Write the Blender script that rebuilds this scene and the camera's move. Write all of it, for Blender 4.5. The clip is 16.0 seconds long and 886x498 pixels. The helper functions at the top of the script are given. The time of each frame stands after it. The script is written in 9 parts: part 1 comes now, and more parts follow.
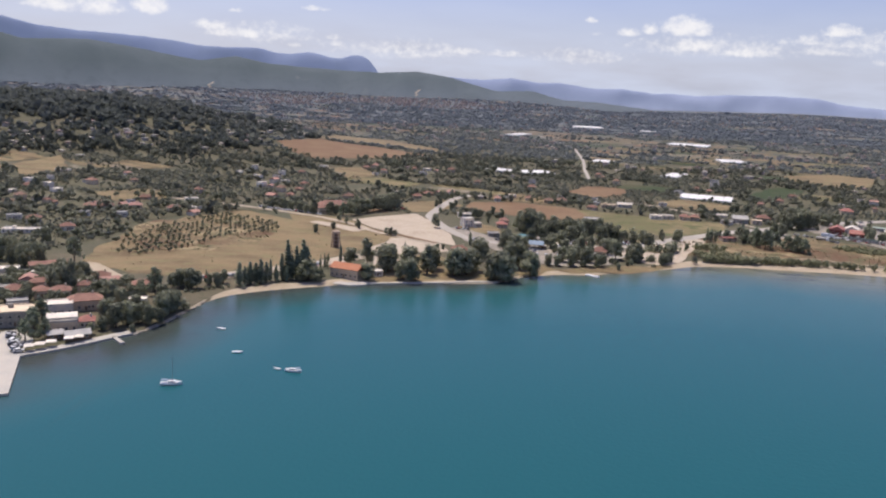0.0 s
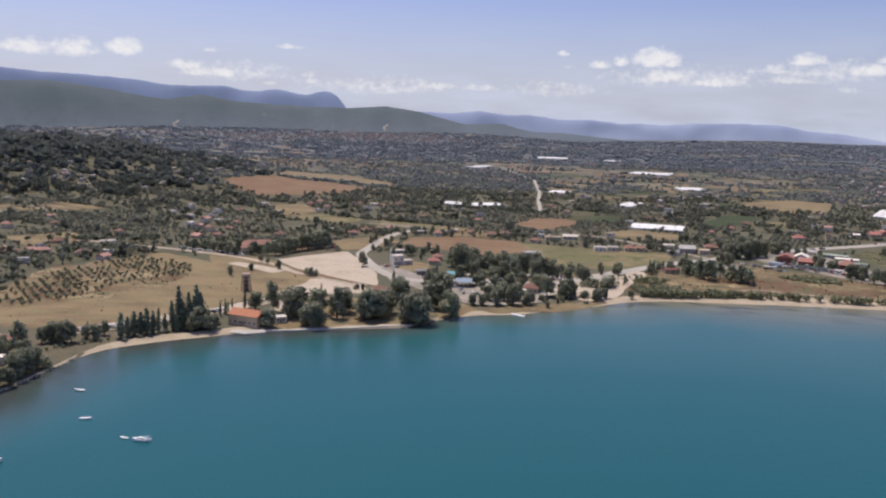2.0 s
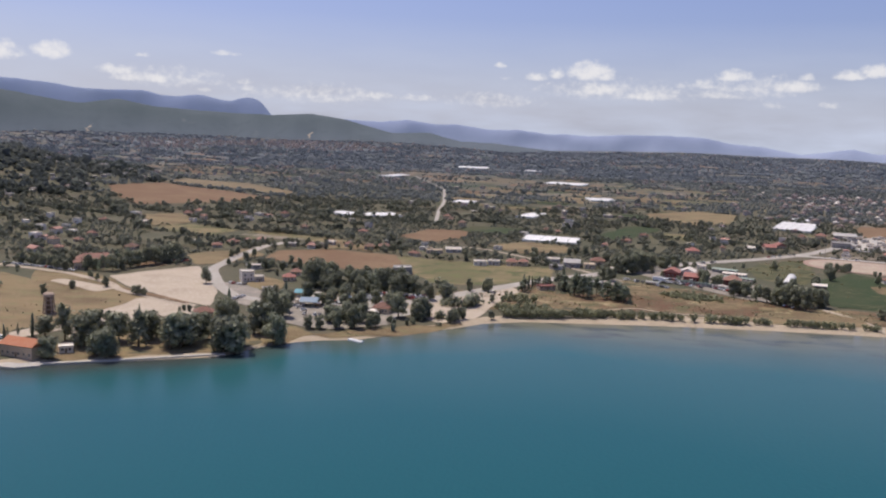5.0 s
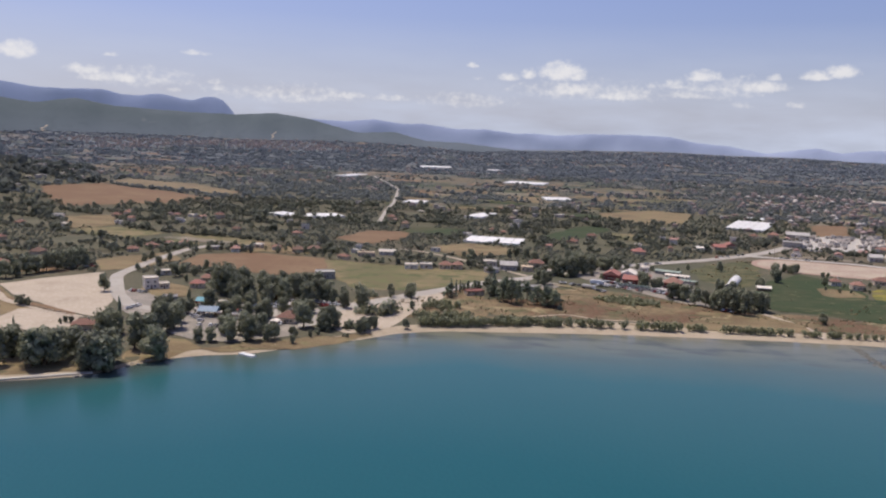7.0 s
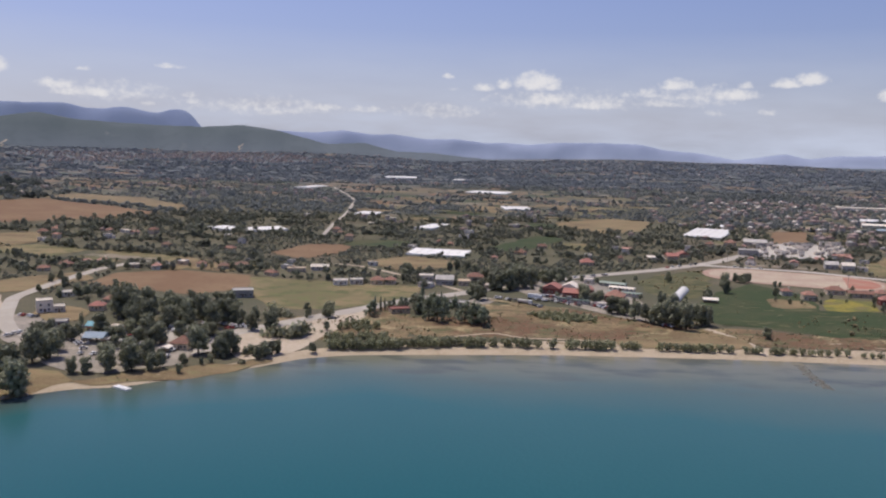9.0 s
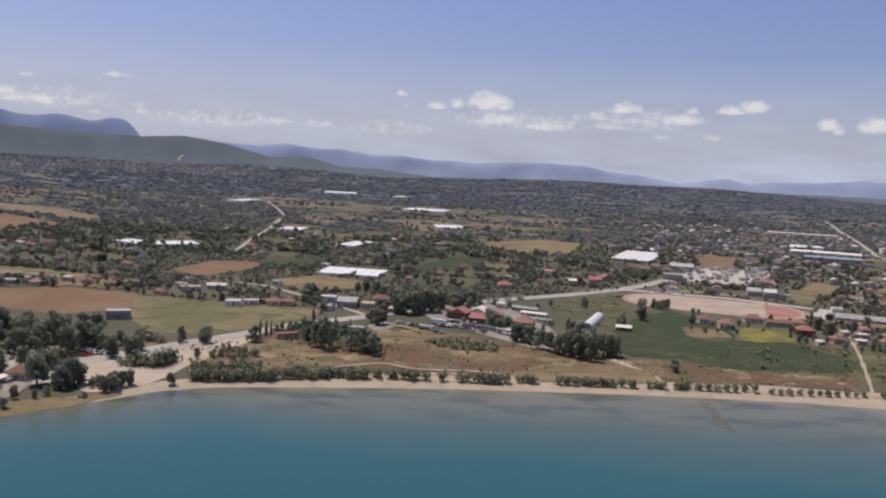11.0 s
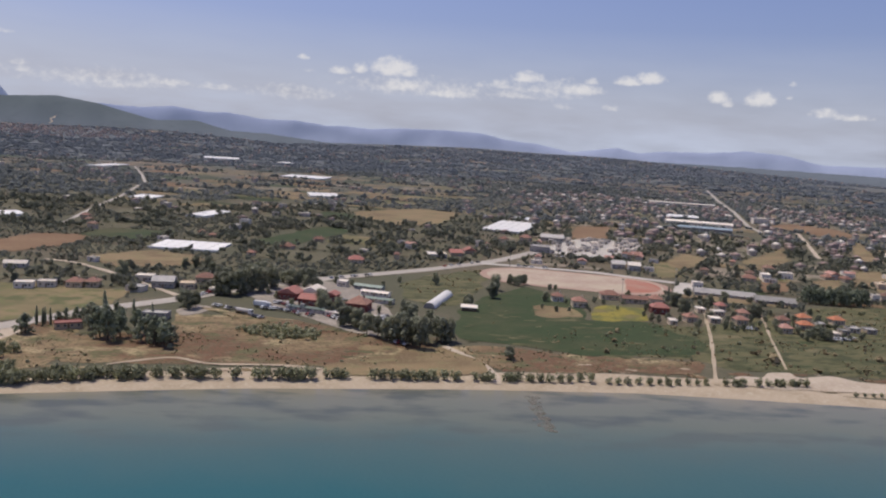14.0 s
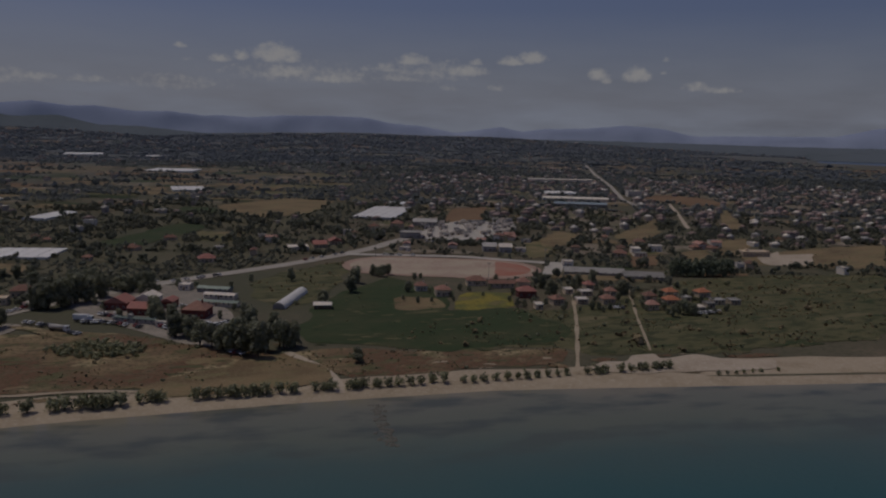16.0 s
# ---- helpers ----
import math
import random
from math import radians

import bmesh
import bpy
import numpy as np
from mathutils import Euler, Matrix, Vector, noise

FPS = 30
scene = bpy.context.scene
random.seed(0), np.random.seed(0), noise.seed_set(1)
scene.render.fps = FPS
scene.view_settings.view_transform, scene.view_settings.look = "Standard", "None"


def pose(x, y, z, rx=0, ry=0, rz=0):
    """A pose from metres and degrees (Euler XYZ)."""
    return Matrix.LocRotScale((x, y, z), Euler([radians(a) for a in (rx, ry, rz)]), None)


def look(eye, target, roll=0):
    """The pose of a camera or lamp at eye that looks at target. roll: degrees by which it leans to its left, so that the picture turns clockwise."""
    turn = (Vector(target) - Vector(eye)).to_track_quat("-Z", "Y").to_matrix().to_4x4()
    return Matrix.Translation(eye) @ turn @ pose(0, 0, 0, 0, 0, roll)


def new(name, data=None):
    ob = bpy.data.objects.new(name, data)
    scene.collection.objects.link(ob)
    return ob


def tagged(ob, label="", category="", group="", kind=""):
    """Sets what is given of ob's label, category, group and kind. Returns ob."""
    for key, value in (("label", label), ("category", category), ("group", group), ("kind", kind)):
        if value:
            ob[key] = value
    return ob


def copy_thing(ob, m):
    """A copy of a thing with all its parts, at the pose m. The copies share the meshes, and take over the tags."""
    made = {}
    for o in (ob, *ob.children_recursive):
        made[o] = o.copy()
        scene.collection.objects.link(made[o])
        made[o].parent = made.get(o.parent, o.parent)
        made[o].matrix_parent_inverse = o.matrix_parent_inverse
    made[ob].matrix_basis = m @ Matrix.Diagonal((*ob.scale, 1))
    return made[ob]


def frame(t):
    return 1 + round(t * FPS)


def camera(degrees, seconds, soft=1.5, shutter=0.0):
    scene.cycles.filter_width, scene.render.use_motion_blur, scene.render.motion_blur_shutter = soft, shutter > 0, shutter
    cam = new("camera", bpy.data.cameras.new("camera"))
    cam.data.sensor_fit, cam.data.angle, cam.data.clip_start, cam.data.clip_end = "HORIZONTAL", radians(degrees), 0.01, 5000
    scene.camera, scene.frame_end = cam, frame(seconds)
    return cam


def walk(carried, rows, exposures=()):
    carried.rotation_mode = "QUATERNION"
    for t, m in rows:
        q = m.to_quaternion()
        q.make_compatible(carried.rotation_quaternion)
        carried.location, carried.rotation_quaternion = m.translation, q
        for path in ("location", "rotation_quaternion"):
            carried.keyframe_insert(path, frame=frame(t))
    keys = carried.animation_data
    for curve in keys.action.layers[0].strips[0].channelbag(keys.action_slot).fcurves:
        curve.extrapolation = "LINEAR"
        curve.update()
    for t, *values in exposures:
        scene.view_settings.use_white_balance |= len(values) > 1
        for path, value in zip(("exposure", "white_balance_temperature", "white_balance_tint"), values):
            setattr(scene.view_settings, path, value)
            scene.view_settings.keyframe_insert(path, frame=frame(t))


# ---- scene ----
# ---- camera ----
cam = camera(58.0, 16.0, soft=2.15)
METRES, EYE = 400.0, 116.4
ROWS = [
    (0.0, 0.0, 0.0, 0.0, 0.52, -11.4, -2.57),
    (0.5, 0.0254, 0.0235, -0.0012, 0.05, -10.53, -2.46),
    (1.0, 0.05, 0.0466, -0.0019, -0.37, -9.77, -2.21),
    (1.5, 0.0741, 0.0696, -0.0037, -0.81, -9.27, -1.82),
    (2.0, 0.0999, 0.0918, -0.0042, -1.2, -8.95, -1.45),
    (2.5, 0.1251, 0.1139, -0.0052, -1.69, -8.65, -1.13),
    (3.0, 0.15, 0.1352, -0.0068, -2.34, -8.4, -0.98),
    (3.5, 0.1739, 0.1577, -0.0077, -2.99, -8.22, -1.07),
    (4.0, 0.2021, 0.1794, -0.0092, -3.7, -8.06, -1.33),
    (4.5, 0.2256, 0.2, -0.01, -4.6, -8.04, -1.73),
    (5.0, 0.2512, 0.2213, -0.0118, -5.59, -8.13, -2.13),
    (7.5, 0.3751, 0.3235, -0.0177, -7.82, -8.02, -1.79),
    (8.0, 0.4011, 0.3437, -0.0187, -8.09, -7.88, -1.43),
    (8.5, 0.4259, 0.3635, -0.0198, -8.55, -7.64, -1.3),
    (9.0, 0.451, 0.3828, -0.0208, -9.18, -7.26, -1.39),
    (11.5, 0.574, 0.4742, -0.0225, -13.66, -5.78, -3.16),
    (12.0, 0.5983, 0.4911, -0.022, -14.86, -5.94, -3.42),
    (12.5, 0.6222, 0.5074, -0.0219, -16.13, -6.3, -3.53),
    (13.0, 0.6458, 0.5245, -0.0218, -17.2, -6.78, -3.66),
    (13.5, 0.6693, 0.5408, -0.0218, -18.21, -7.36, -3.68),
    (14.0, 0.6925, 0.5567, -0.0211, -19.42, -7.89, -3.52),
    (14.5, 0.7161, 0.5717, -0.0212, -21.05, -8.17, -3.16),
    (15.0, 0.7396, 0.5882, -0.0218, -23.08, -8.38, -2.67),
    (15.5, 0.7616, 0.6019, -0.0219, -25.02, -8.53, -2.15),
    (16.0, 0.785, 0.6162, -0.0224, -27.32, -8.69, -1.38),
]
walk(cam, [(t, pose(0, 0, EYE) @ pose(METRES * x, METRES * y, METRES * z, 90 + pitch, roll, yaw)) for t, x, y, z, yaw, pitch, roll in ROWS],
     [(0.0, 0.42), (1.5, 0.34), (5.0, 0.23), (9.0, 0.15), (11.5, 0.05), (12.5, 0.04), (15.2, 0.07), (15.35, -0.3), (15.5, -0.7), (15.7, -1.13), (16.0, -1.78)])

# ---- sky and sun ----
SUN_EL, SUN_AZ = 67.0, -40.0      # degrees up, and clockwise from straight ahead (+y)
world = bpy.data.worlds.new("sky")
scene.world = world
world.use_nodes = True


def build_sky():
    nt = world.node_tree
    N, L = nt.nodes, nt.links
    N.clear()

    def op(kind, a, b=0.0, c=None):
        n = N.new("ShaderNodeMath")
        n.operation = kind
        for i, v in enumerate((a, b) if c is None else (a, b, c)):
            if isinstance(v, (int, float)):
                n.inputs[i].default_value = v
            else:
                L.new(v, n.inputs[i])
        return n.outputs[0]

    sky = N.new("ShaderNodeTexSky")
    sky.sky_type = "NISHITA"
    sky.sun_disc = False
    sky.sun_elevation, sky.sun_rotation = radians(SUN_EL), radians(SUN_AZ)
    sky.air_density, sky.dust_density, sky.ozone_density = 1.0, 1.7, 2.0
    tc = N.new("ShaderNodeTexCoord")
    sep = N.new("ShaderNodeSeparateXYZ")
    L.new(tc.outputs["Generated"], sep.inputs[0])
    az = op("MULTIPLY", op("ARCTAN2", sep.outputs[0], sep.outputs[1]), 180 / math.pi)
    el = op("MULTIPLY", op("ARCSINE", sep.outputs[2]), 180 / math.pi)
    # cumulus: azimuth, elevation, half width, half height, strength
    clouds = [
        (-20.11, 4.23, 0.87, 0.51, 1.10),
        (18.0, 3.3, 8.0, 0.9, 0.40),
        (26.0, 3.6, 5.0, 0.95, 0.44),
        (-3.0, 2.35, 7.0, 0.75, 0.46),
        (9.0, 2.4, 4.5, 0.65, 0.42),
        (-13.0, 2.95, 5.0, 0.85, 0.42),
        (-14.89, 4.42, 0.41, 0.14, 0.60),
        (-9.56, 4.86, 0.90, 0.18, 0.80),
        (-16.78, 3.35, 0.73, 0.32, 0.80),
        (-15.67, 2.95, 1.15, 0.32, 0.85),
        (-13.91, 2.91, 1.04, 0.33, 0.85),
        (-10.85, 2.40, 0.72, 0.26, 0.50),
        (-8.23, 3.05, 0.74, 0.22, 0.60),
        (-7.87, 2.61, 1.04, 0.26, 0.50),
        (-3.81, 2.64, 2.11, 0.23, 0.45),
        (0.45, 2.50, 2.05, 0.35, 0.55),
        (3.80, 2.46, 1.79, 0.27, 0.55),
        (8.37, 2.61, 1.67, 0.27, 0.50),
        (10.18, 2.27, 1.19, 0.27, 0.40),
        (9.45, 4.89, 0.44, 0.19, 0.80),
        (9.84, 4.05, 0.63, 0.17, 0.55),
        (12.01, 4.15, 0.87, 0.27, 0.90),
        (13.38, 4.38, 0.59, 0.35, 0.95),
        (15.61, 4.54, 1.40, 0.53, 1.20),
        (16.67, 4.33, 0.70, 0.34, 1.00),
        (16.33, 3.41, 1.40, 0.38, 1.00),
        (14.77, 3.18, 0.78, 0.27, 0.70),
        (19.74, 3.06, 2.27, 0.31, 0.80),
        (21.66, 3.81, 0.45, 0.17, 0.70),
        (23.30, 3.87, 0.81, 0.30, 0.85),
        (25.16, 4.45, 1.15, 0.37, 1.00),
        (25.72, 3.72, 1.29, 0.33, 0.70),
        (24.41, 3.22, 2.17, 0.30, 0.60),
        (27.54, 4.54, 0.28, 0.13, 0.60),
        (28.82, 3.79, 1.58, 0.36, 1.00),
        (29.50, 4.44, 0.51, 0.22, 0.90),
        (27.79, 2.68, 0.91, 0.33, 0.40),
        (32.14, 4.55, 1.05, 0.28, 1.00),
        (33.43, 4.75, 0.90, 0.35, 1.20),
        (30.97, 2.72, 0.94, 0.25, 0.55),
        (37.96, 3.70, 0.70, 0.34, 1.10),
        (38.62, 3.35, 0.48, 0.22, 0.80),
        (40.62, 3.67, 0.90, 0.41, 1.15),
        (42.49, 4.78, 0.32, 0.18, 0.60),
        (42.35, 3.94, 0.32, 0.15, 0.60),
        (44.59, 2.97, 0.89, 0.29, 0.90),
        (46.15, 2.80, 1.27, 0.22, 0.80),
        (-25.76, 3.97, 1.95, 0.47, 0.80),
        (-23.15, 4.04, 1.48, 0.55, 0.90),
        (-20.15, 4.30, 1.05, 0.42, 1.10),
        (-14.46, 4.44, 0.41, 0.18, 0.60),
        (-16.01, 3.25, 0.95, 0.36, 0.80),
        (-14.35, 2.98, 1.42, 0.33, 0.80),
        (-9.09, 4.84, 0.76, 0.15, 0.60),
    ]
    total = None
    for a, e, w, h, s in clouds:
        dx = op("MULTIPLY", op("SUBTRACT", az, a), 1 / w)
        dy = op("MULTIPLY", op("SUBTRACT", el, e), 0.68 / h)
        dy = op("MAXIMUM", dy, op("MULTIPLY", dy, -1.9))      # flat bases
        d = op("ADD", op("MULTIPLY", dx, dx), op("MULTIPLY", dy, dy))
        m = op("SUBTRACT", s * 1.1, op("MULTIPLY", d, 0.75))
        total = m if total is None else op("MAXIMUM", total, m)
    mapping = N.new("ShaderNodeMapping")
    mapping.inputs["Scale"].default_value = (1, 1, 1.3)
    L.new(tc.outputs["Generated"], mapping.inputs[0])
    n1 = N.new("ShaderNodeTexNoise")
    n1.inputs["Scale"].default_value, n1.inputs["Detail"].default_value, n1.inputs["Roughness"].default_value = 95, 6, 0.6
    L.new(mapping.outputs[0], n1.inputs["Vector"])
    puff = op("ADD", total, op("MULTIPLY", op("SUBTRACT", n1.outputs["Fac"], 0.5), 2.2))
    ramp = N.new("ShaderNodeMapRange")
    ramp.interpolation_type = "SMOOTHSTEP"
    for i, v in ((1, -0.05), (2, 1.35), (3, 0.0), (4, 0.8)):
        ramp.inputs[i].default_value = v
    L.new(puff, ramp.inputs[0])
    # thin veil low over the horizon
    n2 = N.new("ShaderNodeTexNoise")
    n2.inputs["Scale"].default_value, n2.inputs["Detail"].default_value = 9, 5
    m2 = N.new("ShaderNodeMapping")
    m2.inputs["Scale"].default_value = (1, 1, 5)
    L.new(tc.outputs["Generated"], m2.inputs[0])
    L.new(m2.outputs[0], n2.inputs["Vector"])
    low = N.new("ShaderNodeMapRange")
    for i, v in ((1, 0.0), (2, 8.0), (3, 0.95), (4, 0.0)):
        low.inputs[i].default_value = v
    L.new(el, low.inputs[0])
    veil = op("MULTIPLY", low.outputs[0], op("ADD", 0.35, op("MULTIPLY", n2.outputs["Fac"], 1.1)))
    tint = N.new("ShaderNodeMix")
    tint.data_type, tint.blend_type = "RGBA", "MULTIPLY"
    tint.inputs[0].default_value = 1.0
    L.new(sky.outputs[0], tint.inputs[6])
    tint.inputs[7].default_value = SKY_TINT
    mix = N.new("ShaderNodeMix")
    mix.data_type = "RGBA"
    L.new(veil, mix.inputs[0])
    L.new(tint.outputs[2], mix.inputs[6])
    mix.inputs[7].default_value = VEIL
    mix2 = N.new("ShaderNodeMix")
    mix2.data_type = "RGBA"
    L.new(ramp.outputs[0], mix2.inputs[0])
    L.new(mix.outputs[2], mix2.inputs[6])
    mix2.inputs[7].default_value = CLOUD
    bg = N.new("ShaderNodeBackground")
    bg.inputs[1].default_value = SKY_STRENGTH
    L.new(mix2.outputs[2], bg.inputs[0])
    out = N.new("ShaderNodeOutputWorld")
    L.new(bg.outputs[0], out.inputs[0])


SKY_STRENGTH = 0.103
SKY_TINT = (0.83, 0.77, 1.0, 1)
VEIL = (4.7, 5.1, 6.3, 1)
CLOUD = (7.2, 7.0, 7.0, 1)
build_sky()
sun = new("sun", bpy.data.lights.new("sun", "SUN"))
sun.data.energy, sun.data.angle, sun.data.color = 3.05, radians(0.53), (1.0, 0.905, 0.78)
a, e = radians(SUN_AZ), radians(SUN_EL)
sun.matrix_world = look((0, 0, 300), (-math.sin(a) * math.cos(e), -math.cos(a) * math.cos(e), 300 - math.sin(e)))

# ---- materials ----


def mat(name, colour, rough=0.9, spots=(), spread=0.25, bump=0.0, bump_scale=1.0, metal=0.0, island=0.0, obj=0.0, spec=0.3, thin=0.0, stretch=1.0, haze_tint=None):
    """Principled material; spots: (noise scale, colour, low, high, detail) laid over one another; island/obj: value spread per leaf clump or object."""
    m = bpy.data.materials.new(name)
    m.use_nodes = True
    nt = m.node_tree
    N, L = nt.nodes, nt.links
    b = N["Principled BSDF"]
    b.inputs["Roughness"].default_value, b.inputs["Metallic"].default_value = rough, metal
    b.inputs["Specular IOR Level"].default_value = spec
    geo = N.new("ShaderNodeNewGeometry")
    col = N.new("ShaderNodeRGB")
    col.outputs[0].default_value = (*colour, 1)
    cur = col.outputs[0]
    where = geo.outputs["Position"]
    if stretch != 1:
        mp = N.new("ShaderNodeMapping")
        mp.inputs["Rotation"].default_value = (0, 0, radians(12))
        mp.inputs["Scale"].default_value = (1, stretch, 1)
        L.new(where, mp.inputs[0])
        where = mp.outputs[0]
    for scale, c, lo, hi, detail in spots:
        n = N.new("ShaderNodeTexNoise")
        n.inputs["Scale"].default_value, n.inputs["Detail"].default_value = scale, detail
        L.new(where, n.inputs["Vector"])
        r = N.new("ShaderNodeMapRange")
        for i, v in ((1, lo), (2, hi), (3, 0.0), (4, 1.0)):
            r.inputs[i].default_value = v
        L.new(n.outputs["Fac"], r.inputs[0])
        x = N.new("ShaderNodeMix")
        x.data_type = "RGBA"
        L.new(r.outputs[0], x.inputs[0])
        L.new(cur, x.inputs[6])
        x.inputs[7].default_value = (*c, 1)
        cur = x.outputs[2]
    if haze_tint:      # distance haze painted into the base colour, stronger towards +y
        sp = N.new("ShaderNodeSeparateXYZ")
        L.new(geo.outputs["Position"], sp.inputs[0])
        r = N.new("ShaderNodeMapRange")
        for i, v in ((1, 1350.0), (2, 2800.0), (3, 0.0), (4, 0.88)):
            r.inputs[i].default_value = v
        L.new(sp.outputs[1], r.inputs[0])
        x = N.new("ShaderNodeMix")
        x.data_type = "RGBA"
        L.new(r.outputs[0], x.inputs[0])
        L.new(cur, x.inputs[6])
        x.inputs[7].default_value = (*haze_tint, 1)
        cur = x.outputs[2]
    for on, amount in ((0, island), (1, obj)):
        if not amount:
            continue
        if on == 0:
            src = geo.outputs["Random Per Island"]
        else:
            oi = N.new("ShaderNodeObjectInfo")
            src = oi.outputs["Random"]
        r = N.new("ShaderNodeMapRange")
        for i, v in ((1, 0.0), (2, 1.0), (3, 1 - amount), (4, 1 + amount)):
            r.inputs[i].default_value = v
        L.new(src, r.inputs[0])
        h = N.new("ShaderNodeHueSaturation")
        L.new(r.outputs[0], h.inputs["Value"])
        L.new(cur, h.inputs["Color"])
        cur = h.outputs[0]
    L.new(cur, b.inputs["Base Color"])
    if thin:        # light through the leaves
        tr = N.new("ShaderNodeBsdfTranslucent")
        L.new(cur, tr.inputs["Color"])
        ms = N.new("ShaderNodeMixShader")
        ms.inputs[0].default_value = thin
        L.new(b.outputs[0], ms.inputs[1])
        L.new(tr.outputs[0], ms.inputs[2])
        L.new(ms.outputs[0], N["Material Output"].inputs["Surface"])
    if bump:
        n = N.new("ShaderNodeTexNoise")
        n.inputs["Scale"].default_value, n.inputs["Detail"].default_value = bump_scale, 4
        L.new(geo.outputs["Position"], n.inputs["Vector"])
        k = N.new("ShaderNodeBump")
        k.inputs["Strength"].default_value, k.inputs["Distance"].default_value = bump, 0.3
        L.new(n.outputs["Fac"], k.inputs["Height"])
        L.new(k.outputs[0], b.inputs["Normal"])
    return m


M = {}
M["ground"] = mat("dry_ground", (0.14, 0.116, 0.078), 1, [(0.004, (0.098, 0.096, 0.06), 0.38, 0.55, 5), (0.03, (0.165, 0.135, 0.09), 0.56, 0.75, 6), (0.4, (0.08, 0.082, 0.048), 0.48, 0.75, 4)], bump=0.3, bump_scale=1.2, haze_tint=(0.138, 0.153, 0.163))
M["straw"] = mat("dry_grass", (0.23, 0.17, 0.092), 1, [(0.02, (0.142, 0.10, 0.056), 0.44, 0.62, 7), (0.07, (0.19, 0.165, 0.08), 0.5, 0.66, 5), (0.9, (0.32, 0.25, 0.15), 0.5, 0.8, 4)], bump=0.3, bump_scale=1.5, stretch=2.2, haze_tint=(0.185, 0.168, 0.152))
M["ochre"] = mat("ploughed_earth", (0.19, 0.118, 0.068), 1, [(0.02, (0.225, 0.152, 0.088), 0.4, 0.65, 5), (0.2, (0.17, 0.102, 0.06), 0.5, 0.8, 5)], bump=0.2, haze_tint=(0.215, 0.15, 0.102))
M["olivegrass"] = mat("green_meadow", (0.15, 0.132, 0.066), 1, [(0.02, (0.225, 0.175, 0.095), 0.45, 0.56, 7), (0.06, (0.105, 0.11, 0.05), 0.52, 0.62, 6), (0.15, (0.14, 0.15, 0.06), 0.5, 0.75, 5)], bump=0.3, haze_tint=(0.15, 0.15, 0.125))
M["green"] = mat("lush_field", (0.044, 0.064, 0.026), 1, [(0.025, (0.066, 0.074, 0.034), 0.45, 0.65, 6), (0.2, (0.034, 0.050, 0.021), 0.48, 0.75, 5), (0.012, (0.085, 0.084, 0.042), 0.58, 0.7, 5)], bump=0.4, stretch=2.0, haze_tint=(0.10, 0.122, 0.10))
M["yellow"] = mat("flowering_field", (0.25, 0.21, 0.045), 1, [(0.06, (0.13, 0.135, 0.045), 0.46, 0.58, 6), (0.03, (0.19, 0.15, 0.07), 0.54, 0.64, 6), (0.4, (0.1, 0.11, 0.04), 0.54, 0.7, 4)], bump=0.3)
M["scrub"] = mat("coastal_scrub", (0.245, 0.18, 0.10), 1, [(0.012, (0.155, 0.088, 0.052), 0.45, 0.53, 6), (0.025, (0.34, 0.27, 0.155), 0.53, 0.6, 7), (0.06, (0.125, 0.12, 0.058), 0.53, 0.63, 6), (0.17, (0.165, 0.115, 0.07), 0.52, 0.62, 5), (0.5, (0.085, 0.078, 0.04), 0.52, 0.64, 5)], bump=0.5, stretch=1.5)
M["greenscrub"] = mat("green_scrub", (0.112, 0.108, 0.053), 1, [(0.018, (0.135, 0.122, 0.06), 0.45, 0.62, 6), (0.12, (0.066, 0.074, 0.033), 0.48, 0.7, 6), (0.035, (0.175, 0.15, 0.082), 0.56, 0.68, 7), (0.08, (0.056, 0.063, 0.03), 0.52, 0.62, 6)], bump=0.5, stretch=2.2)
M["sand"] = mat("beach_sand", (0.41, 0.335, 0.24), 1, [(0.08, (0.33, 0.265, 0.18), 0.45, 0.7, 6), (0.6, (0.48, 0.41, 0.31), 0.5, 0.8, 4)], bump=0.2)
M["dirt"] = mat("pale_dirt", (0.45, 0.375, 0.285), 1, [(0.06, (0.38, 0.31, 0.23), 0.45, 0.7, 6), (0.5, (0.54, 0.47, 0.38), 0.5, 0.8, 4)], bump=0.1)
M["asphalt"] = mat("worn_asphalt", (0.39, 0.35, 0.295), 0.9, [(0.08, (0.44, 0.405, 0.35), 0.45, 0.7, 5), (1.2, (0.29, 0.275, 0.25), 0.5, 0.8, 3)])
M["wornyard"] = mat("worn_yard", (0.27, 0.24, 0.20), 0.95, [(0.08, (0.35, 0.305, 0.25), 0.45, 0.65, 6), (0.5, (0.18, 0.16, 0.135), 0.5, 0.75, 4)])
M["concrete"] = mat("concrete", (0.48, 0.44, 0.375), 0.9, [(0.1, (0.38, 0.36, 0.33), 0.45, 0.7, 6), (1.5, (0.52, 0.50, 0.46), 0.5, 0.8, 3)])
M["clay"] = mat("track_clay", (0.36, 0.15, 0.105), 0.95, [(0.05, (0.37, 0.23, 0.17), 0.4, 0.7, 5)])
M["fadedclay"] = mat("faded_track", (0.35, 0.235, 0.185), 0.95, [(0.04, (0.42, 0.30, 0.23), 0.4, 0.65, 5)])
M["infield"] = mat("track_infield", (0.43, 0.355, 0.265), 1, [(0.04, (0.37, 0.275, 0.215), 0.4, 0.65, 6), (0.4, (0.50, 0.42, 0.33), 0.5, 0.8, 4)])
M["leaf"] = mat("leaves", (0.233, 0.238, 0.156), 0.6, [(0.9, (0.25, 0.262, 0.168), 0.45, 0.65, 3)], island=0.2, obj=0.25, thin=0.3, spec=0.5)
M["olive"] = mat("olive_leaves", (0.198, 0.205, 0.129), 0.6, [(0.9, (0.221, 0.228, 0.146), 0.45, 0.65, 3)], island=0.2, obj=0.2, thin=0.3, spec=0.5)
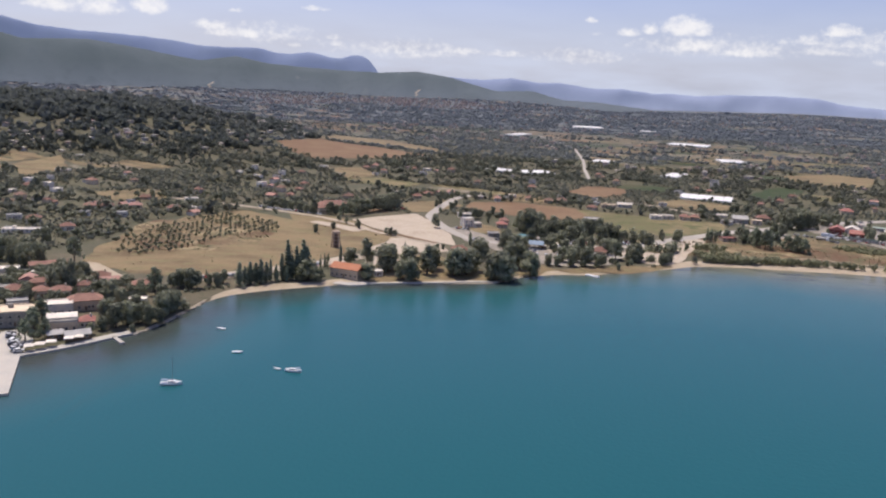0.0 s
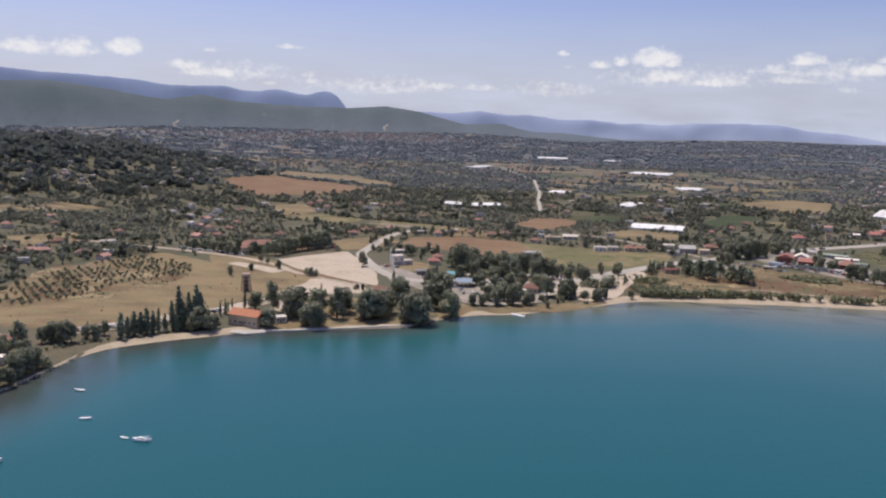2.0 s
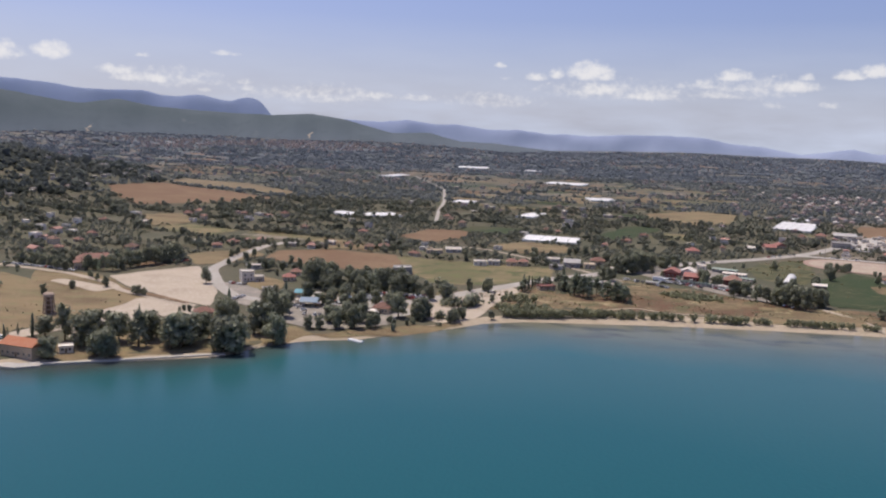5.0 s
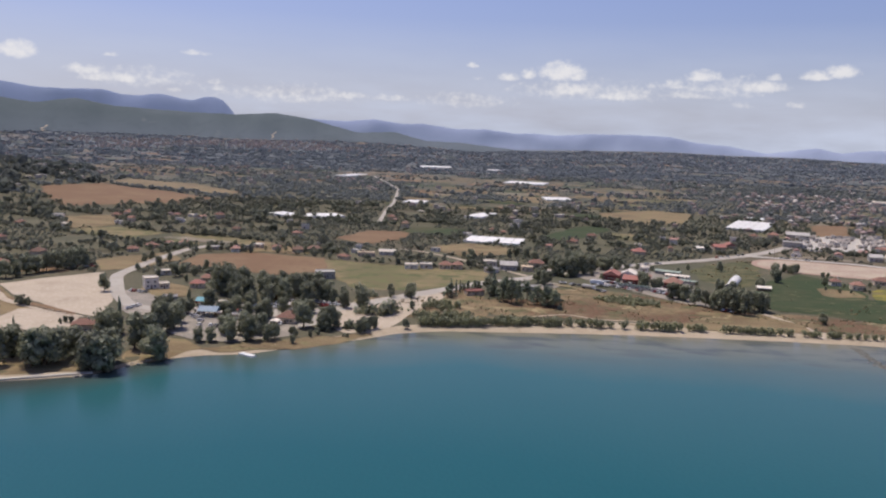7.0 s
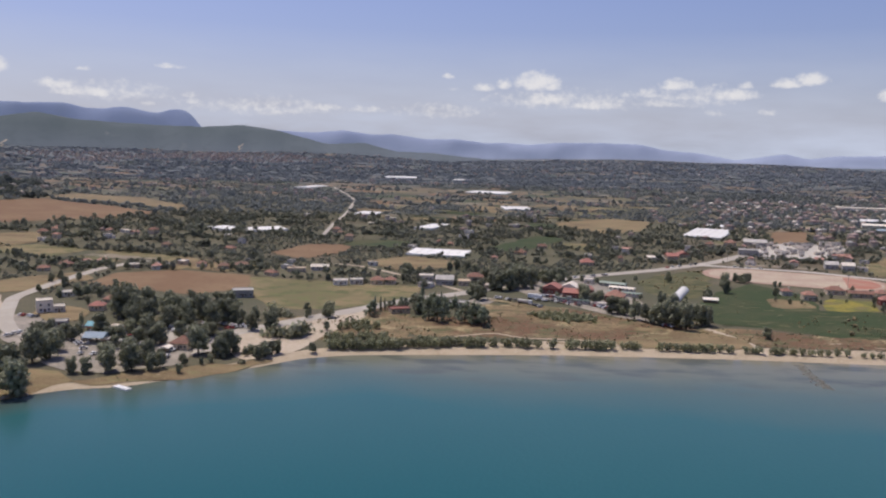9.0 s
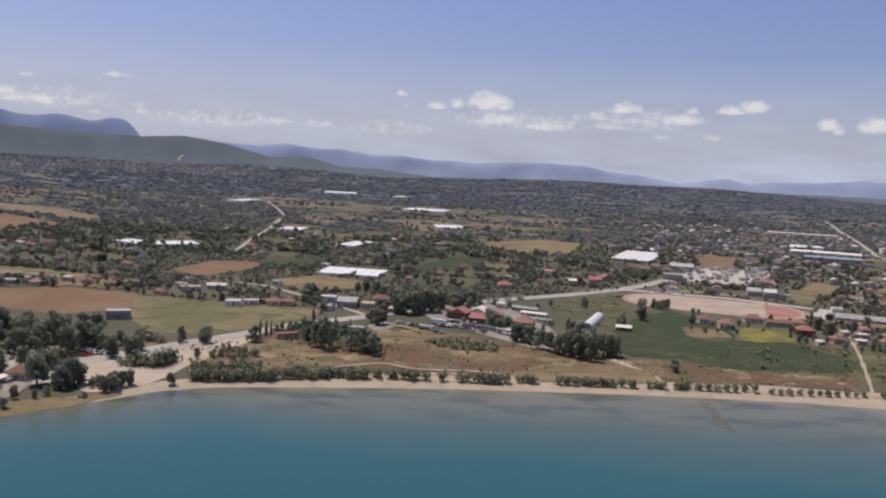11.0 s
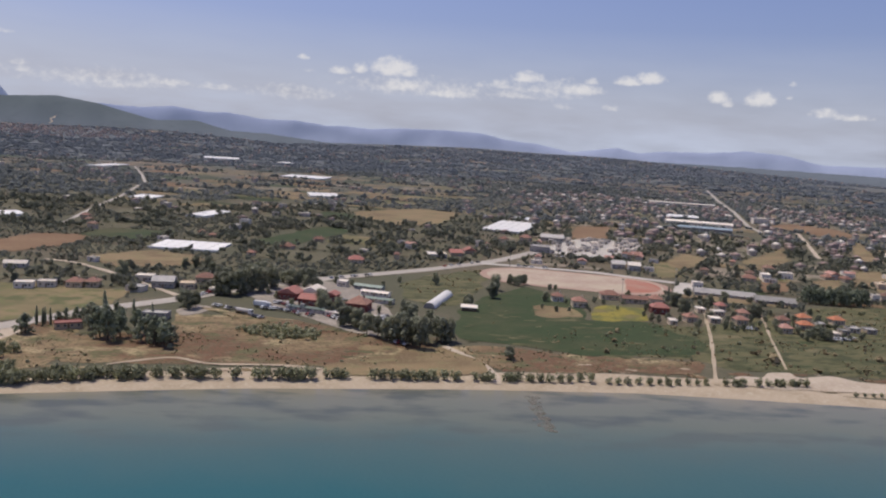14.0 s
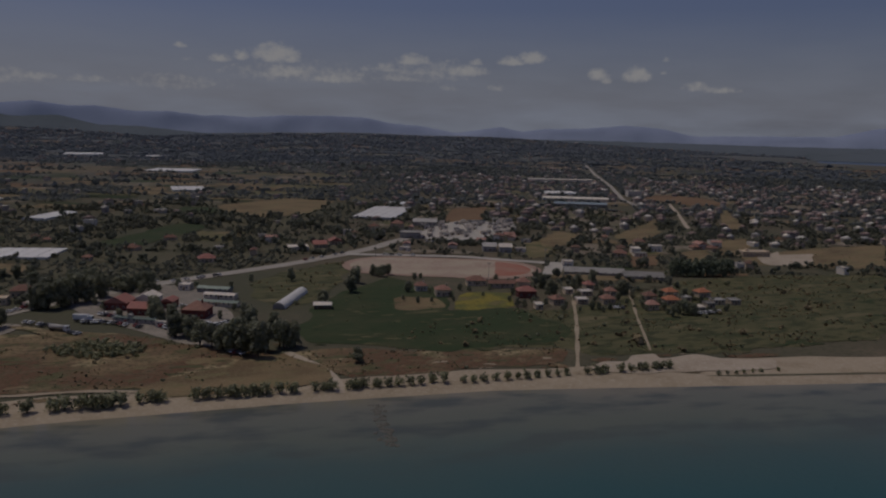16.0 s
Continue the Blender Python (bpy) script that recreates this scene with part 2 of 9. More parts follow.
M["dark"] = mat("cypress_leaves", (0.202, 0.229, 0.149), 0.6, [(1.2, (0.23, 0.256, 0.167), 0.45, 0.65, 3)], island=0.2, obj=0.2, thin=0.3, spec=0.5)
M["tamarisk"] = mat("tamarisk_leaves", (0.260, 0.267, 0.151), 0.6, [(1.2, (0.293, 0.296, 0.175), 0.45, 0.65, 3)], island=0.2, obj=0.2, thin=0.3, spec=0.5)
M["farleaf"] = mat("far_foliage", (0.185, 0.196, 0.145), 0.8, [(0.01, (0.22, 0.222, 0.168), 0.42, 0.6, 4)], island=0.2, thin=0.5, spec=0.4)
M["bark"] = mat("bark", (0.13, 0.10, 0.07), 0.95, [(3, (0.08, 0.06, 0.045), 0.4, 0.7, 4)])
M["white"] = mat("white_plaster", (0.77, 0.69, 0.58), 0.9, [(0.3, (0.60, 0.57, 0.52), 0.45, 0.75, 5)], obj=0.15)
M["cream"] = mat("cream_plaster", (0.62, 0.50, 0.36), 0.9, [(0.3, (0.48, 0.41, 0.32), 0.45, 0.75, 5)], obj=0.2)
M["tile"] = mat("terracotta_tiles", (0.29, 0.158, 0.118), 0.9, [(0.4, (0.22, 0.125, 0.095), 0.42, 0.7, 5), (3.0, (0.35, 0.21, 0.155), 0.5, 0.8, 3)], obj=0.25, bump=0.3, bump_scale=4)
M["redsheet"] = mat("red_sheet_roof", (0.36, 0.155, 0.125), 0.8, [(0.3, (0.29, 0.15, 0.12), 0.45, 0.7, 5)], obj=0.2)
M["grey"] = mat("grey_roof", (0.38, 0.36, 0.33), 0.8, [(0.2, (0.29, 0.275, 0.255), 0.45, 0.7, 5)], obj=0.3)
M["plastic"] = mat("greenhouse_film", (0.77, 0.75, 0.70), 0.5, [(0.15, (0.66, 0.645, 0.61), 0.45, 0.75, 5)], obj=0.08)
M["glass"] = mat("window_glass", (0.03, 0.035, 0.04), 0.3, spec=0.4)
M["wood"] = mat("weathered_wood", (0.20, 0.14, 0.09), 0.9, [(1.5, (0.13, 0.09, 0.06), 0.4, 0.7, 4)])
M["stone"] = mat("rubble_stone", (0.36, 0.33, 0.28), 0.95, [(0.6, (0.25, 0.23, 0.2), 0.42, 0.7, 5)], obj=0.2)
M["brick"] = mat("brick", (0.40, 0.31, 0.24), 0.95, [(1.5, (0.30, 0.23, 0.18), 0.42, 0.7, 4)])


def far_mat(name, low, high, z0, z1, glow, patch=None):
    """Distance, summer haze painted into its colour: a plain backdrop that glows by itself."""
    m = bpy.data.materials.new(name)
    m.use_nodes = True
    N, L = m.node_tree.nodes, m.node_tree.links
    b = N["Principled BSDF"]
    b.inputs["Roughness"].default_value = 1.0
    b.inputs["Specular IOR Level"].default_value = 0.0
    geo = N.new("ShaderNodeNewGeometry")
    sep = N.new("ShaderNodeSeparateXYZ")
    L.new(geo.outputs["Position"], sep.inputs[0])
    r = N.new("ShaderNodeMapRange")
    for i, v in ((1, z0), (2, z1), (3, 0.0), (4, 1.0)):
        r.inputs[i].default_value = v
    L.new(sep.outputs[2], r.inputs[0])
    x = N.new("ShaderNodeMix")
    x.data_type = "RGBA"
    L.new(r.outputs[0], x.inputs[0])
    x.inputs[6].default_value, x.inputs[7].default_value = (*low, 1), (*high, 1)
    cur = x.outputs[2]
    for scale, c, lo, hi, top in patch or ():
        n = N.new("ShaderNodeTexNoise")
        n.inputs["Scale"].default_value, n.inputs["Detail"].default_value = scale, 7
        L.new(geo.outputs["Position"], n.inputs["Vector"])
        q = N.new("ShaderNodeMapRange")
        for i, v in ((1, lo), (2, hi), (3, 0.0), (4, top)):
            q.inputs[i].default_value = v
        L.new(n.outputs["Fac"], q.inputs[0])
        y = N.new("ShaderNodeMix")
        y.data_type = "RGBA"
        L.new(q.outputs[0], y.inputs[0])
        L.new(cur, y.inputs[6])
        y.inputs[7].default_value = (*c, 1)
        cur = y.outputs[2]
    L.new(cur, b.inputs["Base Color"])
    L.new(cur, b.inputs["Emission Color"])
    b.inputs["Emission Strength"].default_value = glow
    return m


# ---- mesh helpers ----


def fast(name, verts, faces, material, parent=None):
    """A mesh object from arrays: verts (n, 3) and faces (m, k)."""
    verts, faces = np.asarray(verts, np.float32), np.asarray(faces, np.int32)
    me = bpy.data.meshes.new(name)
    k = faces.shape[1]
    me.vertices.add(len(verts))
    me.vertices.foreach_set("co", verts.ravel())
    me.loops.add(faces.size)
    me.loops.foreach_set("vertex_index", faces.ravel())
    me.polygons.add(len(faces))
    me.polygons.foreach_set("loop_start", np.arange(0, faces.size, k, dtype=np.int32))
    me.update(calc_edges=True)
    me.materials.append(material)
    ob = new(name, me)
    if parent:
        ob.parent = parent
    return ob


def part(name, bm, material, parent=None, label=""):
    me = bpy.data.meshes.new(name)
    bm.to_mesh(me)
    bm.free()
    me.materials.append(material)
    ob = new(name, me)
    if parent:
        ob.parent = parent
    return tagged(ob, label)


def empty(name, m=None):
    ob = new(name)
    if m:
        ob.matrix_basis = m
    return ob


def box(bm, x0, x1, y0, y1, z0, z1):
    v = [bm.verts.new(p) for p in ((x0, y0, z0), (x1, y0, z0), (x1, y1, z0), (x0, y1, z0), (x0, y0, z1), (x1, y0, z1), (x1, y1, z1), (x0, y1, z1))]
    for f in ((0, 3, 2, 1), (4, 5, 6, 7), (0, 1, 5, 4), (1, 2, 6, 5), (2, 3, 7, 6), (3, 0, 4, 7)):
        bm.faces.new([v[i] for i in f])
    return bm


def tube(bm, a, b, ra, rb, n=7):
    a, b = Vector(a), Vector(b)
    q = (b - a).to_track_quat("Z", "Y")
    rings = []
    for p, r in ((a, ra), (b, rb)):
        rings.append([bm.verts.new(p + q @ Vector((r * math.cos(2 * math.pi * i / n), r * math.sin(2 * math.pi * i / n), 0))) for i in range(n)])
    for i in range(n):
        bm.faces.new((rings[0][i], rings[0][(i + 1) % n], rings[1][(i + 1) % n], rings[1][i]))
    bm.faces.new(rings[0][::-1])
    bm.faces.new(rings[1])
    return bm


rng = np.random.default_rng(7)

# ---- the lie of the land ----
SHORE = [(-4000, -900), (-900, -160), (-420, 120), (-260, 230), (-190, 292), (-172, 312), (-139, 347), (-131, 364), (-128, 385), (-124, 411), (-115, 425), (-96, 439), (-72, 451), (-58, 459), (34, 478), (46, 492),
         (60, 504), (77, 511), (98, 513), (120, 525), (154, 541), (176, 556), (200, 561), (226, 560), (253, 558), (313, 553), (402, 538), (479, 521), (511, 510), (582, 484), (651, 459), (900, 360), (1500, 60), (4900, -1800)]
_sx = np.arange(-4200, 4950, 2.0)
_sy = np.interp(_sx, [p[0] for p in SHORE], [p[1] for p in SHORE])
_k = np.exp(-np.linspace(-2, 2, 9) ** 2)
_sy = np.convolve(np.pad(_sy, 4, mode="edge"), _k / _k.sum(), "valid")


def shore(x):
    return np.interp(x, _sx, _sy)


def wave(x, y, size, seed):
    """Smooth rolling value between -1 and 1."""
    a, b = x / size + seed * 1.7, y / size - seed * 2.3
    return (np.sin(a * 2.1 + np.sin(b * 1.3 + seed)) + np.sin(b * 1.7 + np.sin(a * 1.9)) + np.sin((a + b) * 1.1 + seed)) / 3


def bumpy(x, y, cx, cy, rx, ry, top, power=2.0):
    return top * np.exp(-(np.abs((x - cx) / rx) ** power + np.abs((y - cy) / ry) ** power))


def height(x, y):
    x, y = np.asarray(x, float), np.asarray(y, float)
    s = y - shore(x)
    z = np.where(s < 0, np.maximum(s * 0.06, -4), 0)
    z = z + 1.1 * np.clip(s / 9, 0, 1) + 1.0 * np.clip((s - 15) / 60, 0, 1) + 2.0 * np.clip((s - 60) / 500, 0, 1)
    far = np.clip((s - 500) / 1800, 0, 1)
    z = z + 6 * far + far * 3 * wave(x, y, 260, 3)
    back = np.clip((np.hypot(x - 150, y - 100) - 2500) / 2050, 0, 1)
    az = np.degrees(np.arctan2(x - 150, y - 100))
    z = z + back ** 1.6 * (62 + 10 * wave(x, y, 420, 5)) * np.interp(az, [-30, -12, -2, 4, 10, 17, 40], [1.0, 1.3, 1.3, 0.9, 0.55, 0.85, 1.0]) * np.where(x > 2400, np.clip(1 - (x - 2400) / 900, 0.05, 1), 1)
    z = z + bumpy(x, y, -760, 1480, 330, 330, 62, 2.4) + bumpy(x, y, -430, 1560, 180, 230, 14)
    # a far bay in the east
    q = np.clip((np.degrees(np.arctan2(x - 314, y - 246)) - 51.3) / 1.2, 0, 1) * np.clip((np.hypot(x - 314, y - 246) - 2950) / 150, 0, 1)
    z = z * (1 - q) - 3 * q
    return z


def zat(x, y):
    return float(height(x, y))


def build_ground():
    xs = np.unique(np.concatenate([np.arange(-4200, -300, 75), np.arange(-300, 760, 5), np.arange(760, 1800, 30), np.arange(1800, 4900, 75)]).astype(float))
    vs = np.unique(np.concatenate([[-600, -200, -80, -40, -20, -10, -5, -2, 0, 2, 4, 7, 10, 15, 20, 30], np.arange(40, 700, 12), np.arange(700, 2000, 28), np.arange(2000, 6400, 60)]).astype(float))
    X, V = np.meshgrid(xs, vs)
    Y = shore(X) + V
    Z = height(X, Y)
    keep = np.hypot(X - 150, Y - 100) < 4680
    n = len(xs)
    i = np.arange(len(vs) - 1)[:, None] * n + np.arange(n - 1)[None]
    f = np.stack([i, i + 1, i + n + 1, i + n], -1).reshape(-1, 4)
    f = f[keep.ravel()[f].any(1)]
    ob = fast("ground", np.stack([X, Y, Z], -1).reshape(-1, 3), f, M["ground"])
    ob.data.shade_smooth()
    return tagged(ob, "dry coastal plain of grass and bare earth rising to hills", "ground", kind="structure")


build_ground()


def water_mat():
    m = bpy.data.materials.new("sea_water")
    m.use_nodes = True
    N, L = m.node_tree.nodes, m.node_tree.links
    b = N["Principled BSDF"]
    at = N.new("ShaderNodeAttribute")
    at.attribute_name = "offshore"
    geo = N.new("ShaderNodeNewGeometry")
    n = N.new("ShaderNodeTexNoise")
    n.inputs["Scale"].default_value, n.inputs["Detail"].default_value = 0.02, 5
    L.new(geo.outputs["Position"], n.inputs["Vector"])
    # distance from the beach, made uneven by the sea bed
    mad = N.new("ShaderNodeMath")
    mad.operation = "MULTIPLY_ADD"
    mad.inputs[1].default_value, mad.inputs[2].default_value = 36.0, -18.0
    L.new(n.outputs["Fac"], mad.inputs[0])
    add = N.new("ShaderNodeMath")
    L.new(at.outputs["Fac"], add.inputs[0])
    L.new(mad.outputs[0], add.inputs[1])
    r = N.new("ShaderNodeMapRange")
    for i, v in ((1, 0.0), (2, 300.0), (3, 0.0), (4, 1.0)):
        r.inputs[i].default_value = v
    L.new(add.outputs[0], r.inputs[0])
    ramp = N.new("ShaderNodeValToRGB")
    stops = [(0.0, (0.26, 0.225, 0.165)), (0.05, (0.175, 0.172, 0.128)), (0.15, (0.136, 0.15, 0.112)), (0.24, (0.08, 0.121, 0.108)), (0.42, (0.029, 0.107, 0.116)), (1.0, (0.012, 0.089, 0.103))]
    while len(ramp.color_ramp.elements) < len(stops):
        ramp.color_ramp.elements.new(0.5)
    for el, (p, c) in zip(ramp.color_ramp.elements, stops):
        el.position, el.color = p, (*c, 1)
    L.new(r.outputs[0], ramp.inputs[0])
    # sea grass on the shallow bed
    g = N.new("ShaderNodeTexNoise")
    g.inputs["Scale"].default_value, g.inputs["Detail"].default_value = 1.0, 8
    mp = N.new("ShaderNodeMapping")
    mp.inputs["Scale"].default_value = (0.03, 0.075, 1)
    along = N.new("ShaderNodeMapping")
    along.inputs["Rotation"].default_value = (0, 0, radians(16))
    L.new(geo.outputs["Position"], along.inputs[0])
    L.new(along.outputs[0], mp.inputs[0])
    L.new(mp.outputs[0], g.inputs["Vector"])
    q = N.new("ShaderNodeMapRange")
    for i, v in ((1, 0.49), (2, 0.63), (3, 0.0), (4, 0.85)):
        q.inputs[i].default_value = v
    L.new(g.outputs["Fac"], q.inputs[0])
    band = N.new("ShaderNodeMapRange")
    for i, v in ((1, 45.0), (2, 85.0), (3, 1.0), (4, 0.0)):
        band.inputs[i].default_value = v
    L.new(at.outputs["Fac"], band.inputs[0])
    mul = N.new("ShaderNodeMath")
    mul.operation = "MULTIPLY"
    L.new(q.outputs[0], mul.inputs[0])
    L.new(band.outputs[0], mul.inputs[1])
    x = N.new("ShaderNodeMix")
    x.data_type = "RGBA"
    L.new(mul.outputs[0], x.inputs[0])
    L.new(ramp.outputs[0], x.inputs[6])
    x.inputs[7].default_value = (0.085, 0.095, 0.082, 1)
    # dark water by the western shore: weed, plus tree reflections painted into the colour
    wd = N.new("ShaderNodeAttribute")
    wd.attribute_name = "weed_reflections"
    wm = N.new("ShaderNodeMath")
    wm.operation = "MULTIPLY"
    wm.use_clamp = True
    L.new(wd.outputs["Fac"], wm.inputs[0])
    wr = N.new("ShaderNodeMapRange")
    for i, v in ((1, 0.35), (2, 0.6), (3, 0.7), (4, 1.3)):
        wr.inputs[i].default_value = v
    L.new(n.outputs["Fac"], wr.inputs[0])
    L.new(wr.outputs[0], wm.inputs[1])
    wx = N.new("ShaderNodeMix")
    wx.data_type = "RGBA"
    L.new(wm.outputs[0], wx.inputs[0])
    L.new(x.outputs[2], wx.inputs[6])
    wx.inputs[7].default_value = (0.052, 0.062, 0.056, 1)
    L.new(wx.outputs[2], b.inputs["Base Color"])
    b.inputs["Roughness"].default_value = 0.22
    b.inputs["IOR"].default_value = 1.33
    b.inputs["Specular IOR Level"].default_value = 0.3      # ripples turn much of the mirrored sky away
    w = N.new("ShaderNodeTexNoise")
    w.inputs["Scale"].default_value, w.inputs["Detail"].default_value = 0.5, 6
    L.new(geo.outputs["Position"], w.inputs["Vector"])
    k = N.new("ShaderNodeBump")
    k.inputs["Strength"].default_value, k.inputs["Distance"].default_value = 0.25, 0.4
    L.new(w.outputs["Fac"], k.inputs["Height"])
    L.new(k.outputs[0], b.inputs["Normal"])
    return m


def build_sea():
    xs = np.unique(np.concatenate([np.arange(-4200, -300, 100), np.arange(-300, 760, 5), np.arange(760, 4900, 100)]).astype(float))
    vs = np.array([6, 3, 1, 0, -2, -5, -10, -16, -24, -34, -46, -60, -80, -105, -140, -190, -260, -360, -600, -1200, -2500, -4600], float)[::-1]
    X, V = np.meshgrid(xs, vs)
    Y = shore(X) + V
    n = len(xs)
    i = np.arange(len(vs) - 1)[:, None] * n + np.arange(n - 1)[None]
    f = np.stack([i, i + 1, i + n + 1, i + n], -1).reshape(-1, 4)
    keep = np.hypot(X - 150, Y - 100) < 4680
    f = f[keep.ravel()[f].any(1)]
    ob = fast("water", np.stack([X, Y, X * 0], -1).reshape(-1, 3), f, water_mat())
    at = ob.data.attributes.new("offshore", "FLOAT", "POINT")
    # nearest distance to the shoreline
    pts = np.stack([_sx, _sy], -1)[::2]
    pts = pts[(pts[:, 0] > -900) & (pts[:, 0] < 1600)]
    flat = np.stack([X, Y], -1).reshape(-1, 2)
    d = np.concatenate([np.sqrt(((c[:, None] - pts[None]) ** 2).sum(-1)).min(1) for c in np.array_split(flat, 60)])
    d = np.where(V.ravel() > 0, 0, d)
    # the bay's western arm is steep, its eastern beach very shallow
    gain = np.interp(flat[:, 0], [-60, 120, 260, 420], [3.2, 2.2, 1.3, 1.0])
    drop = np.interp(flat[:, 0], [-170, -60, -48, 40, 90, 160, 230], [60, 70, 80, 80, 50, 24, 5])
    at.data.foreach_set("value", (d * gain + drop).astype(np.float32))
    # near-shore mask for the weed and the painted tree reflections
    weed_reflections = ob.data.attributes.new("weed_reflections", "FLOAT", "POINT")
    weed_reflections.data.foreach_set("value", (np.clip(1 - d / np.interp(flat[:, 0], [-150, -60, 60], [62, 34, 24]), 0, 1) * np.interp(flat[:, 0], [-60, 40, 130], [1, 0.8, 0])).astype(np.float32))
    return tagged(ob, "calm teal sea in a wide bay, shallow by the beach", "sea", kind="structure")


build_sea()


def far_bay():
    bm = bmesh.new()
    rs, az = np.arange(2900, 4480, 150), np.arange(50.5, 76, 1.5)
    g = [[bm.verts.new((314 + r * math.sin(radians(a)), 246 + r * math.cos(radians(a)), 0.3)) for a in az] for r in rs]
    for p, q in zip(g, g[1:]):
        for i in range(len(az) - 1):
            bm.faces.new((p[i + 1], p[i], q[i], q[i + 1]))
    me = bpy.data.meshes.new("water_far")
    bm.to_mesh(me)
    bm.free()
    me.materials.append(mat("far_water", (0.09, 0.13, 0.19), 0.3, [(0.004, (0.11, 0.15, 0.21), 0.4, 0.7, 3)]))
    tagged(new("water_far", me), "blue-grey strip of a far bay", "sea", kind="structure")


far_bay()

# ---- distance ----


def ridge(name, pts, radius, foot, material, label, depth=260, rough=6, cx=150, cy=100):
    """A range of hills along a bearing; pts: azimuth in degrees and crest height."""
    az = np.arange(pts[0][0], pts[-1][0] + 0.01, 0.12)
    top = np.interp(az, [p[0] for p in pts], [p[1] for p in pts])
    top = np.convolve(np.pad(top, 3, mode="edge"), np.array([1, 2, 3, 4, 3, 2, 1]) / 16, "valid")
    top = top + rough * (0.5 * wave(az * 40, az * 0, 20, 1) + 0.35 * wave(az * 40, az * 0, 8, 2) + 0.15 * wave(az * 40, az * 0, 3, 4))
    rows = np.linspace(0, 1, 22)
    A, R = np.meshgrid(radians(1) * az, rows)
    Tt = np.meshgrid(top, rows)[0]
    shape = np.sin(R * math.pi / 2) ** 1.25
    rad = radius - depth * (1 - R) + 26 * wave(A * 4000, R * 300, 160, 6) * (1 - R) * R * 4
    gul = 0.10 * wave(A * radius, R * 90, 70, 9) * R * (1 - R) * 4
    Zz = foot + (Tt - foot) * np.clip(shape + gul, 0, 1)
    P = np.stack([cx + rad * np.sin(A), cy + rad * np.cos(A), Zz], -1)
    back = np.stack([cx + (radius + 12) * np.sin(A[:1]), cy + (radius + 12) * np.cos(A[:1]), Zz[:1] * 0 + foot], -1)
    P = np.concatenate([P, back])
    n = len(az)
    i = np.arange(len(rows))[:, None] * n + np.arange(n - 1)[None]
    f = np.stack([i, i + 1, i + n + 1, i + n], -1).reshape(-1, 4)
    ob = fast(name, P.reshape(-1, 3), f, material)
    ob.data.shade_smooth()
    return tagged(ob, label, "hills", kind="structure")


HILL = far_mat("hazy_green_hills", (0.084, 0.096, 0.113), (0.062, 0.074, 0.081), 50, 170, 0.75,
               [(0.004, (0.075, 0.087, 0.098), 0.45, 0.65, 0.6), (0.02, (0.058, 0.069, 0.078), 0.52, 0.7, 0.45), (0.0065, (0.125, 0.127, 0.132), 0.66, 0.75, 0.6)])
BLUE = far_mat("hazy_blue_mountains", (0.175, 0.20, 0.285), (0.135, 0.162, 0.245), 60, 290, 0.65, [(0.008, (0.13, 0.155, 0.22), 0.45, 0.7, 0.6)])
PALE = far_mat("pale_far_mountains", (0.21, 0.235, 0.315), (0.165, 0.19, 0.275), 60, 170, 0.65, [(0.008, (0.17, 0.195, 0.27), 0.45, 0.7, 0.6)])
GREEN_CREST = [(-60, 249), (-45, 280), (-37, 311), (-31.3, 287), (-30, 261), (-26.3, 277), (-23.5, 251), (-21.4, 224), (-19.3, 201), (-17, 233), (-14.7, 202), (-12.6, 194), (-9.8, 186), (-7.1, 183), (-4.2, 199), (-1.9, 173), (1.3, 111), (4, 121), (6.1, 79), (8.5, 76), (12.5, 48), (16.5, 47), (25, 51), (40, 55), (50, 51), (70, 62)]
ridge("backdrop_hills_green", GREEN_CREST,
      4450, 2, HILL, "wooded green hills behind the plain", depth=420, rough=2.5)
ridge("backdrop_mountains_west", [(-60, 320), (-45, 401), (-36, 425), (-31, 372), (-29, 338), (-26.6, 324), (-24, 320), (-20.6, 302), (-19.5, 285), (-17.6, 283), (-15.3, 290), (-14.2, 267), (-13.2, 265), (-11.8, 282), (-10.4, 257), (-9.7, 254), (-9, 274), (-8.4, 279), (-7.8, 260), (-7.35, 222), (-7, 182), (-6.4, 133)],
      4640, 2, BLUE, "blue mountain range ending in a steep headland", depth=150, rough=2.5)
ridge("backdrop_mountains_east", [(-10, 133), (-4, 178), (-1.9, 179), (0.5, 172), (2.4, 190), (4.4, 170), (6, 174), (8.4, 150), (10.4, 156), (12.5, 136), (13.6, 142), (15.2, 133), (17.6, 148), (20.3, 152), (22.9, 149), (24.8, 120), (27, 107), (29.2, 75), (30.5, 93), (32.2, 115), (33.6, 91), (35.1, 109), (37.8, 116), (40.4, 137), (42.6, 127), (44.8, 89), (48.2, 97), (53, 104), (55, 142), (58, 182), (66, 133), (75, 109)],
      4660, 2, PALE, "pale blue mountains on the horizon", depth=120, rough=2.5)


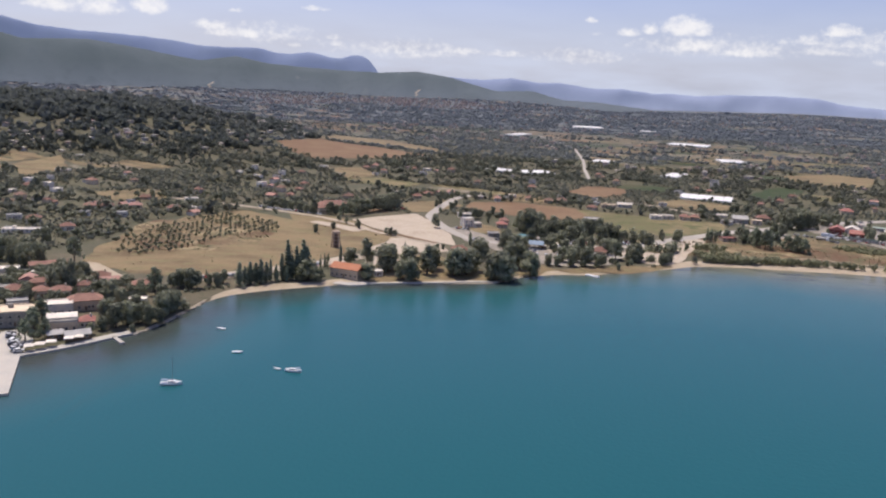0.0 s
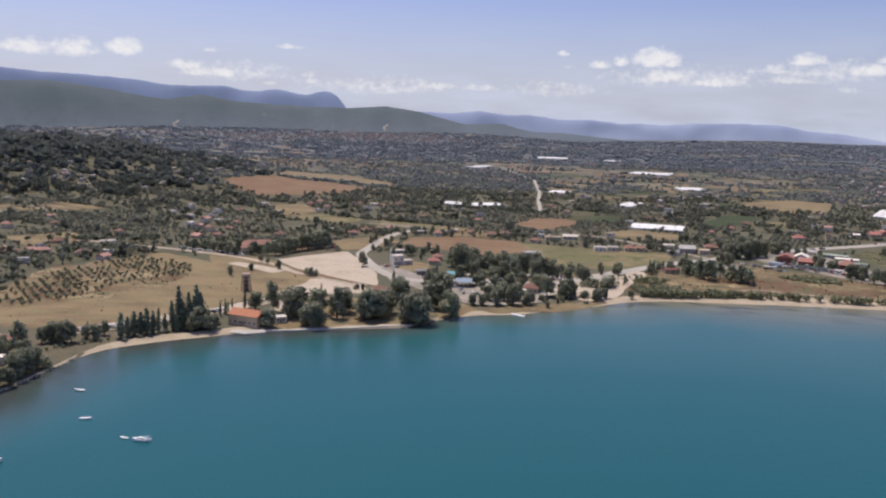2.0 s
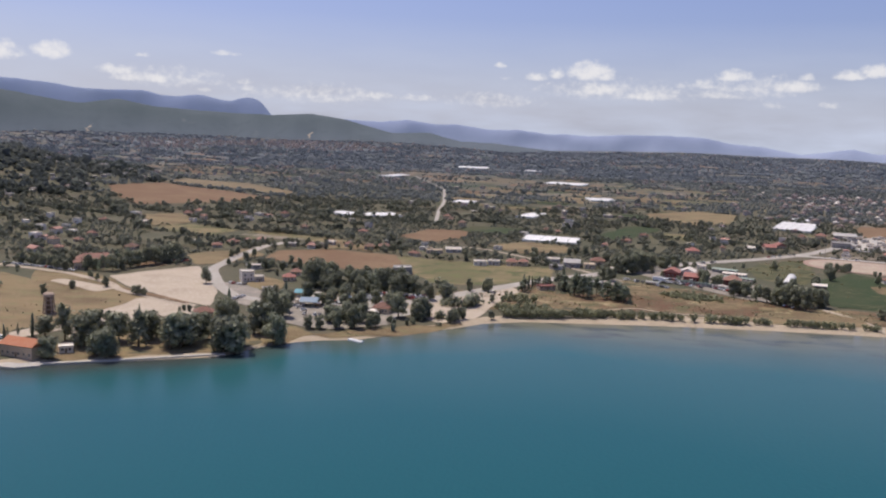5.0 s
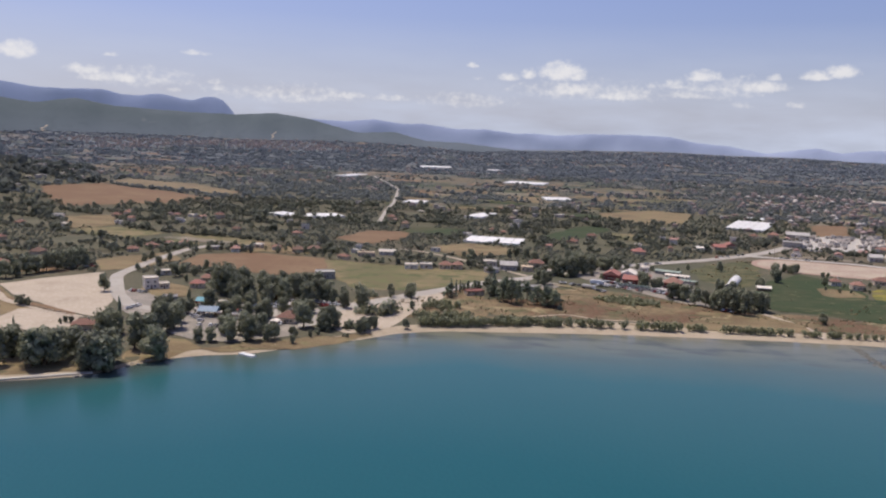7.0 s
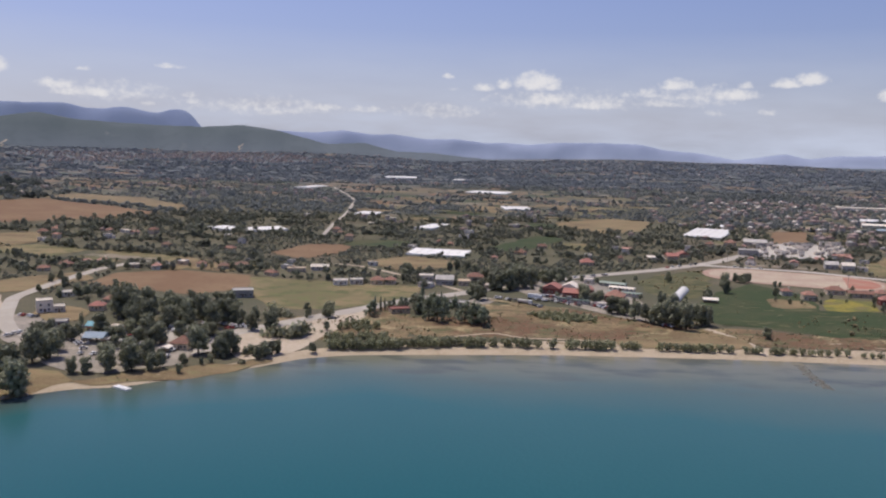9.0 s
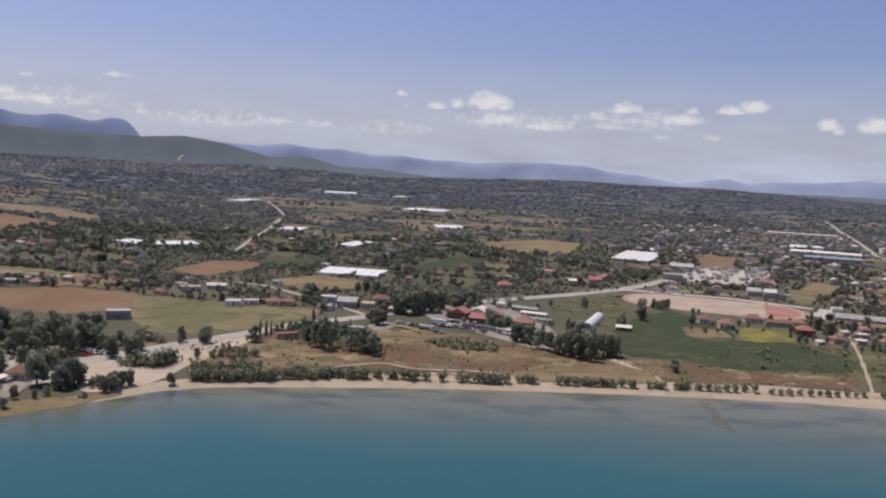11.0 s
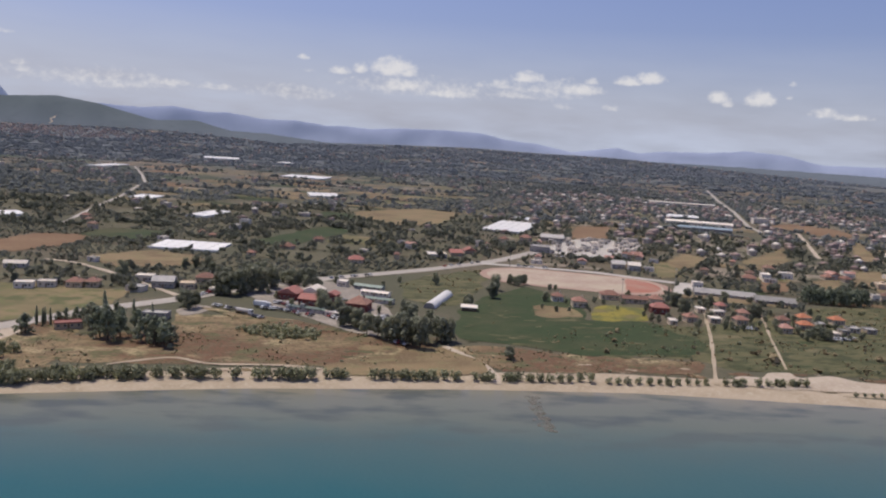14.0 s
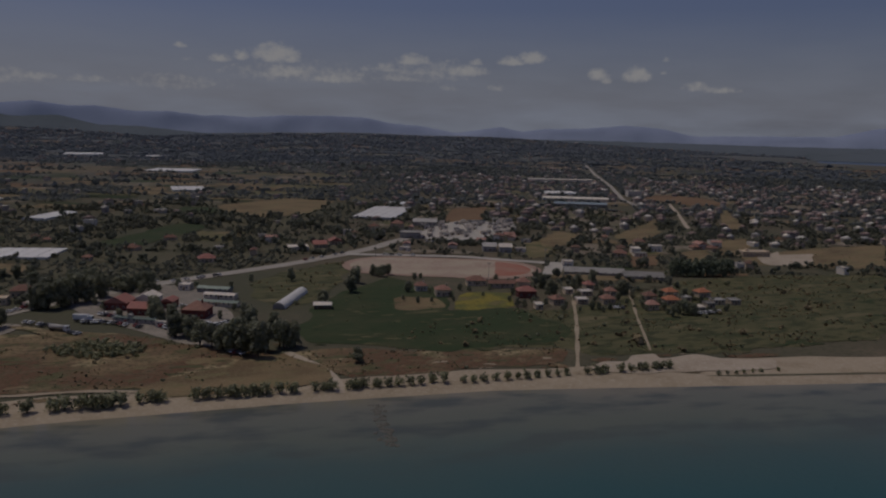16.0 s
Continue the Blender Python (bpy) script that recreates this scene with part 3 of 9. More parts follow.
def hill_scar(pts, az, z0, z1, lean, width, radius=4450, foot=2, depth=420):
    """A pale zigzag track cut into the green hills, climbing from z0 to z1."""
    top = float(np.interp(az, [p[0] for p in pts], [p[1] for p in pts]))
    zs = np.linspace(z0, z1, 9)
    R = np.arcsin(np.clip((zs - foot) / (top - foot), 0, 1) ** 0.8) * 2 / math.pi
    rad = radius - depth * (1 - R) - 14
    a = radians(az) + lean * np.array([0, 0.35, 0.6, 0.3, 0.1, 0.45, 0.8, 1.0, 1.15])
    V = [(150 + q * math.sin(b + s * width / q), 100 + q * math.cos(b), z + 3) for q, b, z in zip(rad, a, zs) for s in (-0.5, 0.5)]
    F = [(2 * k, 2 * k + 1, 2 * k + 3, 2 * k + 2) for k in range(8)]
    tagged(fast("trim_hill_track", V, F, M["dirt"]), "pale zigzag track cut into the wooded hills", "track", kind="structure")


hill_scar(GREEN_CREST, -19.0, 62, 92, 0.006, 9)
hill_scar(GREEN_CREST, -4.6, 66, 98, 0.005, 8)

# ---- fields, beach and roads ----
FIELDS = [
    ("greenscrub", "rough green growth around the grass field", [(462, 600), (510, 568), (549, 556), (544, 540), (614, 522), (664, 509), (836, 644), (733, 626), (669, 647), (595, 622), (563, 629), (505, 621)]),
    ("scrub", "rough dry ground behind the thicket", [(161, 595), (152, 636), (191, 654), (229, 689), (239, 653), (238, 607), (234, 588), (185, 587)]),
    ("straw", "dry grass field with rows of olive trees", [(-217, 465), (-229, 512), (-230, 586), (-211, 644), (-177, 694), (-137, 666), (-104, 630), (-71, 595), (-40, 580), (-73, 524), (-94, 495), (-123, 469), (-149, 454), (-174, 449), (-196, 462)]),
    ("scrub", "brown earth between the rows of olive trees", [(-198, 519), (-236, 593), (-228, 625), (-199, 644), (-161, 643), (-126, 604), (-131, 565), (-153, 530), (-176, 513)]),
    ("straw", "dry grass beside the olive field", [(-137, 689), (-109, 689), (-80, 672), (-53, 632), (-31, 603), (-41, 597), (-43, 579), (-52, 560), (-58, 547), (-82, 548)]),
    ("sand", "bare trodden dirt lot beside the grass field", [(-219, 477), (-206, 470), (-184, 446), (-166, 429), (-166, 419), (-181, 430), (-195, 438), (-211, 451)]),
    ("dirt", "pale gravel parking ground beside the road", [(-80, 674), (-55, 698), (-26, 722), (-9, 678), (5, 627), (9, 579), (-7, 591), (-54, 635)]),
    ("dirt", "pale concrete strip in the dry field", [(-112, 651), (-105, 660), (-61, 631), (-70, 617)]),
    ("straw", "strip of dry lawn by the water", [(44, 492), (60, 505), (79, 515), (64, 536), (53, 542), (39, 507)]),
    ("asphalt", "paved square with parked cars under trees", [(50, 583), (65, 623), (127, 603), (136, 574), (112, 548), (80, 541)]),
    ("dirt", "sandy lot between the road and the beach", [(127, 606), (170, 624), (212, 661), (215, 647), (189, 600), (171, 561), (147, 547), (133, 574)]),
    ("dirt", "sandy lane and parking behind the park trees", [(-58, 547), (-52, 561), (-43, 580), (-41, 602), (-23, 598), (0, 579), (5, 559), (-23, 548), (-32, 514), (-47, 502)]),
    ("straw", "worn dry lawn under the park trees", [(-50, 465), (-28, 469), (4, 477), (35, 484), (19, 517), (4, 538), (-22, 544), (-31, 512), (-49, 498)]),
    ("ochre", "ploughed brown field behind the trees", [(18, 763), (27, 811), (74, 826), (133, 798), (135, 739), (95, 718)]),
    ("olivegrass", "greenish dry meadow beside the coast road", [(133, 793), (201, 766), (262, 745), (251, 697), (213, 674), (183, 662), (154, 672), (134, 721)]),
    ("scrub", "brown and tan scrubland behind the beach", [(288, 684), (314, 674), (353, 649), (376, 628), (410, 599), (418, 571), (349, 573), (290, 586), (257, 592), (236, 592), (229, 640), (258, 635), (286, 653)]),
    ("green", "dark green grass field behind the beach", [(435, 637), (456, 677), (486, 715), (536, 750), (554, 690), (523, 646), (568, 636), (567, 618), (571, 585), (551, 564), (491, 572), (457, 593), (427, 611)]),
    ("yellow", "patch of yellow flowering weeds", [(527, 645), (558, 686), (590, 677), (566, 637)]),
    ("straw", "dry patch in the green field", [(509, 690), (536, 680), (531, 652), (498, 652)]),
    ("wornyard", "paved yard among the workshops", [(336, 710), (346, 688), (363, 657), (376, 630), (397, 615), (409, 661), (411, 690), (405, 765), (377, 780), (346, 782), (329, 740)]),
    ("greenscrub", "rough green plot between road and sheds", [(438, 758), (471, 793), (526, 822), (512, 774), (485, 725), (453, 685), (430, 704)]),
    ("scrub", "dry scrub between field and beach", [(411, 599), (456, 591), (490, 569), (545, 556), (530, 536), (430, 553), (422, 568)]),
    ("greenscrub", "green scrub and rough grass behind the beach", [(577, 590), (638, 586), (713, 664), (800, 659), (895, 625), (714, 503), (649, 517), (622, 514), (549, 544)]),
    ("ochre", "reddish brown field among olive groves", [(-292, 1370), (-236, 1491), (-125, 1442), (-30, 1332), (-78, 1257), (-196, 1172), (-251, 1273)]),
    ("straw", "tan field on the plain", [(-168, 1058), (-114, 1090), (-87, 995), (-121, 961)]),
    ("straw", "tan fields on the plain", [(519, 1245), (631, 1318), (679, 1260), (596, 1126), (535, 1104), (511, 1169)]),
    ("ochre", "square brown field among houses", [(789, 1137), (843, 1140), (752, 999), (712, 1014)]),
    ("straw", "tan orchard field with small trees", [(227, 879), (273, 905), (314, 877), (304, 837), (249, 824)]),
    ("ochre", "brown field on the plain", [(141, 929), (175, 994), (225, 993), (208, 931), (168, 887)]),
    ("green", "green crop field", [(352, 955), (448, 1083), (472, 1046), (389, 939)]),
    ("green", "green crop field beside the greenhouse", [(234, 1037), (296, 1024), (265, 967), (208, 987)]),
    ("straw", "open tan ground near the shore road", [(854, 730), (963, 742), (1052, 731), (919, 641), (829, 695)]),
    ("straw", "tan strip along the olive slope", [(-241, 1508), (-228, 1629), (-114, 1629), (-16, 1472), (-15, 1402), (-115, 1499)]),
    ("straw", "dry meadow at the road fork", [(-47, 779), (4, 820), (18, 783), (-11, 732), (-32, 729)]),
    ("straw", "dry grass on the left plain", [(-338, 753), (-290, 792), (-257, 736), (-284, 699)]),
    ("concrete", "paved harbour square with parked cars", [(-194, 337), (-187, 343), (-176, 332), (-172, 315), (-178, 308)]),
    ("straw", "dry field on the hill side", [(-510, 934), (-494, 1026), (-433, 911), (-447, 839)]),
    ("scrub", "dark scrub patch on the sand", [(520, 541), (531, 536), (526, 529), (517, 531)]),
    ("scrub", "dark scrub patch on the sand", [(545, 536), (558, 530), (552, 526), (541, 529)]),
    ("scrub", "dark scrub patch on the sand", [(608, 518), (636, 507), (630, 504), (606, 513)]),
    ("scrub", "dark scrub patch on the sand", [(569, 507), (581, 502), (578, 499), (567, 503)]),
    ("wornyard", "dust-covered ground between the pavilions", [(4, 657), (23, 649), (42, 612), (65, 597), (94, 583), (123, 586), (118, 543), (89, 529), (70, 534), (56, 545), (33, 578), (15, 601)]),
    ("straw", "dry plot beside the white block", [(11, 664), (30, 682), (47, 662), (47, 637), (25, 635)]),
    ("straw", "dry grass slope above the narrow beach", [(78, 513), (102, 517), (140, 529), (161, 544), (162, 552), (134, 541), (95, 528), (73, 519)]),
    ("ochre", "strip of bare brown earth beside the gravel", [(-59, 629), (-52, 628), (-3, 588), (-4, 582), (-30, 601)]),
    ("concrete", "pale yard of the depot", [(631, 909), (686, 994), (755, 1023), (781, 970), (734, 908), (671, 888)]),
    ("straw", "dry grass plot among houses", [(738, 866), (796, 919), (799, 882), (757, 834), (720, 829)]),
    ("ochre", "long brown field among houses", [(1152, 1196), (1210, 1225), (1257, 1178), (1208, 1071), (1143, 1085)]),
    ("dirt", "pale open lot beside the cream building", [(849, 704), (891, 724), (930, 718), (877, 676), (841, 687)]),
    ("straw", "dry plot between the houses", [(898, 803), (950, 813), (878, 736), (839, 737)]),
    ("straw", "tan open plot among houses", [(1082, 972), (1150, 1024), (1045, 904), (987, 848), (979, 866)]),
    ("ochre", "brown garden plot behind the halls", [(761, 763), (785, 758), (753, 720), (729, 722)]),
    ("straw", "tan garden plot behind the halls", [(818, 764), (859, 775), (818, 726), (786, 721)]),
    ("olivegrass", "green plot beside the track", [(714, 857), (749, 866), (700, 785), (670, 782)]),
    ("dirt", "pale open lot by the houses", [(864, 722), (912, 738), (852, 688), (843, 695)]),
    ("concrete", "pale forecourt at the end of the track", [(657, 740), (678, 761), (688, 756), (658, 718), (642, 717)]),
    ("dirt", "patch of pale sand behind the beach", [(533, 524), (549, 530), (554, 525), (566, 532), (579, 531), (574, 523), (597, 521), (606, 508), (628, 500), (615, 489), (572, 503), (546, 511)]),
    ("straw", "dry grass plot among houses", [(833, 871), (949, 947), (893, 869), (797, 808)]),
    ("straw", "dry grass beside the beach track", [(345, 561), (400, 552), (420, 549), (427, 575), (412, 600), (396, 592), (350, 576)]),
    ("wornyard", "pale dirt lot beside the road", [(286, 688), (302, 702), (309, 694), (300, 678), (291, 674)]),
    ("scrub", "dry grass before the parked vehicles", [(302, 700), (330, 672), (350, 662), (374, 634), (362, 629), (328, 652), (306, 682)]),
]
ROADS = [
    ("asphalt", 12, "wide grey coast road", [(106, 585), (126, 595), (157, 620), (183, 642), (212, 665), (245, 693), (289, 717), (308, 732), (329, 747), (359, 765), (393, 783), (429, 798), (480, 819), (540, 851), (570, 871), (627, 920), (688, 965)]),
    ("concrete", 9, "pale road along the running track", [(540, 851), (570, 836), (626, 808), (652, 781), (677, 757)]),
    ("asphalt", 9, "grey road curving past the gravel lot", [(49, 595), (19, 609), (3, 645), (-14, 708), (-4, 768), (11, 834), (38, 876)]),
    ("dirt", 6, "pale lane along the dry field", [(-259, 743), (-183, 715), (-111, 682), (-68, 645), (-61, 627), (-26, 598), (0, 579)]),
    ("asphalt", 5, "pale road winding over the plain", [(191, 1064), (208, 1208), (230, 1353), (258, 1629), (250, 1808), (231, 2069)]),
    ("asphalt", 7, "pale road through the houses", [(1716, 2075), (1455, 1700), (1280, 1432), (1105, 1185), (1062, 1105)]),
    ("dirt", 5, "pale lane among houses", [(1127, 1109), (1036, 995), (946, 886)]),
    ("dirt", 4, "dirt track to the beach", [(417, 598), (424, 574), (427, 556), (421, 538)]),
    ("sand", 1.9, "dirt track to the beach", [(630, 667), (581, 596), (548, 551), (525, 520)]),
    ("sand", 1.6, "dirt track to the beach", [(665, 651), (619, 590), (580, 535)]),
    ("sand", 2.4, "sandy path behind the beach trees", [(257, 588), (288, 598), (294, 583), (330, 578), (348, 569)]),
    ("dirt", 13, "pale lane behind the shore trees", [(-152, 439), (-143, 446), (-133, 453), (-120, 464), (-107, 477), (-90, 493), (-78, 501), (-65, 520), (-53, 530)]),
    ("dirt", 4, "farm lane over the meadow", [(200, 860), (222, 847), (250, 803), (290, 727)]),
]


def inside(poly, x, y):
    x, y = np.asarray(x, float), np.asarray(y, float)
    hit = np.zeros(x.shape, bool)
    for (x0, y0), (x1, y1) in zip(poly, poly[1:] + poly[:1]):
        c = ((y0 > y) != (y1 > y)) & (x < (x1 - x0) * (y - y0) / ((y1 - y0) or 1e-9) + x0)
        hit ^= c
    return hit


def smooth_poly(poly, wob, seed, gap=6):
    """Rounds a field's outline a little and makes it uneven."""
    pts = []
    n = len(poly)
    for i in range(n):
        a, b = np.array(poly[i], float), np.array(poly[(i + 1) % n], float)
        k = max(2, int(np.hypot(*(b - a)) / gap))
        for j in range(k):
            pts.append(a + (b - a) * j / k)
    p = np.array(pts)
    for _ in range(2):
        p = (np.roll(p, 1, 0) + 2 * p + np.roll(p, -1, 0)) / 4
    p[:, 0] += wob * wave(p[:, 0], p[:, 1], 9, seed)
    p[:, 1] += wob * wave(p[:, 0], p[:, 1], 7, seed + 5)
    return p


def drape(name, poly, material, lift, wob=1.5, seed=1, step=12):
    """A sheet that follows the ground inside an outline."""
    p = smooth_poly(poly, wob, seed, 6 if wob > 1.5 else 2.5)
    bm = bmesh.new()
    vs = [bm.verts.new((x, y, 0)) for x, y in p]
    f = bm.faces.new(vs)
    bmesh.ops.triangulate(bm, faces=[f])
    lo, hi = p.min(0), p.max(0)
    for axis in (0, 1):
        for c in np.arange(lo[axis] + step, hi[axis], step):
            co, no = [0, 0, 0], [0, 0, 0]
            co[axis], no[axis] = c, 1
            bmesh.ops.bisect_plane(bm, geom=bm.verts[:] + bm.edges[:] + bm.faces[:], plane_co=co, plane_no=no)
    xy = np.array([v.co[:2] for v in bm.verts])
    z = height(xy[:, 0], xy[:, 1]) + lift
    for v, h in zip(bm.verts, z):
        v.co.z = h
    bmesh.ops.recalc_face_normals(bm, faces=bm.faces[:])
    if bm.faces[:] and sum(q.normal.z for q in bm.faces) < 0:
        bmesh.ops.reverse_faces(bm, faces=bm.faces[:])
    return part(name, bm, material)


for i, (m, text, poly) in enumerate(FIELDS):
    far = max(p[1] for p in poly) > 900
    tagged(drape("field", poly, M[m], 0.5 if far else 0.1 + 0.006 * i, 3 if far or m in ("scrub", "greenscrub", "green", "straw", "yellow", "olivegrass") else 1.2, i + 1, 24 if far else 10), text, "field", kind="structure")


def curve_points(pts, step):
    p = np.array(pts, float)
    d = np.concatenate([[0], np.cumsum(np.hypot(*np.diff(p, axis=0).T))])
    n = max(3, int(d[-1] / step))
    t = np.linspace(0, d[-1], n)
    q = np.stack([np.interp(t, d, p[:, 0]), np.interp(t, d, p[:, 1])], -1)
    for _ in range(3):
        q[1:-1] = (q[:-2] + 2 * q[1:-1] + q[2:]) / 4
    return q


def ribbon(name, pts, width, material, lift, step=6.0, wob=0.0):
    q = curve_points(pts, step)
    t = np.gradient(q, axis=0)
    t /= np.hypot(t[:, 0], t[:, 1])[:, None]
    nrm = np.stack([-t[:, 1], t[:, 0]], -1)
    w = width / 2 + wob * wave(q[:, 0], q[:, 1], 8, 2)
    cols = np.array([1, 0.5, 0, -0.5, -1])
    P = q[:, None] + nrm[:, None] * (cols[None] * w[:, None])[..., None]
    Z = height(P[..., 0], P[..., 1]) + lift
    V = np.concatenate([P, Z[..., None]], -1).reshape(-1, 3)
    k = len(cols)
    i = np.arange(len(q) - 1)[:, None] * k + np.arange(k - 1)[None]
    f = np.stack([i, i + 1, i + k + 1, i + k], -1).reshape(-1, 4)[:, ::-1]
    return fast(name, V, f, material)


for i, (m, w, text, pts) in enumerate(ROADS):
    far = max(p[1] for p in pts) > 1000
    tagged(ribbon("road", pts, w, M[m], 0.62 if far else 0.34 + 0.008 * i, wob=0.5 if m in ("dirt", "sand") else 0), text, "road", kind="structure")


def build_beach():
    xs = np.arange(-136, 1000, 4.0)
    wide = np.interp(xs, [-136, -120, -60, 34, 60, 150, 200, 240, 300, 420, 520, 600, 900], [4, 9, 8, 4, 6, 8, 12, 15, 23, 21, 24, 36, 34])
    wide = wide + 1.6 * wave(xs, xs * 0, 14, 3)
    fr = np.array([-0.15, 0, 0.15, 0.35, 0.6, 0.8, 1.0])
    X = np.repeat(xs[:, None], len(fr), 1)
    Y = shore(X) + fr[None] * wide[:, None]
    Z = height(X, Y) + 0.12
    k = len(fr)
    i = np.arange(len(xs) - 1)[:, None] * k + np.arange(k - 1)[None]
    f = np.stack([i, i + k, i + k + 1, i + 1], -1).reshape(-1, 4)
    tagged(fast("beach", np.stack([X, Y, Z], -1).reshape(-1, 3), f, M["sand"]), "narrow beach of pale brown sand along the bay", "beach", kind="structure")


build_beach()

TRACK = (587, 772, -31.2, 150, 80)     # middle x, y, turn, length, width


def oval(a, b, n=20):
    """Outline of a running track: two straights and two half rounds."""
    r = b / 2
    s = a / 2 - r
    return [(s + r * math.cos(t), r * math.sin(t)) for t in np.linspace(-math.pi / 2, math.pi / 2, n)] + [(-s - r * math.cos(t), -r * math.sin(t)) for t in np.linspace(-math.pi / 2, math.pi / 2, n)]


def build_track():
    cx, cy, turn, a, b = TRACK
    m = pose(cx, cy, 0, 0, 0, turn)
    for name, da, material, lift, text in (("running_track", 0, M["fadedclay"], 0.32, "faded reddish running track around a bare sports ground"), ("sports_ground", 11, M["infield"], 0.37, "bare sandy infield of the running track")):
        pts = [tuple((m @ Vector((x, y, 0)))[:2]) for x, y in oval(a - da, b - da)]
        tagged(drape(name, pts, material, lift, 0.3, 3, 12), text, "sports ground", kind="structure")
    pts = [tuple((m @ Vector((x, y, 0)))[:2]) for x, y in oval(a - 16, b - 16) if x > 38]
    tagged(drape("jumping_area", pts, M["clay"], 0.43, 0.3, 4, 12), "red clay half round at the end of the sports ground", "sports ground", kind="structure")


build_track()

# ---- trees ----


def ico():
    bm = bmesh.new()
    bmesh.ops.create_icosphere(bm, subdivisions=1, radius=1)
    v = np.array([q.co[:] for q in bm.verts])
    f = np.array([[w.index for w in q.verts] for q in bm.faces])
    bm.free()
    return v, f


ICO_V, ICO_F = ico()


def crown_mesh(name, lobes, leaf, per, material, seed, heart=0.26):
    """Leaf clumps on a number of lobes: (x, y, z, rx, rz)."""
    r = np.random.default_rng(seed)
    vs, fs, n = [], [], 0
    for x, y, z, rx, rz in lobes:
        core = ICO_V * np.array([rx, rx, rz]) * heart * r.uniform(0.88, 1.08, (len(ICO_V), 1)) + (x, y, z)
        vs.append(core)
        fs.append(ICO_F + n)
        n += len(core)
        k = max(8, int(per * rx * rz))
        d = r.normal(size=(k, 3))
        d /= np.linalg.norm(d, axis=1)[:, None]
        c = d * np.array([rx, rx, rz]) * r.uniform(0.4, 1.22, (k, 1)) + (x, y, z)
        u = np.cross(d, r.normal(size=(k, 3)))
        u /= np.linalg.norm(u, axis=1)[:, None]
        w = np.cross(d, u) * 0.95 + d * r.uniform(-0.75, 0.75, (k, 1))
        s = leaf * r.uniform(0.55, 1.25, (k, 1))
        q = np.stack([c - u * s - w * s * 0.4, c + w * s * 1.05, c + u * s - w * s * 0.4 - d * s * 0.12], 1)
        vs.append(q.reshape(-1, 3))
        fs.append(np.arange(3 * k).reshape(-1, 3) + n)
        n += 3 * k
    V, F = np.concatenate(vs), np.concatenate(fs)
    me_ob = fast(name, V, F, material)
    return me_ob


def lobes_for(kind, r):
    L = []
    if kind in ("broad", "garden"):
        H, R = 13, 6.2
        for i in range(26 if kind == "broad" else 18):
            a, q = r.uniform(0, 6.28), R * math.sqrt(r.uniform(0.03, 1)) * 0.72
            z = r.uniform(0.17, 0.9) * H
            s = 1.0 - 0.45 * abs(z / H - 0.5) / 0.4
            L.append((q * s * math.cos(a), q * s * math.sin(a), z, R * r.uniform(0.3, 0.45), R * r.uniform(0.28, 0.4)))
    elif kind == "tall":
        H, R = 17, 4.9
        for i in range(22):
            a, q = r.uniform(0, 6.28), R * math.sqrt(r.uniform(0, 1)) * 0.7
            z = r.uniform(0.18, 0.93) * H
            s = 1.05 - 0.6 * max(0, z / H - 0.55) / 0.4
            L.append((q * s * math.cos(a), q * s * math.sin(a), z, R * r.uniform(0.3, 0.44), R * r.uniform(0.38, 0.55)))
    elif kind == "pine":
        H, R = 11, 4.6
        for i in range(18):
            z = r.uniform(0.14, 0.95)
            a, q = r.uniform(0, 6.28), R * (1.08 - z) * math.sqrt(r.uniform(0.1, 1)) * 1.1
            L.append((q * math.cos(a), q * math.sin(a), z * H, R * r.uniform(0.3, 0.42), R * r.uniform(0.22, 0.34)))
    elif kind == "cypress":
        H, R = 15, 1.75
        for i in range(11):
            z = 0.06 + 0.085 * i
            s = math.sin(min(1.0, 0.28 + z * 1.6) * math.pi / 2) * (1 - max(0, z - 0.35) / 0.68) ** 0.7
            L.append((r.uniform(-0.2, 0.2), r.uniform(-0.2, 0.2), z * H, max(0.25, R * s), 1.1))
    elif kind == "olive":
        for i in range(8):
            a, q = r.uniform(0, 6.28), 1.7 * math.sqrt(r.uniform(0, 1))
            L.append((q * math.cos(a), q * math.sin(a), r.uniform(1.1, 3.0), r.uniform(0.9, 1.35), r.uniform(0.75, 1.05)))
    elif kind == "tamarisk":
        for i in range(11):
            a, q = r.uniform(0, 6.28), 1.45 * math.sqrt(r.uniform(0, 1))
            L.append((q * math.cos(a), q * math.sin(a), r.uniform(0.7, 3.1), r.uniform(0.85, 1.25), r.uniform(0.8, 1.15)))
    else:
        for i in range(6):
            a, q = r.uniform(0, 6.28), 1.3 * math.sqrt(r.uniform(0, 1))
            L.append((q * math.cos(a), q * math.sin(a), r.uniform(0.5, 1.3), r.uniform(0.8, 1.2), r.uniform(0.6, 0.9)))
    return L


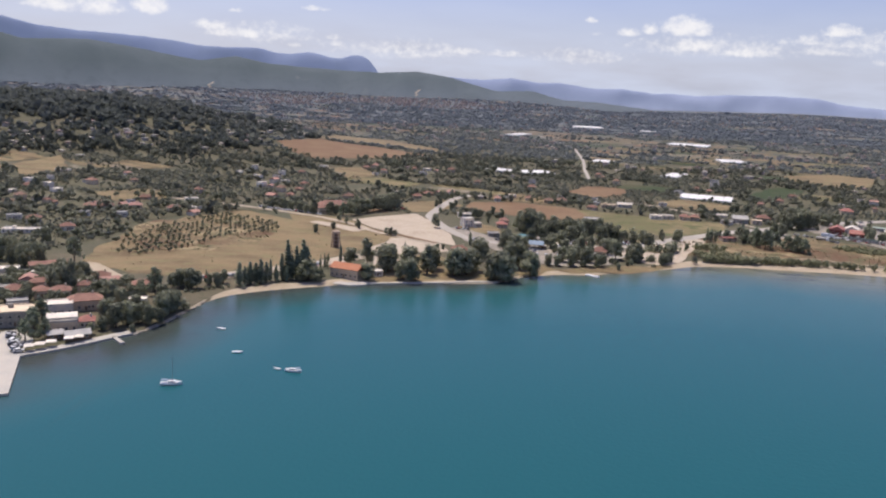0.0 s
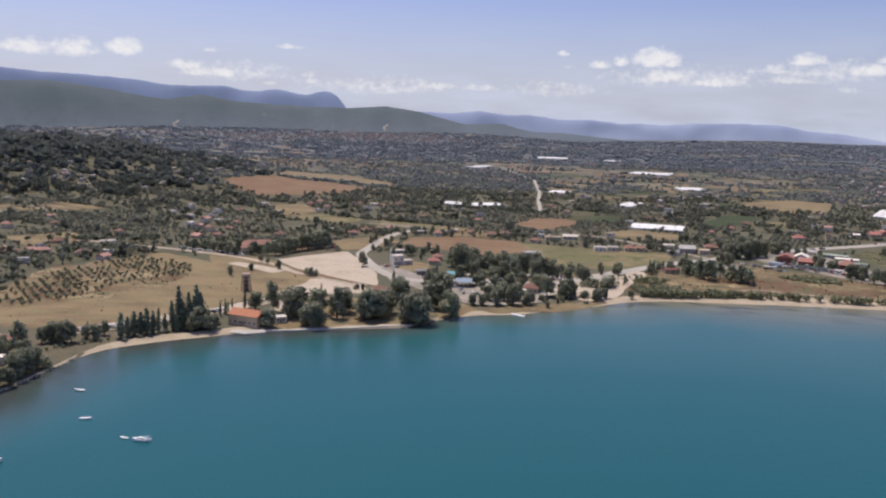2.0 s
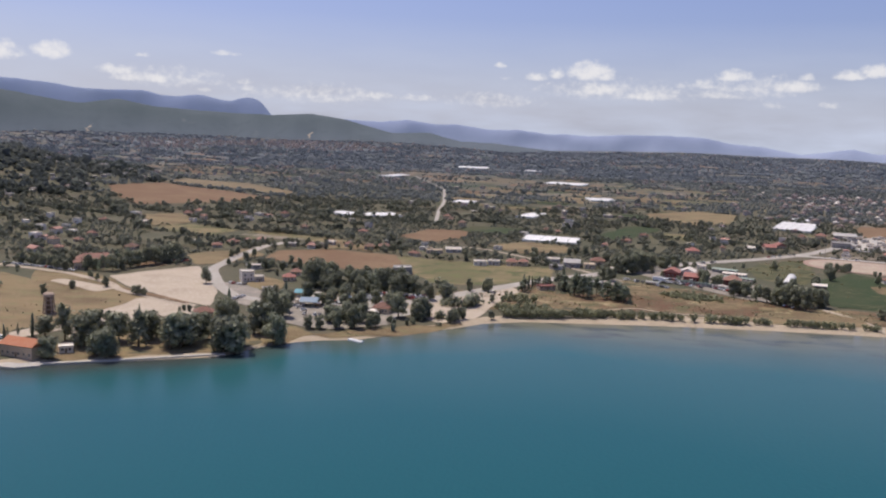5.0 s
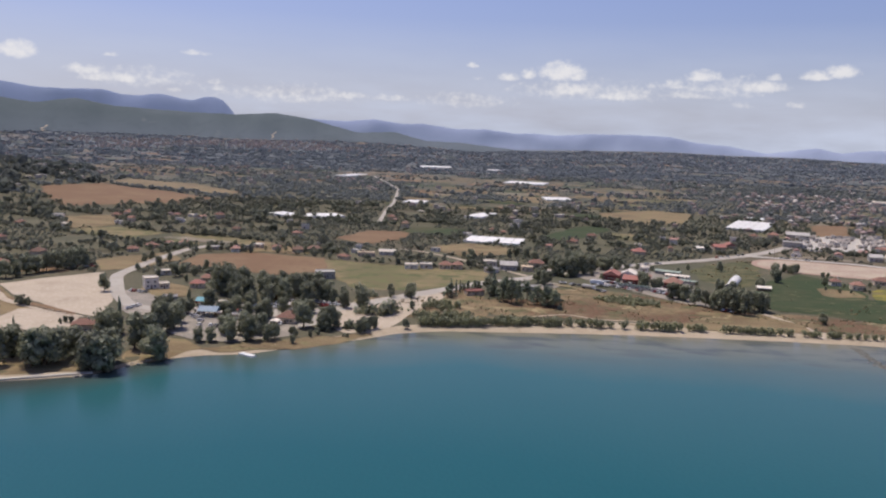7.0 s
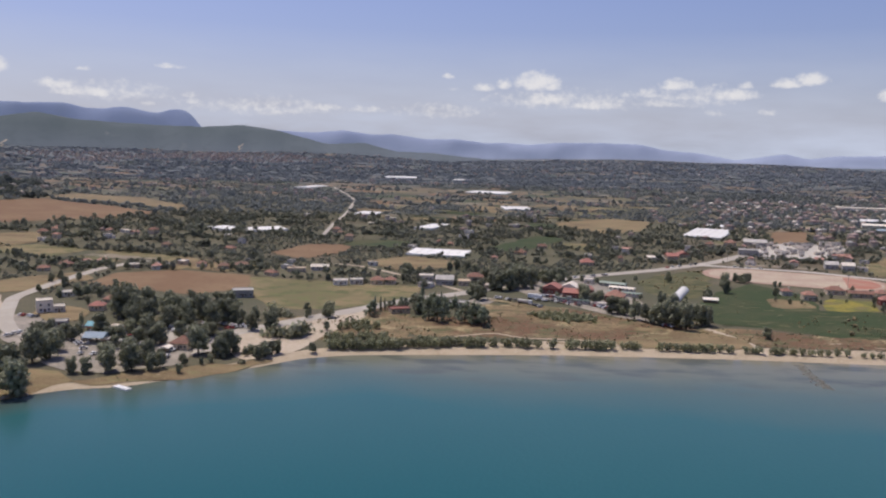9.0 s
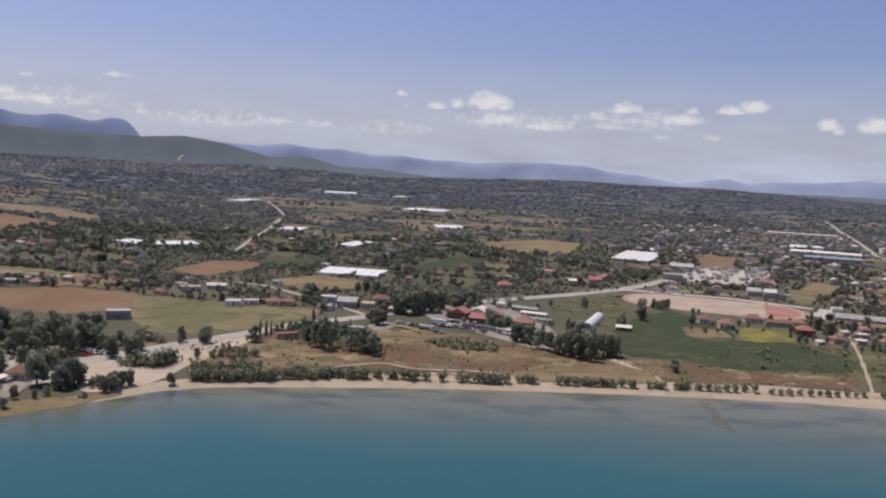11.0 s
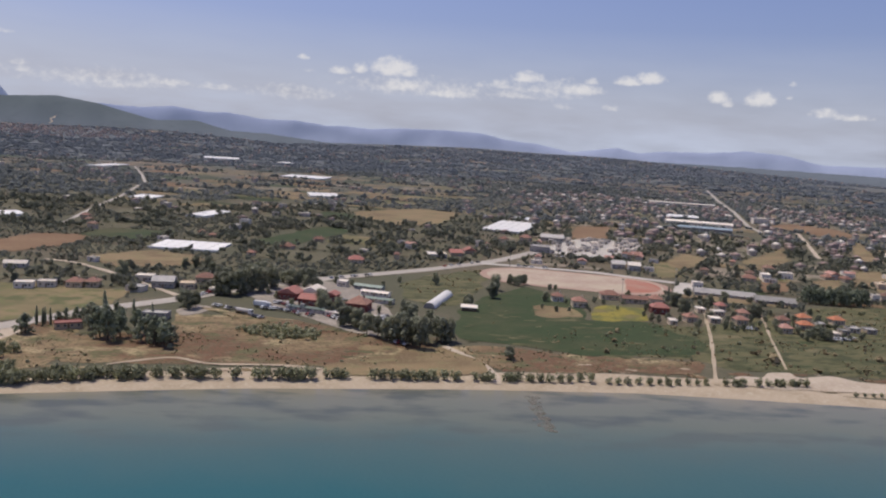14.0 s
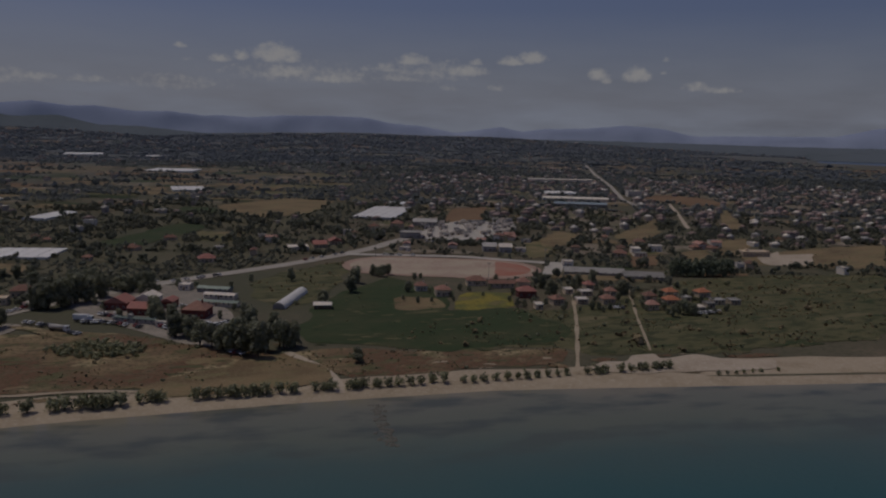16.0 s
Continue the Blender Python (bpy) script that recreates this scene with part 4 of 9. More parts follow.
KINDS = {   # leaf size, clumps per square metre, leaves, trunk height, trunk radius, name, label, category
    "broad": (0.7, 13, "leaf", 6.5, 0.42, "broadleaf_tree", "dark green broadleaf tree with a rounded dense crown", "tree"),
    "tall": (0.8, 11, "leaf", 9.0, 0.45, "eucalyptus_tree", "tall dark green eucalyptus with an uneven crown", "tree"),
    "pine": (0.7, 11, "dark", 7.0, 0.32, "pine_tree", "dark green pine tree with a ragged crown", "tree"),
    "cypress": (0.4, 24, "dark", 3.0, 0.22, "cypress_tree", "slim dark green cypress tree", "tree"),
    "garden": (0.75, 9, "leaf", 6.5, 0.42, "garden_tree", "small dark green garden tree beside houses", "tree"),
    "olive": (0.5, 16, "olive", 2.0, 0.2, "olive_tree", "grey-green olive tree with a low round crown", "tree"),
    "tamarisk": (0.45, 16, "tamarisk", 2.0, 0.16, "tamarisk_tree", "small olive-green tamarisk tree on the sand", "tree"),
    "bush": (0.45, 14, "leaf", 0.6, 0.1, "bush", "low dark green bush", "bush"),
}
PROTO = {}
SPOTS = []      # x, y, radius of placed things, kept clear of scattered ones


def prototype(kind, variant):
    leaf, per, material, th, tr, name, label, cat = KINDS[kind]
    r = np.random.default_rng(hash_name(kind) + variant)
    L = lobes_for(kind, r)
    top = empty(name)
    bm = bmesh.new()
    lean = r.uniform(-0.05, 0.05, 2) * th
    tube(bm, (0, 0, -0.6), (lean[0] * 0.5, lean[1] * 0.5, th * 0.5), tr * 1.25, tr * 0.85)
    tube(bm, (lean[0] * 0.5, lean[1] * 0.5, th * 0.5), (lean[0], lean[1], th), tr * 0.85, tr * 0.5)
    if kind not in ("cypress", "bush"):
        for x, y, z, rx, rz in L[:6]:
            tube(bm, (lean[0] * 0.6, lean[1] * 0.6, th * 0.55), (x * 0.8, y * 0.8, max(z - 0.3 * rz, th * 0.6)), tr * 0.4, tr * 0.15, 5)
    part("trunk", bm, M["bark"], top)
    c = crown_mesh("crown", L, leaf, per, M[material], hash_name(kind) * 3 + variant, 0.78 if kind == "cypress" else 0.26)
    c.parent = top
    return tagged(top, label, cat, group=KIND_GROUP.get(kind, ""))


def hash_name(s):
    return sum(ord(c) * (i + 3) for i, c in enumerate(s))


KIND_GROUP = {"olive": "olive trees in the grove", "tamarisk": "tamarisks along the beach", "cypress": "cypresses"}


def plant(kind, x, y, size=1.0, label="", group=""):
    """One tree on the ground; size scales the kind's usual height."""
    v = int(rng.integers(0, 4))
    turn = float(rng.uniform(0, 360))
    wide = size * float(rng.uniform(0.86, 1.08)) * {"broad": 1.1 if y < 512 and x > -70 else 0.92, "pine": 0.95, "tall": 1.0, "tamarisk": 1.05}.get(kind, 1.0)
    m = pose(x, y, zat(x, y) + 0.1, 0, 0, turn)
    if (kind, v) not in PROTO:
        ob = PROTO[kind, v] = prototype(kind, v)
        ob.matrix_basis = m
    else:
        ob = copy_thing(PROTO[kind, v], m)
    ob.scale = (wide, wide, size)
    tagged(ob, label, group=group)
    SPOTS.append((x, y, 3.0 * size))
    return ob


M["bluesheet"] = mat("blue_grey_sheet", (0.20, 0.27, 0.34), 0.6, [(0.5, (0.26, 0.32, 0.38), 0.45, 0.7, 4)])
M["turquoise"] = mat("turquoise_sheet", (0.10, 0.30, 0.36), 0.6, [(0.5, (0.16, 0.36, 0.40), 0.45, 0.7, 4)])
M["greyblue"] = mat("blue_grey_roof", (0.28, 0.34, 0.38), 0.7, [(0.2, (0.22, 0.27, 0.31), 0.45, 0.7, 4)])
M["greensheet"] = mat("pale_green_sheet", (0.30, 0.35, 0.29), 0.8, [(0.3, (0.22, 0.26, 0.22), 0.45, 0.7, 5)], obj=0.15)
M["browntile"] = mat("brown_tiles", (0.24, 0.15, 0.11), 0.9, [(0.5, (0.19, 0.12, 0.09), 0.45, 0.7, 5)], obj=0.2)
M["pinktile"] = mat("pink_tiles", (0.44, 0.26, 0.21), 0.9, [(0.5, (0.42, 0.22, 0.17), 0.45, 0.7, 5)])
M["orangetile"] = mat("bright_orange_tiles", (0.45, 0.20, 0.115), 0.9, [(0.5, (0.44, 0.16, 0.08), 0.45, 0.7, 5)])
M["redwall"] = mat("dark_red_wall", (0.20, 0.06, 0.05), 0.9, [(0.5, (0.14, 0.05, 0.045), 0.45, 0.7, 4)])
M["concretewall"] = mat("grey_render", (0.37, 0.345, 0.31), 0.95, [(0.3, (0.26, 0.25, 0.24), 0.45, 0.7, 5)], obj=0.15)
M["rubber"] = mat("black_rubber", (0.02, 0.02, 0.02), 0.8)
M["hull"] = mat("white_gelcoat", (0.78, 0.78, 0.76), 0.3, [(1.0, (0.68, 0.68, 0.66), 0.5, 0.8, 3)])
M["paint"] = mat("car_paint", (0.66, 0.66, 0.66), 0.55, obj=0.25, spec=0.3)
M["weedrock"] = mat("weedy_rock", (0.135, 0.128, 0.105), 0.95, [(0.3, (0.16, 0.155, 0.13), 0.45, 0.7, 5)])
M["paintdark"] = mat("dark_car_paint", (0.09, 0.09, 0.10), 0.5, obj=0.5, spec=0.3)
M["paintred"] = mat("red_car_paint", (0.35, 0.05, 0.04), 0.5, obj=0.3, spec=0.3)
M["frame"] = mat("window_frame_paint", (0.55, 0.53, 0.49), 0.7)
M["rock"] = mat("shore_rock", (0.36, 0.32, 0.26), 0.95, [(0.8, (0.26, 0.23, 0.19), 0.45, 0.7, 5)], obj=0.2)
M["tank"] = mat("steel_tank", (0.42, 0.36, 0.30), 0.6, [(0.6, (0.30, 0.23, 0.17), 0.45, 0.7, 5)])


def shared(name, bm, *materials):
    me = bpy.data.meshes.new(name)
    bm.to_mesh(me)
    bm.free()
    for m in materials:
        me.materials.append(m)
    return me


def window_mesh():
    """A window 1.1 by 1.3 m standing in the plane y = 0, its face to -y."""
    bm = bmesh.new()
    rings = [[bm.verts.new((sx * w, d, 0.7 + sz * h)) for sx, sz in ((-1, -1), (1, -1), (1, 1), (-1, 1))] for w, h, d in ((0.6, 0.7, 0.05), (0.6, 0.7, -0.07), (0.5, 0.6, -0.07), (0.5, 0.6, -0.015))]
    for p, q in zip(rings, rings[1:]):
        for i in range(4):
            bm.faces.new((p[i], p[(i + 1) % 4], q[(i + 1) % 4], q[i]))
    bm.faces.new(rings[-1]).material_index = 1
    return shared("window", bm, M["frame"], M["glass"])


WINDOW = window_mesh()


def child(name, me, parent, m):
    ob = new(name, me)
    ob.parent = parent
    ob.matrix_basis = m
    return ob


def roof_bm(kind, a, b, h, rise, over=0.5):
    """Roof slab over a by b metres at height h: hip, gable or flat with a parapet."""
    bm = bmesh.new()
    x, y = a / 2 + over, b / 2 + over
    if kind == "flat":
        box(bm, -a / 2 - 0.15, a / 2 + 0.15, -b / 2 - 0.15, b / 2 + 0.15, h, h + 0.22)
        for p in ((-a / 2 - 0.15, a / 2 + 0.15, -b / 2 - 0.15, -b / 2 + 0.1), (-a / 2 - 0.15, a / 2 + 0.15, b / 2 - 0.1, b / 2 + 0.15),
                  (-a / 2 - 0.15, -a / 2 + 0.1, -b / 2 + 0.1, b / 2 - 0.1), (a / 2 - 0.1, a / 2 + 0.15, -b / 2 + 0.1, b / 2 - 0.1)):
            box(bm, *p, h + 0.22, h + 0.7)
        return bm
    along = a >= b
    g = (max(0.2, x - y * 0.95) if along else max(0.2, y - x * 0.95)) if kind == "hip" else (x if along else y)
    ends = ((-g, 0), (g, 0)) if along else ((0, -g), (0, g))
    t = 0.22
    lo = [bm.verts.new((p, q, h - 0.05)) for p, q in ((-x, -y), (x, -y), (x, y), (-x, y))]
    mid = [bm.verts.new((p, q, h - 0.05 + t)) for p, q in ((-x, -y), (x, -y), (x, y), (-x, y))]
    top = [bm.verts.new((p, q, h + t + rise)) for p, q in ends]
    bm.faces.new(lo[::-1])
    for i in range(4):
        bm.faces.new((lo[i], lo[(i + 1) % 4], mid[(i + 1) % 4], mid[i]))
    if along:
        bm.faces.new((mid[0], mid[1], top[1], top[0]))
        bm.faces.new((mid[1], mid[2], top[1]))
        bm.faces.new((mid[2], mid[3], top[0], top[1]))
        bm.faces.new((mid[3], mid[0], top[0]))
    else:
        bm.faces.new((mid[0], mid[1], top[0]))
        bm.faces.new((mid[1], mid[2], top[1], top[0]))
        bm.faces.new((mid[2], mid[3], top[1]))
        bm.faces.new((mid[3], mid[0], top[0], top[1]))
    return bm


def building(name, x, y, turn, a, b, h, roof, wall, cover, label, detail=2):
    """A house: a long, b deep, h to the eaves; its front looks along -y before the turn."""
    z = min(zat(x + p, y + q) for p in (-a / 3, a / 3) for q in (-b / 3, b / 3)) + 0.5
    top = empty("house" if name in ("awning_house",) else name, pose(x, y, z, 0, 0, turn))
    tagged(top, label, "pavilion" if name == "pavilion" else "hall" if name in ("hall", "long_shed") else "house")
    rise = {"hip": 0.31 * min(a, b), "gable": 0.12 * min(a, b) if name in ("hall", "long_shed") else 0.24 * min(a, b)}.get(roof, 0)
    bm = bmesh.new()
    if name == "pavilion":
        for px in np.linspace(-a / 2 + 0.3, a / 2 - 0.3, 4):
            for py in (-b / 2 + 0.3, b / 2 - 0.3):
                q = bmesh.new()
                box(q, px - 0.15, px + 0.15, py - 0.15, py + 0.15, -1, h)
                part("post", q, M["wood"], top)
        box(bm, -a / 2, a / 2, -b / 2, b / 2, -1, 0.25)
        part("floor_slab", bm, M["concrete"], top)
        part("roof", roof_bm(roof, a, b, h, rise, 0.8), M[cover], top)
        SPOTS.append((x, y, max(a, b) / 2))
        return top
    box(bm, -a / 2, a / 2, -b / 2, b / 2, -1.5, h)
    if roof == "gable":
        along = a >= b
        for s in (-1, 1):
            if along:
                pts = ((s * a / 2, -b / 2, h - 0.01), (s * a / 2, b / 2, h - 0.01), (s * a / 2, 0, h + rise * 0.9))
            else:
                pts = ((-a / 2, s * b / 2, h - 0.01), (a / 2, s * b / 2, h - 0.01), (0, s * b / 2, h + rise * 0.9))
            bm.faces.new([bm.verts.new(p) for p in pts])
    part("wall", bm, M[wall], top)
    cover_ob = part("roof", roof_bm(roof, a, b, h, rise), M[cover], top)
    if roof == "gable" and a >= b and detail > 1 and name not in ("hall", "long_shed"):
        q = bmesh.new()
        tube(q, (-a / 2 - 0.3, 0, h + rise + 0.06), (a / 2 + 0.3, 0, h + rise + 0.06), 0.16, 0.16, 6)
        part("ridge", q, M[cover], cover_ob)
    floors = max(1, int(h / 2.9))
    if detail:
        q = bmesh.new()
        box(q, -0.5, 0.5, -b / 2 - 0.06, -b / 2 + 0.05, 0, 2.1)
        part("door", q, M["wood"], top)
        gap = 3.0 if detail > 1 else 4.5
        n = max(1, min(8, int(a / gap)))
        for f in range(floors):
            zz = 0.9 + 2.9 * f
            for i in range(n):
                px = (i + 0.5) / n * a - a / 2
                if f == 0 and abs(px) < 1.2:
                    px += 1.4
                child("window", WINDOW, top, pose(px, -b / 2, zz))
            if detail > 1:
                for s in (-1, 1):
                    child("window", WINDOW, top, pose(s * a / 2, 0, zz, 0, 0, 90 * s))
        if roof == "hip":
            q = bmesh.new()
            box(q, a * 0.2, a * 0.2 + 0.7, -0.3, 0.3, h + 0.2, h + rise + 0.9)
            stack = part("chimney", q, M[wall], top)
            q = bmesh.new()
            box(q, a * 0.2 - 0.08, a * 0.2 + 0.78, -0.38, 0.38, h + rise + 0.9, h + rise + 1.02)
            part("cap", q, M["concrete"], stack)
        elif roof == "flat" and detail > 1 and a > 14:
            q = bmesh.new()
            box(q, -a * 0.25, -a * 0.25 + 2.2, b * 0.1, b * 0.1 + 2.4, h + 0.2, h + 1.9)
            part("stair_hut", q, M[wall], top)
    if name == "awning_house":
        for i in range(2):
            q = bmesh.new()
            y0 = -b / 2 + 0.5 + i * 4.2
            v = [q.verts.new(p) for p in ((-a / 2, y0, h + 2.0), (a / 2, y0, h + 2.0), (a / 2, y0 + 2.6, h + 2.5), (-a / 2, y0 + 2.6, h + 2.5), (-a / 2, y0, h + 2.12), (a / 2, y0, h + 2.12), (a / 2, y0 + 2.6, h + 2.62), (-a / 2, y0 + 2.6, h + 2.62))]
            for f in ((0, 3, 2, 1), (4, 5, 6, 7), (0, 1, 5, 4), (1, 2, 6, 5), (2, 3, 7, 6), (3, 0, 4, 7)):
                q.faces.new([v[k] for k in f])
            for px in (-a / 2 + 0.2, a / 2 - 0.2):
                box(q, px - 0.06, px + 0.06, y0 + 0.1, y0 + 0.22, h + 0.2, h + 2.05)
            part("awning", q, M["white"], top, "white roof awning")
    SPOTS.append((x, y, max(a, b) / 2))
    return top


def greenhouse(corners, h):
    """Plastic-film greenhouse of several low vaults over a four-cornered plot."""
    c = [np.array(p, float) for p in corners]
    mid = sum(c) / 4
    u = (c[3] - c[0]) + (c[2] - c[1])
    L1 = np.hypot(*u) / 2
    u = u / np.hypot(*u)
    v = np.array([-u[1], u[0]])
    L2 = abs(np.dot((c[1] - c[0]) + (c[2] - c[3]), v)) / 2
    turn = math.degrees(math.atan2(u[1], u[0]))
    L1, L2 = max(L1, 14), max(L2, 10)
    z = zat(*mid)
    top = tagged(empty("greenhouse", pose(mid[0], mid[1], z, 0, 0, turn)), "long greenhouse covered with white plastic film", "greenhouse", group="greenhouses on the plain")
    n = max(2, min(14, int(L1 / 9)))
    w = L1 / n
    bm = bmesh.new()
    seg = 7
    prof = [(-L1 / 2, -0.5)]
    for i in range(n):
        x0 = -L1 / 2 + i * w
        prof += [(x0 + w / 2 - w / 2 * math.cos(math.pi * k / seg), h * 0.84 + h * 0.16 * math.sin(math.pi * k / seg)) for k in range(0 if i == 0 else 1, seg + 1)]
    prof.append((L1 / 2, -0.5))
    a = [bm.verts.new((p, -L2 / 2, q)) for p, q in prof]
    b = [bm.verts.new((p, L2 / 2, q)) for p, q in prof]
    for k in range(len(prof) - 1):
        bm.faces.new((a[k + 1], a[k], b[k], b[k + 1]))
    bm.faces.new(a)
    bm.faces.new(b[::-1])
    part("film_cover", bm, M["plastic"], top)
    for i in range(1, n):
        x0 = -L1 / 2 + i * w
        part("gutter", box(bmesh.new(), x0 - 0.18, x0 + 0.18, -L2 / 2 - 0.05, L2 / 2 + 0.05, h * 0.84 - 0.1, h * 0.84 + 0.12), M["grey"], top)
    q = bmesh.new()
    box(q, -1.5, 1.5, -L2 / 2 - 0.08, -L2 / 2 + 0.1, -0.2, 2.6)
    part("door", q, M["frame"], top)
    SPOTS.append((mid[0], mid[1], max(L1, L2) / 2))
    CLEAR_EXTRA.append([tuple(p) for p in c])


CLEAR_EXTRA = []


def car_parts():
    bm = bmesh.new()
    prof = [(-2.1, 0.35), (-2.15, 0.8), (-1.9, 0.95), (1.0, 0.98), (2.0, 0.82), (2.12, 0.55), (2.05, 0.3)]
    a = [bm.verts.new((x, -0.85, z)) for x, z in prof]
    b = [bm.verts.new((x, 0.85, z)) for x, z in prof]
    for i in range(len(prof)):
        j = (i + 1) % len(prof)
        bm.faces.new((a[i], a[j], b[j], b[i]))
    bm.faces.new(a[::-1])
    bm.faces.new(b)
    cab = bmesh.new()
    lo = [cab.verts.new(p) for p in ((-1.8, -0.78, 0.94), (1.05, -0.78, 0.94), (1.05, 0.78, 0.94), (-1.8, 0.78, 0.94))]
    hi = [cab.verts.new(p) for p in ((-1.4, -0.62, 1.42), (0.35, -0.62, 1.42), (0.35, 0.62, 1.42), (-1.4, 0.62, 1.42))]
    for i in range(4):
        cab.faces.new((lo[i], lo[(i + 1) % 4], hi[(i + 1) % 4], hi[i]))
    cab.faces.new(hi)
    rf = box(bmesh.new(), -1.42, 0.37, -0.63, 0.63, 1.4, 1.47)
    wh = bmesh.new()
    tube(wh, (0, -0.11, 0), (0, 0.11, 0), 0.32, 0.32, 10)
    return bm, cab, rf, wh


CARS = {}


def car_proto(paint, text):
    body, cab, rf, wh = car_parts()
    top = tagged(empty("car"), text, "car", group="parked cars")
    part("body", body, M[paint], top)
    part("window_glass", cab, M["glass"], top)
    part("car_roof", rf, M[paint], top)
    me = shared("wheel", wh, M["rubber"])
    for x in (-1.3, 1.35):
        for y in (-0.8, 0.8):
            child("wheel", me, top, pose(x, y, 0.32))
    return top


def place_car(x, y, turn):
    u = rng.uniform()
    key = "paint" if u < 0.72 else "paintdark" if u < 0.92 else "paintred"
    m = pose(x, y, zat(x, y) + 0.74, 0, 0, turn)
    if key not in CARS:
        CARS[key] = car_proto(key, {"paint": "pale silver hatchback car parked outdoors", "paintdark": "dark painted hatchback car parked outdoors", "paintred": "red painted hatchback car parked outdoors"}[key])
        CARS[key].matrix_basis = m
    else:
        copy_thing(CARS[key], m)


def car_row(p, q, n, turn, miss):
    d = np.array(q) - np.array(p)
    base = math.degrees(math.atan2(d[1], d[0])) + turn
    for i in range(n):
        if rng.uniform() > miss:
            c = np.array(p) + d * (i + 0.5) / n + rng.normal(0, 0.35, 2)
            place_car(float(c[0]), float(c[1]), base + rng.normal(0, 4))


def truck(x, y, turn, tanker=False):
    z = zat(x, y) + 0.6
    top = tagged(empty("truck", pose(x, y, z, 0, 0, turn)), "white tank truck parked on the dirt" if tanker else "white box truck parked on the dirt", "truck")
    part("cab", box(bmesh.new(), 3.2, 5.2, -1.2, 1.2, 0.7, 3.0), M["hull"], top)
    part("windscreen", box(bmesh.new(), 5.19, 5.24, -1.05, 1.05, 1.7, 2.7), M["glass"], top)
    part("chassis", box(bmesh.new(), -5, 5, -0.9, 0.9, 0.6, 0.95), M["rubber"], top)
    bm = bmesh.new()
    if tanker:
        tube(bm, (-5, 0, 2.1), (2.9, 0, 2.1), 1.15, 1.15, 14)
        part("tank", bm, M["grey"], top)
    else:
        part("cargo_box", box(bm, -5, 2.9, -1.25, 1.25, 1.0, 3.5), M["hull"], top)
    for wx in (-4, -2.8, 3.9):
        for wy in (-1, 1):
            w = bmesh.new()
            tube(w, (wx, wy - 0.15, 0.5), (wx, wy + 0.15, 0.5), 0.5, 0.5, 10)
            part("wheel", w, M["rubber"], top)


def boat(x, y, turn, length, mast, text, name="boat"):
    k = length / 8.0
    top = tagged(empty(name, pose(x, y, 0.0, 0, 0, turn)), text, "boat")
    bm = bmesh.new()
    st = [(-4.0, 1.05, 0.95), (-2.5, 1.3, 0.95), (0, 1.4, 1.0), (2.2, 1.05, 1.12), (3.4, 0.5, 1.25), (4.1, 0.04, 1.35)]
    rings = []
    for px, w, h in st:
        rings.append([bm.verts.new((px * k, q * k, z * k)) for q, z in ((-w, h), (-w * 0.86, 0.15), (-w * 0.4, -0.35), (w * 0.4, -0.35), (w * 0.86, 0.15), (w, h))])
    for a, b in zip(rings, rings[1:]):
        for i in range(5):
            bm.faces.new((a[i], a[i + 1], b[i + 1], b[i]))
        bm.faces.new((a[5], a[0], b[0], b[5]))
    bm.faces.new(rings[0][::-1])
    bm.faces.new(rings[-1])
    bmesh.ops.recalc_face_normals(bm, faces=bm.faces[:])
    part("hull", bm, M["hull"], top)
    if length > 5:
        part("cabin", box(bmesh.new(), -1.2 * k, 1.6 * k, -0.8 * k, 0.8 * k, 0.95 * k, 1.65 * k), M["hull"], top)
        part("cabin_windows", box(bmesh.new(), -0.9 * k, 1.62 * k, -0.82 * k, 0.82 * k, 1.2 * k, 1.45 * k), M["glass"], top)
        q = bmesh.new()
        box(q, -3.6 * k, -1.5 * k, -0.85 * k, 0.85 * k, 2.1 * k, 2.2 * k)
        for p in (-3.5, -1.6):
            for s in (-0.8, 0.8):
                tube(q, (p * k, s * k, 0.9 * k), (p * k, s * k, 2.12 * k), 0.04, 0.04, 5)
        part("sun_awning", q, M["bluesheet"], top, "dark blue cockpit awning")
    if mast:
        q = bmesh.new()
        tube(q, (0.6 * k, 0, 0.9 * k), (0.6 * k, 0, 11 * k), 0.09, 0.05, 6)
        part("mast", q, M["grey"], top)
        q = bmesh.new()
        tube(q, (0.6 * k, 0, 2.0 * k), (-3.4 * k, 0, 2.1 * k), 0.16, 0.14, 6)
        part("boom", q, M["bluesheet"], top, "boom with furled dark sail")


